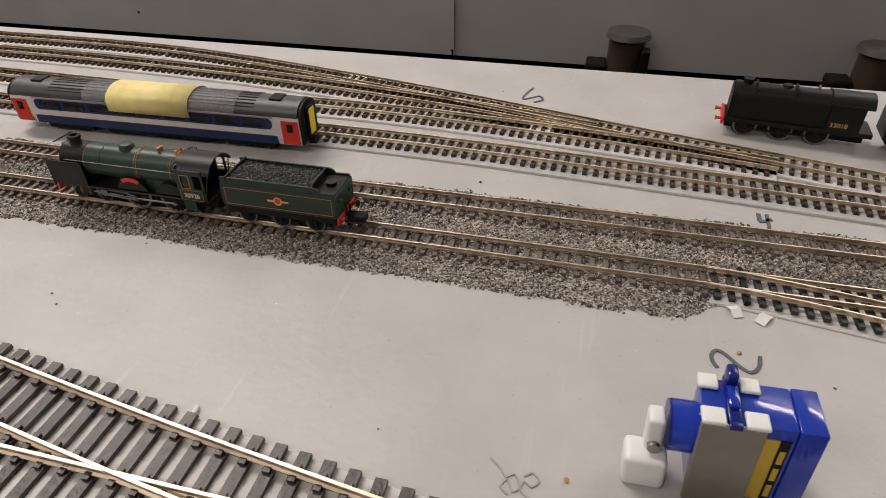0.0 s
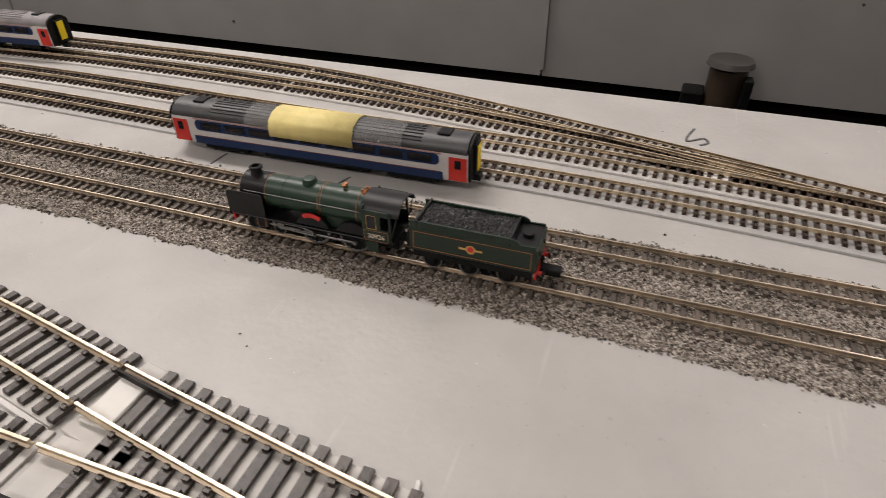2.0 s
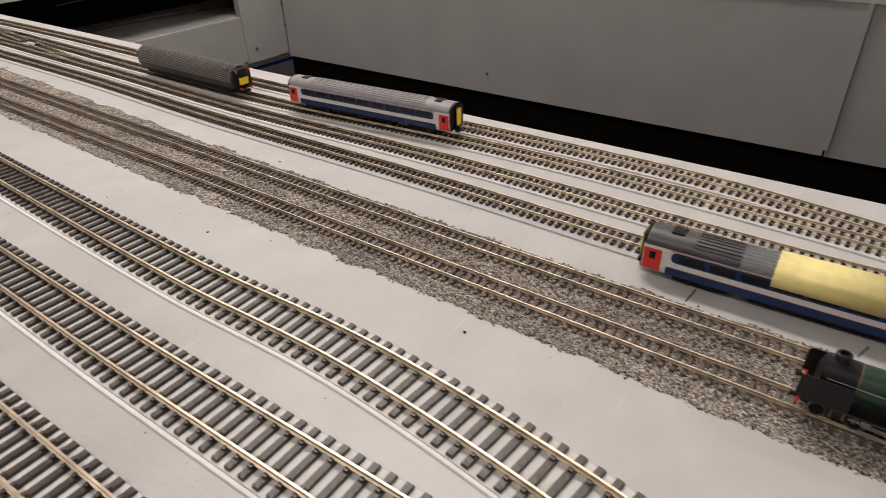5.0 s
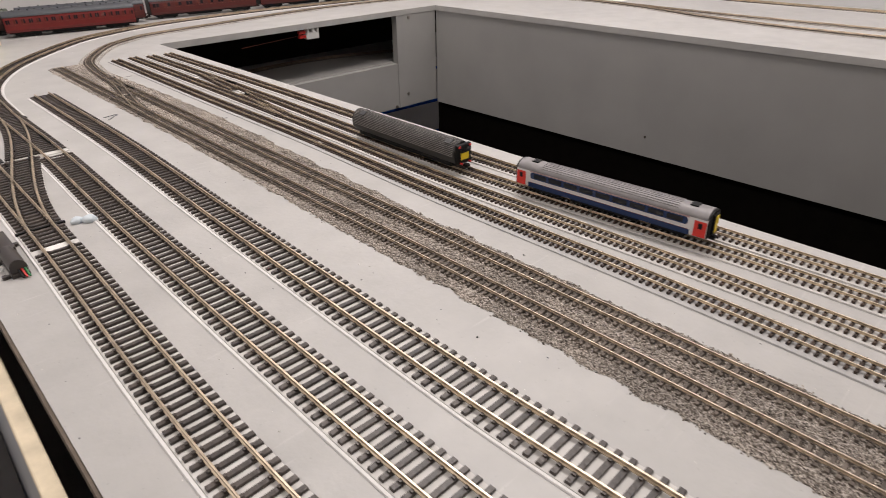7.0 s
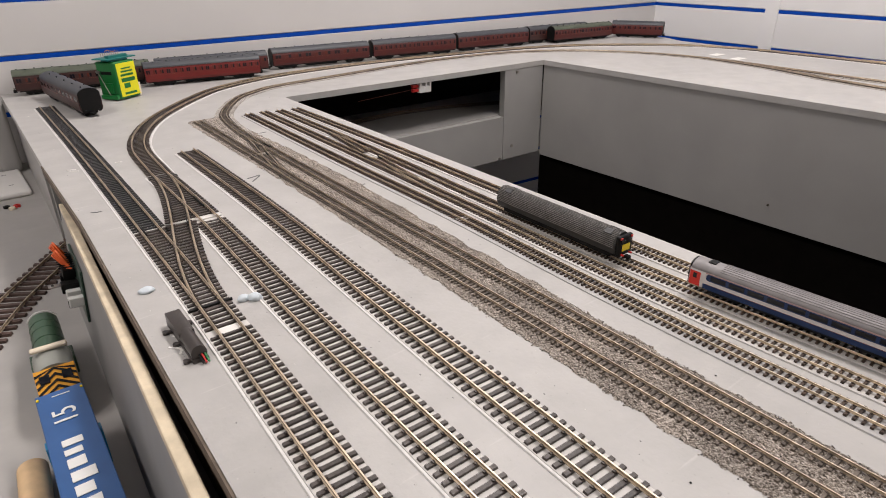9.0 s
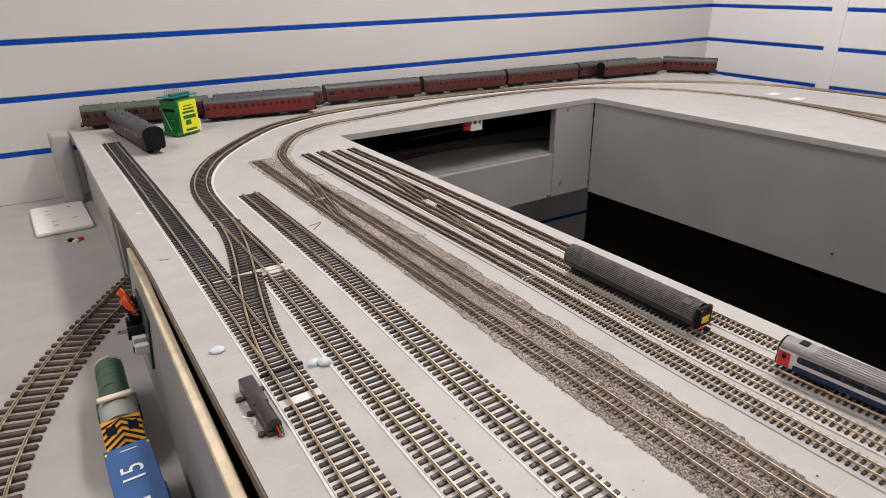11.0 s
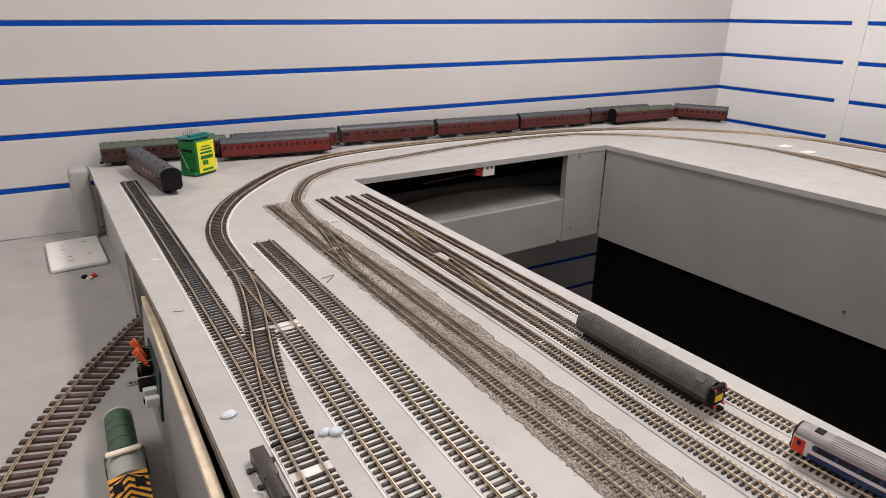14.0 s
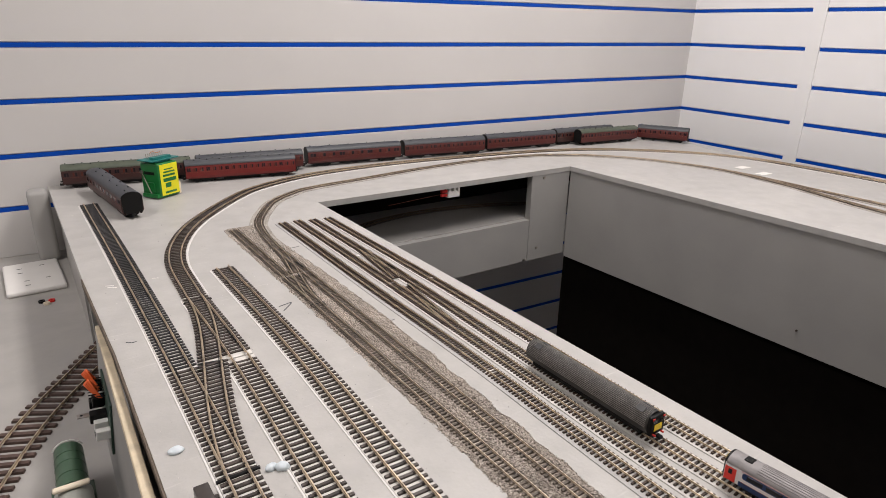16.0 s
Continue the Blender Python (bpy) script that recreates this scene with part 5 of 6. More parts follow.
    part("coupling", R(-2.2 * mm, 2.2 * mm, y0 - 8.0 * mm, y0, 3.6 * mm, 6.2 * mm, 0.5 * mm), M_BLACK, tb, "black plastic coupling")
    part("rear_deck", R(-8.1 * mm, 8.1 * mm, y0 + 0.3 * mm, y0 + 9.4 * mm, 17.3 * mm, 17.9 * mm, 0.15 * mm, seg=1), M_SATIN, tb)
    # plate behind the coal, curved down to the sides
    bm = bmesh.new()
    pts = [(-8.3 * mm, 17.6 * mm), (-7.8 * mm, 18.6 * mm), (-7.0 * mm, 20.2 * mm), (-5.8 * mm, 20.8 * mm), (5.8 * mm, 20.8 * mm), (7.0 * mm, 20.2 * mm), (7.8 * mm, 18.6 * mm), (8.3 * mm, 17.6 * mm)]
    extrude_y(bm, pts, y0 + 8.9 * mm, y0 + 9.6 * mm)
    part("coal_plate", bm, M_SATIN, tb, "black plate behind the coal")
    part("filler", C((0, y0 + 4.6 * mm, 17.8 * mm), (0, y0 + 4.6 * mm, 19.2 * mm), 2.1 * mm, 20), M_SATIN, tb, "round water filler", 40)
    part("front_plate", R(-8.2 * mm, 8.2 * mm, y1 - 3.2 * mm, y1 - 2.4 * mm, 17.4 * mm, 20.8 * mm, 0.2 * mm), M_SATIN, tb)
    part("front_locker", R(-7.4 * mm, 7.4 * mm, y1 - 2.4 * mm, y1 + 1.6 * mm, 8.2 * mm, 14.5 * mm, 0.5 * mm), M_BLACK, tb)
    part("drawbar", R(-2 * mm, 2 * mm, y1 - 1 * mm, -70.5 * mm, 6.0 * mm, 7.6 * mm, 0.3 * mm), M_BLACK, t)
    # coal heap: rough lumps
    nu, nv = 60, 150
    vs, fs = [], []
    for j in range(nv + 1):
        for i in range(nu + 1):
            u, v = i / nu, j / nv
            x = (u - 0.5) * 14.6 * mm
            y = y0 + 9.6 * mm + v * (T - 13.0) * mm
            lump = 1.0 - noise.voronoi((x * 850, y * 850, 3.0))[0][0] * 1.5 + 0.3 * noise.noise((x * 2500, y * 2500, 4.0))
            z = 19.0 * mm + (1 - (2 * u - 1) ** 2) * 0.9 * mm + 0.9 * mm * lump
            vs.append((x, y, z))
    for j in range(nv):
        for i in range(nu):
            a = j * (nu + 1) + i
            fs.append((a, a + 1, a + nu + 2, a + nu + 1))
    d = bpy.data.meshes.new("coal")
    d.from_pydata(vs, [], fs)
    d.materials.append(M_COAL)
    ob = new("coal", d)
    ob.parent = tb
    tagged(ob, "heap of glossy black coal lumps", "", "", "stuff")
    for y in (td - 8, td - 22, td - 36):
        wheel_set(t, y * mm, 3.9 * mm, 11.4 * mm, 1.3 * mm)


green_loco()


def black_loco():
    """Plain black goods engine with a casing, standing on bare board; front at y = 0 heading +y."""
    mm = 0.001
    t = thing("steam_locomotive", "plain black model goods locomotive on bare board", "model locomotive", pose(-0.0660, -1.578, 0.0, 0, 0, -6.5))
    bm = bmesh.new()
    pr = [(-6.8 * mm, 9 * mm), (-6.8 * mm, 18 * mm)] + arc(0, 19 * mm, 6.6 * mm, 5.4 * mm, 168, 12, 14) + [(6.8 * mm, 18 * mm), (6.8 * mm, 9 * mm)]
    extrude_y(bm, pr, -46 * mm, -5 * mm)
    body = part("casing", bm, M_SATIN, t, "black boiler casing", 40)
    bm = bmesh.new()
    extrude_y(bm, [(x * 0.93, z * 0.985) for x, z in pr], -5 * mm, -4 * mm)
    part("casing_front", bm, M_BLACK, body, "", 40)
    for y in (-14, -31):
        part("casing_band", C((0, (y - 0.2) * mm, 19 * mm), (0, (y + 0.2) * mm, 19 * mm), 6.75 * mm, 30), M_BLACK, body)
    part("chimney", C((0, -10 * mm, 23.6 * mm), (0, -10 * mm, 26.2 * mm), 2.3 * mm, 20, 2.5 * mm), M_BLACK, body, "short black chimney", 40)
    part("dome", C((0, -27 * mm, 23.8 * mm), (0, -27 * mm, 25.2 * mm), 2.6 * mm, 20, 2.0 * mm), M_BLACK, body, "low black dome", 40)
    for x in (-0.9, 0.9):
        part("safety_valve", C((x * mm, -40 * mm, 24 * mm), (x * mm, -40 * mm, 26 * mm), 0.4 * mm, 8), M_COPPER, body, "brass safety valve")
    part("frame", R(-8 * mm, 8 * mm, -66 * mm, -3 * mm, 6.8 * mm, 9 * mm, 0.3 * mm), M_SATIN, t, "black running plate")
    part("chassis", R(-3.4 * mm, 3.4 * mm, -64 * mm, -4 * mm, 2.4 * mm, 7 * mm, 0.3 * mm), M_BLACK, t)
    part("buffer_beam", R(-8.2 * mm, 8.2 * mm, -3 * mm, -1.8 * mm, 5.4 * mm, 9.2 * mm, 0.15 * mm, seg=1), M_RED, t, "red buffer beam")
    for s in (-1, 1):
        bm = bmesh.new()
        rod(bm, (s * 6 * mm, -2 * mm, 7.4 * mm), (s * 6 * mm, 0.4 * mm, 7.4 * mm), 0.7 * mm, 12)
        rod(bm, (s * 6 * mm, 0.4 * mm, 7.4 * mm), (s * 6 * mm, 0.9 * mm, 7.4 * mm), 1.2 * mm, 14)
        part("buffer", bm, M_RED, t, "red buffer with dark head", 40)
        part("cab_side", R(*sorted((s * 7.6 * mm, s * 8.2 * mm)), -60 * mm, -46 * mm, 8 * mm, 21 * mm, 0.2 * mm), M_SATIN, t, "black cab side")
        text_part("number", "33018", 3.0 * mm, pose(s * 8.3 * mm, -51 * mm, 11.5 * mm, 90, 0, 90 * s), M_GOLD, t, "straw-coloured running number")
        part("coupling_rod", R(*sorted((s * 6.9 * mm, s * 7.4 * mm)), -44 * mm, -13 * mm, 3.7 * mm, 4.5 * mm, 0.15 * mm, seg=1), M_SATIN, t)
    bm = bmesh.new()
    pr2 = arc(0, 18.5 * mm, 8.6 * mm, 6.4 * mm, 162, 18, 14)
    extrude_y(bm, pr2 + [(x * 0.95, z - 0.5 * mm) for x, z in pr2[::-1]], -63 * mm, -45.5 * mm)
    part("cab_roof", bm, M_SATIN, t, "black curved cab roof", 40)
    for y in (-13, -28.5, -44):
        wheel_set(t, y * mm, 5.5 * mm, 11.2 * mm, 1.6 * mm, "driving_wheel", M_SATIN, True)
    part("tender_body", R(-8 * mm, 8 * mm, -118 * mm, -70 * mm, 7 * mm, 18.5 * mm, 0.5 * mm), M_SATIN, t, "black tender")
    for y in (-78, -94, -110):
        wheel_set(t, y * mm, 3.6 * mm, 9 * mm, 1.3 * mm)


black_loco()


# ---- large-scale coaches along the wall ----
def big_coach(label, a, b, side=M_MAROON, roof=M_OOROOF, windows=14, wide=0.036, group="large-scale coaches"):
    """A suburban coach whose near lower edge runs from a to b."""
    a, b = Vector(a), Vector(b)
    d = (b - a)
    L = d.length
    nrm = Vector((-d.y, d.x)).normalized()
    c = (a + b) / 2 + nrm * wide / 2
    t = thing("large_model_coach", label, "model coach", pose(c.x, c.y, 0, 0, 0, math.degrees(math.atan2(d.y, d.x)) - 90), group)
    h, w = L / 2 - 0.004, wide / 2
    pr = [(-w + 0.002, 0.010), (-w, 0.015), (-w, 0.034), (-w + 0.001, 0.038), (w - 0.001, 0.038), (w, 0.034), (w, 0.015), (w - 0.002, 0.010)]
    bm = bmesh.new()
    extrude_y(bm, pr, -h, h)
    body = part("body", bm, side, t, "panelled coach body")
    pr = arc(0, 0.0375, w - 0.0002, 0.0115, 176, 4, 14)
    bm = bmesh.new()
    extrude_y(bm, pr, -h - 0.0008, h + 0.0008)
    rf = part("roof", bm, roof, t, "grey arched roof", 40)
    n = windows
    for k in range(n):
        y = -h + (k + 0.5) * 2 * h / n
        rr = part("roof_vent", C(((0.006 if k % 2 else -0.006), y, 0.0478), ((0.006 if k % 2 else -0.006), y, 0.0502), 0.0011, 8), M_BLACK, rf)
        for s in (-1, 1):
            x0, x1 = sorted((s * (w - 0.0004), s * (w + 0.0003)))
            part("window", R(x0, x1, y - h / n * 0.52, y - h / n * 0.05, 0.0265, 0.0340, 0.0001, seg=1), M_PALE if k % 3 else M_GLASSD, body, "small coach window")
            part("window", R(x0, x1, y + h / n * 0.08, y + h / n * 0.55, 0.0265, 0.0340, 0.0001, seg=1), M_GLASSD, body, "small coach window")
    for s in (-1, 1):
        x0, x1 = sorted((s * (w - 0.0004), s * (w + 0.00025)))
        part("lining", B(x0, x1, -h + 0.002, h - 0.002, 0.0239, 0.0242), M_DULLINE, body, "thin straw line")
        part("solebar", R(*sorted((s * 0.011, s * 0.014)), -h + 0.004, h - 0.004, 0.0075, 0.0108, 0.0005), M_BLACK, t, "black solebar")
    for q in (-1, 1):
        y = q * h
        bm = bmesh.new()
        extrude_y(bm, [(-w + 0.0025, 0.0105), (-w + 0.0008, 0.034)] + [(x * 0.97, z) for x, z in arc(0, 0.0375, w, 0.0108, 172, 8, 12)] + [(w - 0.0008, 0.034), (w - 0.0025, 0.0105)], y, y + q * 0.0012)
        part("end_wall", bm, M_BLACK, t, "black coach end")
        part("coupling", R(-0.004, 0.004, min(y, y + q * 0.007), max(y, y + q * 0.007), 0.006, 0.0095, 0.0008), M_BLACK, t, "black coupling")
        for s in (-1, 1):
            bm = bmesh.new()
            rod(bm, (s * 0.011, y, 0.0115), (s * 0.011, y + q * 0.0052, 0.0115), 0.0011, 8)
            rod(bm, (s * 0.011, y + q * 0.0052, 0.0115), (s * 0.011, y + q * 0.006, 0.0115), 0.0022, 12)
            part("buffer", bm, M_BLACK, t, "", 40)
        by = q * (h - 0.036)
        part("bogie", R(-0.0125, 0.0125, by - 0.022, by + 0.022, 0.003, 0.0085, 0.0012), M_BLACK, t, "black bogie")
        for k in (-1, 1):
            wheel_set(t, by + k * 0.0145, 0.006, 0.0165, 0.0025)
    part("truss", R(-0.008, 0.008, -0.04, 0.04, 0.003, 0.0105, 0.001), M_BLACK, t, "black underframe gear")
    return t


big_coach("dark maroon model coach with mossy roof against the slatwall", (-0.409, 0.349), (-0.156, 0.323), M_MAROOND, M_OOROOFG, 16)
big_coach("maroon model coach with slate roof behind another coach", (-0.150, 0.322), (0.094, 0.290))
big_coach("bright maroon model coach in front of the row", (-0.185, 0.280), (0.056, 0.243), mat("bright_maroon", (0.16, 0.012, 0.010), 0.38, var=0.1, scale=60), M_OOROOF, 18)
big_coach("maroon model coach in the row by the wall", (0.106, 0.307), (0.360, 0.278), windows=10)
big_coach("maroon model coach in the row by the wall", (0.366, 0.280), (0.616, 0.247), windows=18)
big_coach("maroon model coach in the row by the wall", (0.624, 0.256), (0.876, 0.232), windows=16)
big_coach("dark maroon model coach tucked behind a green-roofed one", (0.885, 0.243), (1.125, 0.222), M_MAROOND, M_OOROOF, 16)
big_coach("maroon model coach with dusty green roof", (0.945, 0.200), (1.186, 0.177), M_MAROON, M_OOROOFG, 20)
big_coach("maroon model coach standing at an angle in the corner", (1.206, 0.202), (1.283, 0.058), M_MAROON, M_OOROOF, 10)
gd = Vector((-0.030, 0.255)).normalized()
ga = Vector((-0.3015, 0.060))
big_coach("dark model coach with slate roof standing end-on", tuple(ga), tuple(ga + gd * 0.250), M_MAROOND, M_OOROOF, 10)


# ---- green box with yellow label ----
def green_box():
    t = thing("green_plastic_box", "green plastic box with yellow label under a teal circuit board", "box", pose(-0.2535, 0.172, 0.0, 0, 0, 33))
    w, dp, hh = 0.050, 0.046, 0.070
    body = part("box_body", R(0, w, 0, dp, 0.002, hh, 0.003, seg=3), M_BOXG, t, "", 40)
    lab = part("label", R(0.004, w - 0.002, -0.0008, 0.0004, 0.006, hh - 0.003, 0.0003, seg=1), M_LABY, body, "yellow paper label with green print")
    for z, h2, x0, x1 in ((0.056, 0.0022, 0.014, 0.036), (0.050, 0.003, 0.012, 0.040), (0.043, 0.004, 0.010, 0.040), (0.0325, 0.007, 0.010, 0.042), (0.021, 0.009, 0.014, 0.028), (0.0095, 0.004, 0.012, 0.040)):
        part("print_bar", B(x0, x1, -0.0011, -0.0006, z, z + h2), M_BOXG, lab, "green print")
    part("slot", R(-0.0006, 0.001, 0.010, 0.036, 0.047, 0.053, 0.0003, seg=1), M_BLACK, body, "dark coin slot")
    part("shelf", R(-0.006, 0.001, 0.002, dp - 0.004, 0.002, 0.010, 0.0015), M_BOXG, body)
    part("panel", R(-0.0025, 0.001, 0.012, 0.030, 0.012, 0.032, 0.0008), M_BOXG, body)
    bm = bmesh.new()
    rod(bm, (-0.003, dp - 0.006, 0.052), (-0.005, 0.018, 0.010), 0.0009, 8)
    rod(bm, (-0.005, dp - 0.006, 0.052), (-0.001, dp - 0.006, 0.052), 0.0028, 12)
    part("lever", bm, M_ALU, body, "thin metal lever")
    bd = part("circuit_board", R(-0.008, w + 0.010, 0.004, dp - 0.004, hh + 0.004, hh + 0.0062, 0.0004, seg=1), M_TEAL, t, "teal circuit board")
    part("connector", R(0.002, w - 0.004, 0.010, 0.020, hh + 0.006, hh + 0.011, 0.0005), M_TEAL, bd)
    part("support", R(0.006, w - 0.006, 0.010, dp - 0.010, hh - 0.001, hh + 0.0045, 0.0005), M_TEAL, bd)
    for k in range(9):
        x = 0.004 + k * 0.005
        part("pin", C((x, 0.030, hh + 0.006), (x, 0.030, hh + 0.0165), 0.0006, 6), M_ALU, bd, "metal pin")
    bm = bmesh.new()
    for k in range(6):
        rod(bm, (0.014 + 0.004 * k, 0.030, hh + 0.0165 + 0.002 * math.sin(k)), (0.018 + 0.004 * k, 0.030, hh + 0.0165 + 0.002 * math.sin(k + 1)), 0.0006, 6)
    part("wire", bm, M_COPPER, bd, "thin copper wire")
    part("card_tag", R(w, w + 0.007, 0.004, 0.0055, 0.001, 0.026, 0.0004, seg=1), M_CREAM, t, "cream card scrap")


green_box()


# ---- lower side board ----
pl2 = thing("socket_plate", "white blank double socket plate lying on the lower board", "socket plate", pose(-0.4865, 0.241, LZ, 0, 0, 2))
part("plate", R(-0.047, 0.047, -0.083, 0.083, 0.0, 0.010, 0.004, seg=3), M_PLATE, pl2, "", 40)
for x, y in ((-0.02, 0.045), (-0.02, 0.02), (-0.012, -0.03), (-0.012, -0.055), (0.018, 0.05), (0.022, -0.028)):
    part("slot", B(x - 0.004, x + 0.004, y - 0.001, y + 0.001, 0.0098, 0.0103), M_GREYT, pl2)
for x, y, m_, l_ in ((-0.4655, 0.108, M_RED, "red plastic ring washer"), (-0.4805, 0.111, M_BLACK, "black plastic ring washer"), (-0.4735, 0.098, M_CREAM, "pale oval washer")):
    bm = bmesh.new()
    ring = []
    for k in range(20):
        a = 2 * math.pi * k / 20
        ring.append([bm.verts.new((x + rr * math.cos(a), y + rr * math.sin(a), LZ + z)) for rr, z in ((0.0052, 0.0), (0.0052, 0.004), (0.0024, 0.004), (0.0024, 0.0))])
    for k in range(20):
        a, b = ring[k], ring[(k + 1) % 20]
        for i in range(4):
            bm.faces.new((a[i], a[(i + 1) % 4], b[(i + 1) % 4], b[i]))
    tagged(part("ring_washer", bm, m_, None, "", 40), l_ + " on the lower board", "washer", "loose washers")


def diesel():
    t = thing("diesel_locomotive", "green model diesel with orange and black chevron nose on board", "model locomotive", pose(-0.4785, -0.500, LZ, 0, 0, -1.2))
    bm = bmesh.new()
    extrude_y(bm, [(-0.0135, 0.012), (-0.0135, 0.040)] + arc(0, 0.040, 0.0135, 0.013, 176, 4, 12) + [(0.0135, 0.040), (0.0135, 0.012)], -0.008, 0.062)
    body = part("hood", bm, M_LGREEN, t, "dark green rounded hood", 40)
    for y in (0.010, 0.030, 0.045):
        bm = bmesh.new()
        extrude_y(bm, arc(0, 0.040, 0.0138, 0.0134, 176, 4, 12) + arc(0, 0.040, 0.0130, 0.0120, 4, 176, 12), y, y + 0.0008)
        part("hood_band", bm, M_LGREEN, body, "", 40)
    part("cab_strip", R(-0.0155, 0.0155, -0.0195, -0.0125, 0.0515, 0.0555, 0.0018, seg=3), M_CREAM, t, "cream strip across the roof", 40)
    bm = bmesh.new()
    extrude_y(bm, [(-0.0165, 0.012), (-0.0165, 0.038)] + arc(0, 0.038, 0.0165, 0.013, 176, 4, 12) + [(0.0165, 0.038), (0.0165, 0.012)], -0.045, -0.0085)
    cab = part("cab", bm, M_LGREY, t, "grey cab roof", 40)
    # sloping nose with chevrons
    tilt = pose(0, -0.0455, 0.0485, 34, 0, 0)
    panel = part("nose", R(-0.0165, 0.0165, -0.034, 0.0, -0.004, 0.0, 0.0006, m=tilt), M_WASPY, t, "orange and black chevron warning nose")
    for k in range(7):
        for s in (-1, 1):
            y = -0.0335 + k * 0.0062
            bm = bmesh.new()
            pts = []
            for x, yy in ((0.0, y), (0.0, y + 0.0027), (s * 0.0162, y + 0.0027 - 0.011), (s * 0.0162, y - 0.011)):
                pts.append((x, min(-0.0004, max(-0.0336, yy))))
            vv = [bm.verts.new(tilt @ Vector((x, yy, 0.0004))) for x, yy in pts]
            bm.faces.new(vv)
            ob = part("chevron", bm, M_BLACK, panel, "black chevron stripe")
            md = ob.modifiers.new("thick", "SOLIDIFY")
            md.thickness = 0.0003
    for s in (-1, 1):
        part("cab_window", R(s * 0.009 - 0.004, s * 0.009 + 0.004, -0.0145, -0.0065, 0.0, 0.0012, 0.0003, seg=1, m=tilt), M_GLASSD, panel, "dark cab window")
        part("side_tank", R(*sorted((s * 0.0135, s * 0.0185)), -0.012, 0.012, 0.014, 0.034, 0.001), M_LGREEN, t)
    part("buffer_beam", R(-0.0165, 0.0165, -0.0735, -0.070, 0.008, 0.021, 0.0006), M_RED, t, "red buffer beam")
    part("nose_base", R(-0.0160, 0.0160, -0.071, -0.045, 0.008, 0.022, 0.001), M_LGREY, t)
    part("chassis", R(-0.012, 0.012, -0.070, 0.060, 0.003, 0.013, 0.001), M_BLACK, t, "black chassis")
    for y in (-0.055, -0.03, 0.02, 0.045):
        wheel_set(t, y, 0.006, 0.0165, 0.0025)
    bm = bmesh.new()
    pts = [(0.0145 * math.cos(radians(a)), 0.0625, 0.040 + 0.0145 * math.sin(radians(a))) for a in range(20, 161, 14)]
    for p, q in zip(pts, pts[1:]):
        rod(bm, p, q, 0.0006, 6)
    part("handrail", bm, M_NYLON, t, "white end handrail")


diesel()


def container():
    t = thing("container_lorry", "blue model container with white lettering bars on the lower board", "model container", pose(-0.4790, -0.690, LZ, 0, 0, 0.8))
    L = 0.105
    body = part("box_body", R(-0.0175, 0.0175, -L - 0.06, 0.088, 0.014, 0.058, 0.0006, seg=1), M_CONT, t, "blue container box")
    # white letter bars along the top, then the fleet number
    y = -0.080
    for wd, hh in ((0.013, 0.016), (0.008, 0.014), (0.011, 0.012), (0.011, 0.016), (0.011, 0.012), (0.007, 0.012), (0.008, 0.014)):
        part("letter_bar", R(-0.0085, -0.0085 + hh, y, y + wd, 0.0582, 0.0588, 0.0002, seg=1), M_NYLON, body, "white lettering bar")
        y += wd + 0.0045
    text_part("fleet_number", "15", 0.024, pose(0.000, 0.048, 0.0586, 0, 0, 90), M_NYLON, body, "white number", 0.0002)
    part("caption_bar", B(-0.006, 0.007, 0.0795, 0.0805, 0.0579, 0.0586), M_NYLON, body, "thin white caption bar")
    for s in (-1, 1):
        part("corner_lamp", R(s * 0.0160 - 0.001, s * 0.0160 + 0.001, 0.080, 0.0825, 0.0578, 0.0592, 0.0003, seg=1), M_YEL, body, "small yellow corner block")
        part("stanchion", R(s * 0.0185 - 0.0012, s * 0.0185 + 0.0012, 0.030, 0.040, 0.010, 0.046, 0.0005), M_CONTL, t, "light blue stanchion")
    part("chassis", R(-0.014, 0.014, -L - 0.055, 0.080, 0.005, 0.014, 0.001), M_BLACK, t, "black chassis")
    for yy in (-0.13, -0.1, 0.05, 0.07):
        wheel_set(t, yy, 0.006, 0.020, 0.004)


container()
dw = thing("wooden_dowel", "pale round pine dowel lying on the lower board", "dowel", pose(-0.5135, -0.63, LZ, 0, 0, -2))
bm = bmesh.new()
rod(bm, (0, -0.26, 0.0112), (0, 0.0, 0.0112), 0.0112, 32)
rod(bm, (0, 0.0, 0.0112), (0, 0.0012, 0.0112), 0.0112, 32, 0.0100)
part("dowel", bm, M_DOWEL, dw, "", 40)


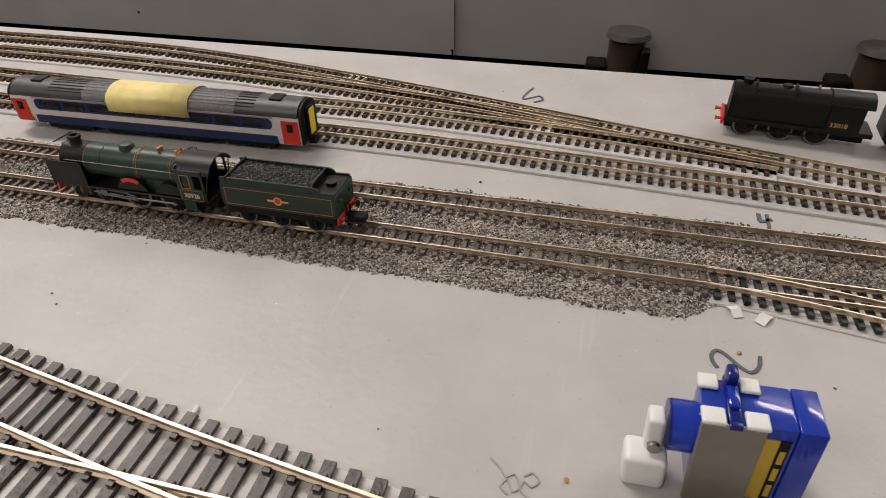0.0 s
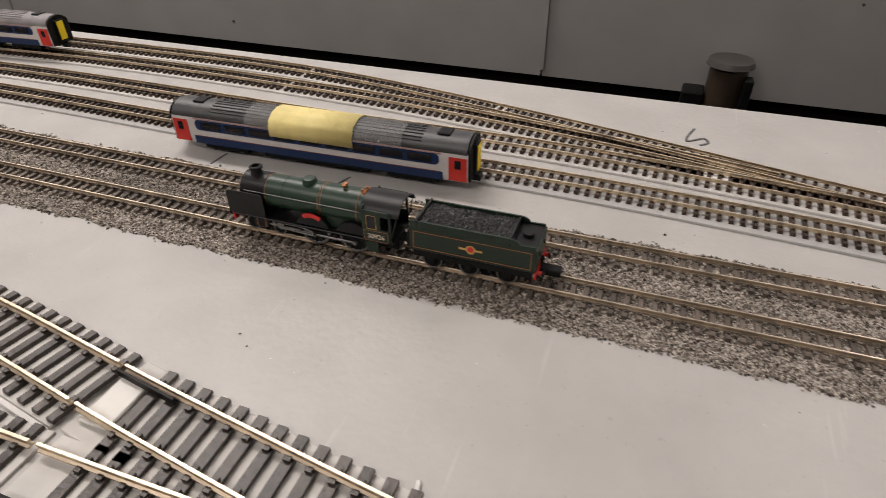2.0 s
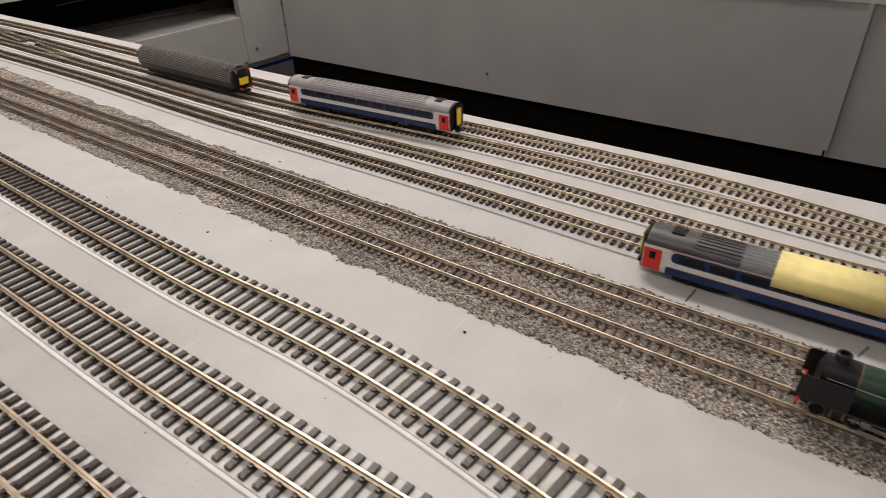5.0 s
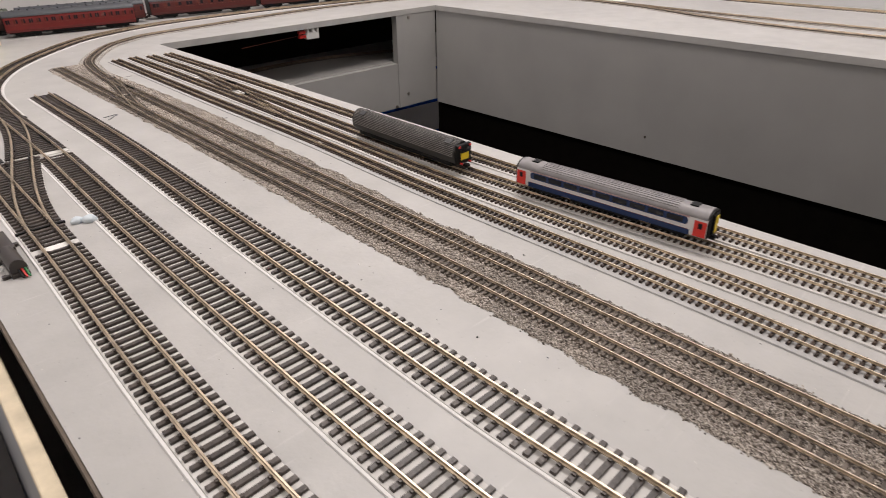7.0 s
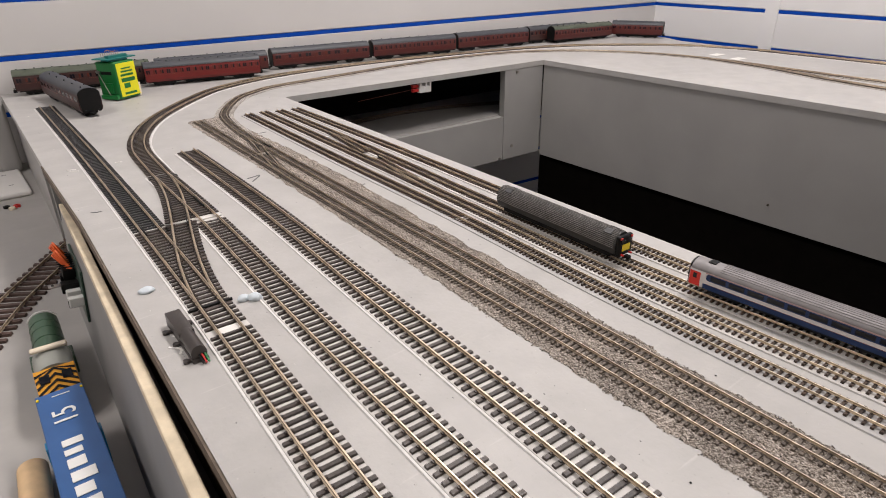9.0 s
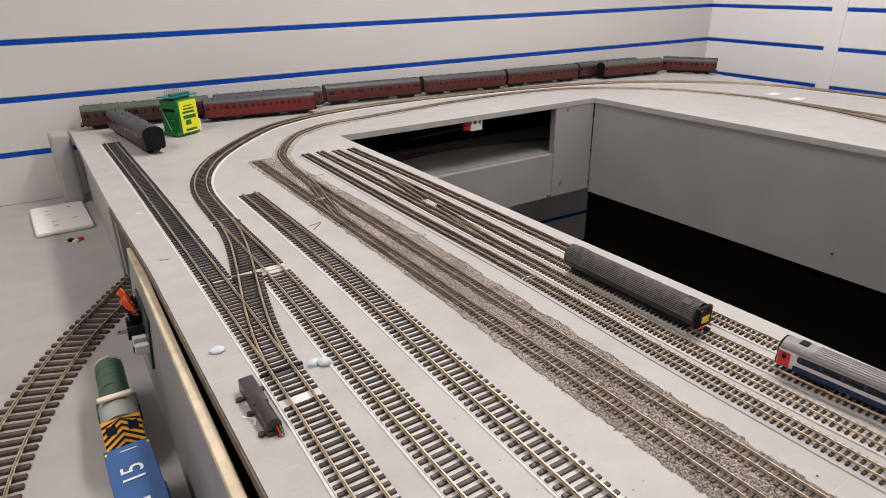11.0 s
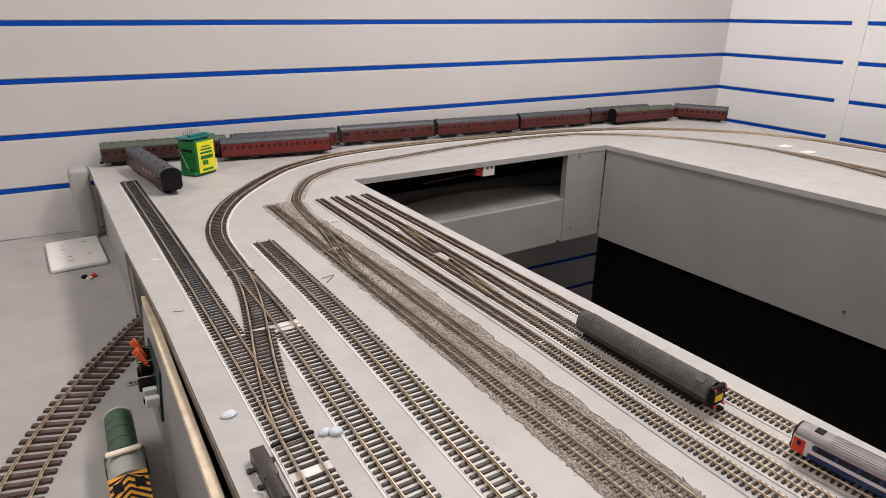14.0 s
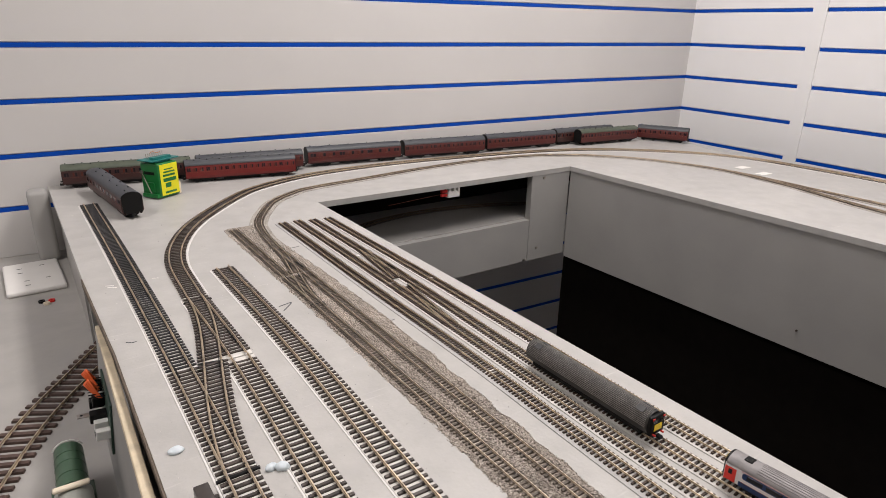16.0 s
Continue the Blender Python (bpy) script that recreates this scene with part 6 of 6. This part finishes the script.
# ---- circuit board on the plank ----
def relay_board():
    t = thing("servo_controller", "green circuit board with black plugs and orange wires on the plank", "circuit board", pose(-0.4342, -0.44, -0.075, 0, 5.0, -0.85))
    board = part("circuit_board", R(-0.0028, -0.0006, -0.034, 0.050, -0.024, 0.034, 0.0004, seg=1), M_PCB, t, "green circuit board")
    for y, z, dx, dy, dz in ((0.040, 0.020, 0.012, 0.010, 0.010), (0.030, 0.004, 0.014, 0.010, 0.008), (0.014, 0.016, 0.012, 0.012, 0.010), (-0.002, 0.006, 0.016, 0.012, 0.010), (0.006, -0.016, 0.012, 0.010, 0.010)):
        part("plug", R(-0.0028 - dx, -0.0028, y - dy / 2, y + dy / 2, z - dz / 2, z + dz / 2, 0.0008), M_BLACK, board, "black plug")
    for k in range(8):
        part("header_pin", C((-0.018, 0.045 - k * 0.006, 0.026), (-0.0028, 0.045 - k * 0.006, 0.026), 0.0007, 6), M_BLACK, board)
    for y in (-0.012, -0.030):
        part("white_plug", R(-0.016, -0.0028, y - 0.004, y + 0.004, -0.004, 0.006, 0.0008), M_NYLON, board, "white plug")
    part("metal_tab", R(-0.030, -0.014, -0.004, 0.004, 0.008, 0.0092, 0.0003, seg=1), M_ALU, board, "shiny metal tab")
    part("tab_hole", C((-0.026, 0, 0.0080), (-0.026, 0, 0.0096), 0.0014, 12), M_BLACK, board)
    for j, (y0, y1) in enumerate(((0.046, 0.030), (0.022, 0.006))):
        for k in range(4):
            bm = bmesh.new()
            pts = []
            for i in range(11):
                u = i / 10
                pts.append(Vector((-0.006 - 0.011 * math.sin(math.pi * u) - 0.0012 * k, y0 + (y1 - y0) * u + 0.001 * k, 0.022 + 0.020 * math.sin(math.pi * u) * (1 - 0.1 * k))))
            rings = []
            for i, p in enumerate(pts):
                d = (pts[min(i + 1, 10)] - pts[max(i - 1, 0)]).normalized()
                e1 = d.cross(Vector((1, 0, 0))).normalized()
                e2 = d.cross(e1)
                rings.append([bm.verts.new(p + 0.0009 * (e1 * math.cos(a * math.pi / 3) + e2 * math.sin(a * math.pi / 3))) for a in range(6)])
            for ra, rb in zip(rings, rings[1:]):
                for a in range(6):
                    bm.faces.new((ra[a], ra[(a + 1) % 6], rb[(a + 1) % 6], rb[a]))
            part("wire", bm, M_WIRE, board, "orange wire loop", 60)


relay_board()


# ---- point motor and putty on the board ----
def point_motor():
    t = thing("point_motor", "dark brown plastic point motor beside the turnout", "point motor", pose(-0.3975, -0.7345, 0.0, 0, 0, 0.5) @ Matrix.Diagonal((0.74, 0.82, 0.85, 1)))
    body = part("housing", R(-0.0072, 0.0072, -0.006, 0.036, 0.0, 0.0125, 0.0010), M_MOTOR, t, "brown plastic housing", 40)
    bm = bmesh.new()
    rod(bm, (0, -0.036, 0.0070), (0, -0.002, 0.0070), 0.0070, 24)
    part("coil_cover", bm, M_MOTOR, t, "half-round coil cover", 40)
    part("base_plate", R(-0.0072, 0.0072, -0.038, 0.036, 0.0, 0.0035, 0.0006), M_MOTOR, t)
    for x, y in ((-0.0125, 0.022), (-0.0105, -0.002), (-0.011, -0.032), (0.011, 0.026)):
        bm = bmesh.new()
        rbox(bm, min(x, 0), max(x, 0), y - 0.0022, y + 0.0022, 0.0, 0.0022, 0.0005)
        rod(bm, (x, y, 0), (x, y, 0.0024), 0.0028, 14)
        part("mounting_lug", bm, M_MOTOR, t, "", 40)
    for x, m_ in ((0.002, M_RED), (0.0045, mat("green_wire", (0.01, 0.2, 0.05), 0.4)), (-0.0006, M_BLACK)):
        part("wire", C((x, -0.036, 0.006), (x + 0.001, -0.043, 0.0015), 0.0009, 8), m_, t, "short coloured wire")


point_motor()


def putty(x, y, rx, ry, h, label, material, ang=0.0):
    bm = bmesh.new()
    bmesh.ops.create_icosphere(bm, subdivisions=3, radius=1.0)
    for v in bm.verts:
        n = 1 + 0.22 * noise.noise(v.co * 1.6 + Vector((x * 90, y * 90, 0)))
        v.co = Vector((v.co.x * rx * n, v.co.y * ry * n, max(0.0, v.co.z * h * n + h * 0.35)))
    bmesh.ops.transform(bm, matrix=pose(x, y, 0.0, 0, 0, ang), verts=bm.verts[:])
    return tagged(part("putty_blob", bm, material, None, "", 80), label, "putty", "putty blobs")


putty(-0.402, -0.643, 0.0062, 0.0045, 0.003, "flat pale blue putty blob on the board", M_TACK)
putty(-0.346, -0.704, 0.005, 0.0035, 0.0035, "pale blue putty lump beside the turnout", M_TACK, 20)
putty(-0.338, -0.708, 0.0045, 0.0055, 0.004, "pale blue putty lump beside the turnout", M_TACK, 60)


# ---- handwriting and scraps on the board ----
def ribbon(name, label, pts, width, material=M_PEN, z=0.0004, group="pen marks"):
    poly = spline(pts, 0.0015)
    bm = bmesh.new()
    sweep(bm, poly, [(-width / 2, 0.00005), (width / 2, 0.00005), (width / 2, z), (-width / 2, z)])
    return tagged(part(name, bm, material), label, "pen mark", group)


ribbon("pen_mark", "grey marker numeral two written on the board", [(-0.2350, -1.5627), (-0.2330, -1.5616), (-0.2298, -1.5614), (-0.2277, -1.5631), (-0.2289, -1.5654), (-0.2327, -1.5685), (-0.2349, -1.5716), (-0.2324, -1.5742), (-0.2275, -1.5753)], 0.0011)
ribbon("pen_mark", "faint grey marker numeral five written on the board", [(-0.036, -1.484), (-0.046, -1.481), (-0.053, -1.4805), (-0.050, -1.485), (-0.047, -1.489), (-0.052, -1.491), (-0.056, -1.487)], 0.0012)
ribbon("pen_mark", "grey marker numeral four written on the board", [(-0.146, -1.587), (-0.152, -1.587), (-0.150, -1.590), (-0.1495, -1.5915)], 0.0016)
ribbon("pen_mark", "grey marker dash written on the board", [(-0.146, -1.590), (-0.156, -1.5895)], 0.0013)
ribbon("pen_mark", "grey marker numeral seven written on the board", [(-0.236, -0.424), (-0.228, -0.422), (-0.219, -0.4205), (-0.228, -0.431), (-0.235, -0.438)], 0.0014)
ribbon("pen_mark", "grey marker numeral six written on the board", [(-0.134, -0.529), (-0.143, -0.533), (-0.152, -0.543), (-0.151, -0.550), (-0.144, -0.547), (-0.141, -0.541), (-0.147, -0.541)], 0.0013)
ribbon("pen_mark", "grey marker squiggle on the board", [(-0.2800, -1.5040), (-0.2825, -1.5070), (-0.2845, -1.5085), (-0.2830, -1.5105), (-0.2862, -1.5120), (-0.2880, -1.5105), (-0.2850, -1.5090), (-0.2872, -1.5075), (-0.2890, -1.5095)], 0.0005, M_PENF)
ribbon("pen_mark", "grey pencil scrawl on the board", [(-0.2832, -1.5128), (-0.2818, -1.5148), (-0.2838, -1.5165), (-0.2858, -1.5148), (-0.2845, -1.5130), (-0.2870, -1.5122), (-0.2890, -1.5150)], 0.0005, M_PENF)
ribbon("pen_mark", "short grey marker stroke on the board", [(-0.142, -0.2285), (-0.131, -0.227)], 0.0014)
for pts in ([(-0.404, -0.245), (-0.394, -0.249)], [(-0.402, -0.252), (-0.392, -0.258)], [(-0.348, -0.249), (-0.340, -0.251)], [(-0.404, -0.722), (-0.399, -0.728)], [(-0.410, -0.735), (-0.404, -0.742), (-0.406, -0.748)]):
    ribbon("chalk_mark", "white scratch mark on the grey board", pts, 0.0016, M_WHITE, group="white scratches")
ribbon("pen_mark", "dark scuff mark on the board", [(-0.406, -0.425), (-0.400, -0.4285), (-0.396, -0.428)], 0.0012)
for pts in ([(-0.1530, -1.3300), (-0.1440, -1.3330)], [(-0.1540, -1.2620), (-0.1420, -1.2630)]):
    ribbon("pen_mark", "thin grey pencil line ruled across the board", pts, 0.0007, M_PEN)
st_ = thing("plastic_stick", "short white plastic stick on the board", "stick", pose(-0.2862, -1.4230, 0.0007, 0, 0, 0))
part("stick", C((-0.0032, -0.0005, 0), (0.0032, 0.0005, 0), 0.0007, 8), M_NYLON, st_)
crumb = random.Random(3)
for x, y, m_, l_ in ((-0.2820, -1.5230, M_CRUMB, "small orange-brown crumb"), (-0.2275, -1.5695, M_CRUMB, "small orange-brown crumb"), (-0.2760, -1.3590, M_WHITE, "tiny white scrap"), (-0.146, -1.475, M_BLACK, "tiny dark fleck"), (-0.33, -0.60, M_WHITE, "tiny white scrap"), (-0.409, 0.137, M_WHITE, "tiny white scrap"), (-0.236, -1.02, M_BLACK, "tiny dark fleck"), (-0.228, -1.19, M_BLACK, "tiny dark fleck"), (-0.147, -0.98, M_BLACK, "tiny dark fleck")):
    bm = bmesh.new()
    bmesh.ops.create_icosphere(bm, subdivisions=1, radius=0.0008)
    for v in bm.verts:
        v.co = Vector((v.co.x * crumb.uniform(0.6, 1.4), v.co.y * crumb.uniform(0.6, 1.2), max(0, v.co.z * 0.5 + 0.0004)))
        v.co += Vector((x, y, 0))
    tagged(part("crumb", bm, m_), l_ + " on the board", "crumb", "scraps on the board")
vs, fs = [], []
for _ in range(700):
    x, y = crumb.uniform(-0.42, -0.003), crumb.uniform(-1.7, 0.2)
    r = crumb.uniform(0.0002, 0.0006)
    o = len(vs)
    for k in range(4):
        a = k * 1.57 + crumb.random()
        vs.append((x + r * math.cos(a), y + r * math.sin(a), 0.00015))
    vs.append((x, y, r))
    fs += [(o, o + 1, o + 4), (o + 1, o + 2, o + 4), (o + 2, o + 3, o + 4), (o + 3, o, o + 4)]
for nm, m_, sel in (("dark_dust", M_PEN, 0), ("pale_dust", M_WHITE, 1)):
    d = bpy.data.meshes.new(nm)
    d.from_pydata(vs, [], [f for i, f in enumerate(fs) if (i // 4) % 2 == sel])
    d.materials.append(m_)
    tagged(new(nm, d), "fine specks of dust on the board", "dust", "", "stuff")
for x, y in ((1.090, -0.240), (1.066, -0.311)):
    tagged(part("paper_slip", R(x - 0.02, x + 0.02, y - 0.012, y + 0.012, 0.0002, 0.0016, 0.0003, seg=1), M_WHITE), "small white paper slip on the board", "paper", "paper slips")
for x, y, ang in ((-0.2085, -1.5705, 20), (-0.2105, -1.5790, -35)):
    bm = bmesh.new()
    extrude_y(bm, [(-0.0030, 0.0002), (0.0, 0.0014), (0.0030, 0.0003), (0.0026, 0.0000), (0.0, 0.0011), (-0.0026, 0.0000)], -0.0016, 0.0018)
    ob = part("foam_scrap", bm, M_FOAMW)
    ob.matrix_world = pose(x, y, 0.0002, 0, 0, ang)
    tagged(ob, "torn white foam scrap beside the black turnout", "scrap", "scraps on the board")

# posts against the far side panel
for y in (-1.563, -1.930):
    t = thing("tube_leg", "brown tubular leg with grey cap and black clamp", "leg", pose(W - 0.040, y, FL), "tubular legs")
    zt = 0.778
    part("tube", C((0, 0, 0), (0, 0, zt - 0.012), 0.029, 32), M_BROWNP, t, "brown tube", 40)
    part("cap", C((0, 0, zt - 0.008), (0, 0, zt), 0.036, 32, 0.033), M_GREYT, t, "flat grey cap", 40)
    part("clamp", R(-0.02, 0.02, 0.028, 0.062, 0.0, zt - 0.05, 0.004), M_BLACK, t, "black clamp block")
    part("side_clip", R(-0.034, -0.01, -0.036, -0.022, 0.0, zt - 0.02, 0.003), M_BLACK, t, "black side clip")


# ---- servo in the foreground ----
def servo():
    """A small blue servo in a folded aluminium bracket; local x runs to the picture's right, y away from the aisle."""
    t = thing("servo_motor", "blue hobby servo with white arm in an aluminium bracket", "servo", pose(-0.2796, -1.5566, 0.0002, 0, 0, -90) @ pose(0, 0, 0, 0, -3.0, 0))
    mm = 0.001
    top = 28.2 * mm
    br = part("bracket", R(-7.0 * mm, 6.0 * mm, -0.8 * mm, 0.4 * mm, 0.4 * mm, top, 0.3 * mm, seg=1), M_ALU, t, "folded aluminium bracket")
    for x0, x1 in ((-7.0, -2.0), (1.8, 6.6)):
        part("tab", R(x0 * mm, x1 * mm, -0.8 * mm, 3.8 * mm, top - 0.3 * mm, top + 0.9 * mm, 0.5 * mm, seg=3), M_NYLON, br, "pale rounded tab", 40)
        part("tab", R(x0 * mm, (x1 - 0.6) * mm, 9.2 * mm, 13.4 * mm, top - 0.3 * mm, top + 0.9 * mm, 0.5 * mm, seg=3), M_NYLON, br, "pale rounded tab", 40)
    part("foot", R(-7.0 * mm, 6 * mm, -9 * mm, 0.4 * mm, 0.4 * mm, 1.4 * mm, 0.3 * mm), M_ALU, br)
    part("body", R(-6.4 * mm, 12.4 * mm, 0.8 * mm, 13.0 * mm, 2.4 * mm, top - 0.4 * mm, 0.5 * mm), M_SERVO, t, "glossy translucent blue servo case", 40)
    part("end_cap", R(12.5 * mm, 18.0 * mm, 0.6 * mm, 13.2 * mm, 2.2 * mm, top - 0.3 * mm, 0.5 * mm), M_SERVO, t, "translucent blue end cap", 40)
    part("inner_motor", C((1.0 * mm, 7 * mm, 8 * mm), (11.5 * mm, 7 * mm, 8 * mm), 4.6 * mm, 20), M_STEEL, t, "dark motor seen through the case", 40)
    part("inner_board", R(13.6 * mm, 14.6 * mm, 2.5 * mm, 11.5 * mm, 4 * mm, 25 * mm, 0.2 * mm, seg=1), M_SERVOD, t)
    part("flange", R(-1.5 * mm, 1.2 * mm, 0.45 * mm, 13.6 * mm, 1.6 * mm, top + 0.6 * mm, 0.3 * mm), M_SERVOD, t, "dark blue mounting flange", 40)
    part("flange_lip", R(-1.5 * mm, 1.2 * mm, -0.85 * mm, 0.6 * mm, top - 0.9 * mm, top + 0.5 * mm, 0.2 * mm), M_SERVOD, t, "", 40)
    part("flange_tip", R(-1.4 * mm, 1.1 * mm, 3.6 * mm, 9.6 * mm, top + 0.3 * mm, top + 2.0 * mm, 0.6 * mm), M_SERVO, t, "", 40)
    part("flange_tip", R(-1.4 * mm, 1.1 * mm, 9.8 * mm, 13.8 * mm, top + 0.3 * mm, top + 4.4 * mm, 0.7 * mm), M_SERVOD, t, "", 40)
    part("gear_housing", C((-11.6 * mm, 6.9 * mm, top - 10.8 * mm), (-6.4 * mm, 6.9 * mm, top - 10.8 * mm), 6.0 * mm, 28), M_SERVO, t, "round blue gear housing", 40)
    part("gear_ring", C((-12.2 * mm, 6.9 * mm, top - 10.8 * mm), (-11.4 * mm, 6.9 * mm, top - 10.8 * mm), 5.8 * mm, 28), M_SERVOD, t, "", 40)
    arm = part("servo_arm", R(-16.6 * mm, -12.6 * mm, 3.8 * mm, 9.4 * mm, top - 27 * mm, top - 7.4 * mm, 1.0 * mm, seg=3), M_NYLON, t, "white nylon servo arm", 40)
    part("screw", C((-14.6 * mm, 2.6 * mm, top - 15.6 * mm), (-14.6 * mm, 4.0 * mm, top - 15.6 * mm), 1.5 * mm, 16), M_ALU, arm, "steel cross-head screw", 40)
    part("arm_base", R(-21 * mm, -11 * mm, 0 * mm, 8 * mm, 0.6 * mm, top - 17.5 * mm, 1.5 * mm, seg=3), M_NYLON, t, "white linkage block", 40)
    part("label", R(6.3 * mm, 9.4 * mm, 0.5 * mm, 0.85 * mm, 3.4 * mm, top - 3.6 * mm, 0.1 * mm, seg=1), M_BRASSL, t, "gold printed label")
    part("label_dark", R(9.4 * mm, 11.6 * mm, 0.5 * mm, 0.84 * mm, 3.4 * mm, top - 3.6 * mm, 0.1 * mm, seg=1), M_BLACK, t, "dark printed band")
    for k in range(3):
        part("label_mark", R(9.9 * mm, 11.1 * mm, 0.35 * mm, 0.52 * mm, (5 + 6 * k) * mm, (9.4 + 6 * k) * mm, 0.05 * mm, seg=1), M_BRASSL, t, "gold printed bar")


servo()

# small fittings under the slot's lip and screws in the panels
rs = thing("slot_sensor", "small red and grey sensor under the board lip", "sensor", pose(0.335, 0.006, -0.0125))
part("sensor_body", R(-0.018, 0.014, -0.003, 0.010, -0.022, -0.008, 0.001), M_PLATE, rs, "pale grey sensor body")
for x in (-0.014, 0.0, 0.011):
    part("sensor_clip", R(x - 0.0025, x + 0.0025, -0.004, 0.008, -0.010, 0.0, 0.0006), M_PLATE, rs, "pale grey clip")
part("sensor_lead", C((-0.17, 0.004, -0.020), (-0.034, 0.004, -0.013), 0.0004, 8), M_DULLINE, rs, "thin red lead")
for z in (-0.019, -0.010):
    part("sensor_tip", R(-0.034, -0.018, 0.0, 0.008, z, z + 0.0065, 0.001), M_RED, rs, "red plug")
for x, y, z, dx in ((W - 0.0005, -0.62, -0.205, 1), (W - 0.0005, -1.72, -0.09, 1)):
    tagged(part("screw_head", C((x, y, z), (x + 0.003, y, z), 0.0020, 12), M_BROWNP), "small dark screw head in the grey panel", "screw", "panel screws")
for x, z in ((0.61, -0.02), (0.60, -0.205), (0.56, -0.232)):
    tagged(part("screw_head", C((x, -0.0015, z), (x, 0.002, z), 0.0035, 12), M_ALU), "pale screw head in the end panel", "screw", "panel screws")

# ceiling lamp housings that carry the light
for x, y in ((0.45, -0.45), (1.15, -2.75), (-1.35, -0.6)):
    t = thing("ceiling_light", "long white ceiling light fitting", "ceiling light", pose(x, y, CEIL), "ceiling lights")
    part("housing", R(-0.15, 0.15, -0.63, 0.63, -0.05, 0.0, 0.01), M_CEIL, t, "white housing")

sk = thing("wall_sticker", "small blue and white sticker on the slatwall", "sticker", pose(-0.46, wall_y(-0.46), 0.372, 0, 0, -4.3))
part("sheet", R(-0.03, 0.028, -0.0016, -0.0004, 0.0, 0.06, 0.0003, seg=1), M_WHITE, sk)
part("blue_field", B(-0.026, 0.024, -0.0021, -0.0017, 0.004, 0.022), M_CONTL, sk, "blue printed field")
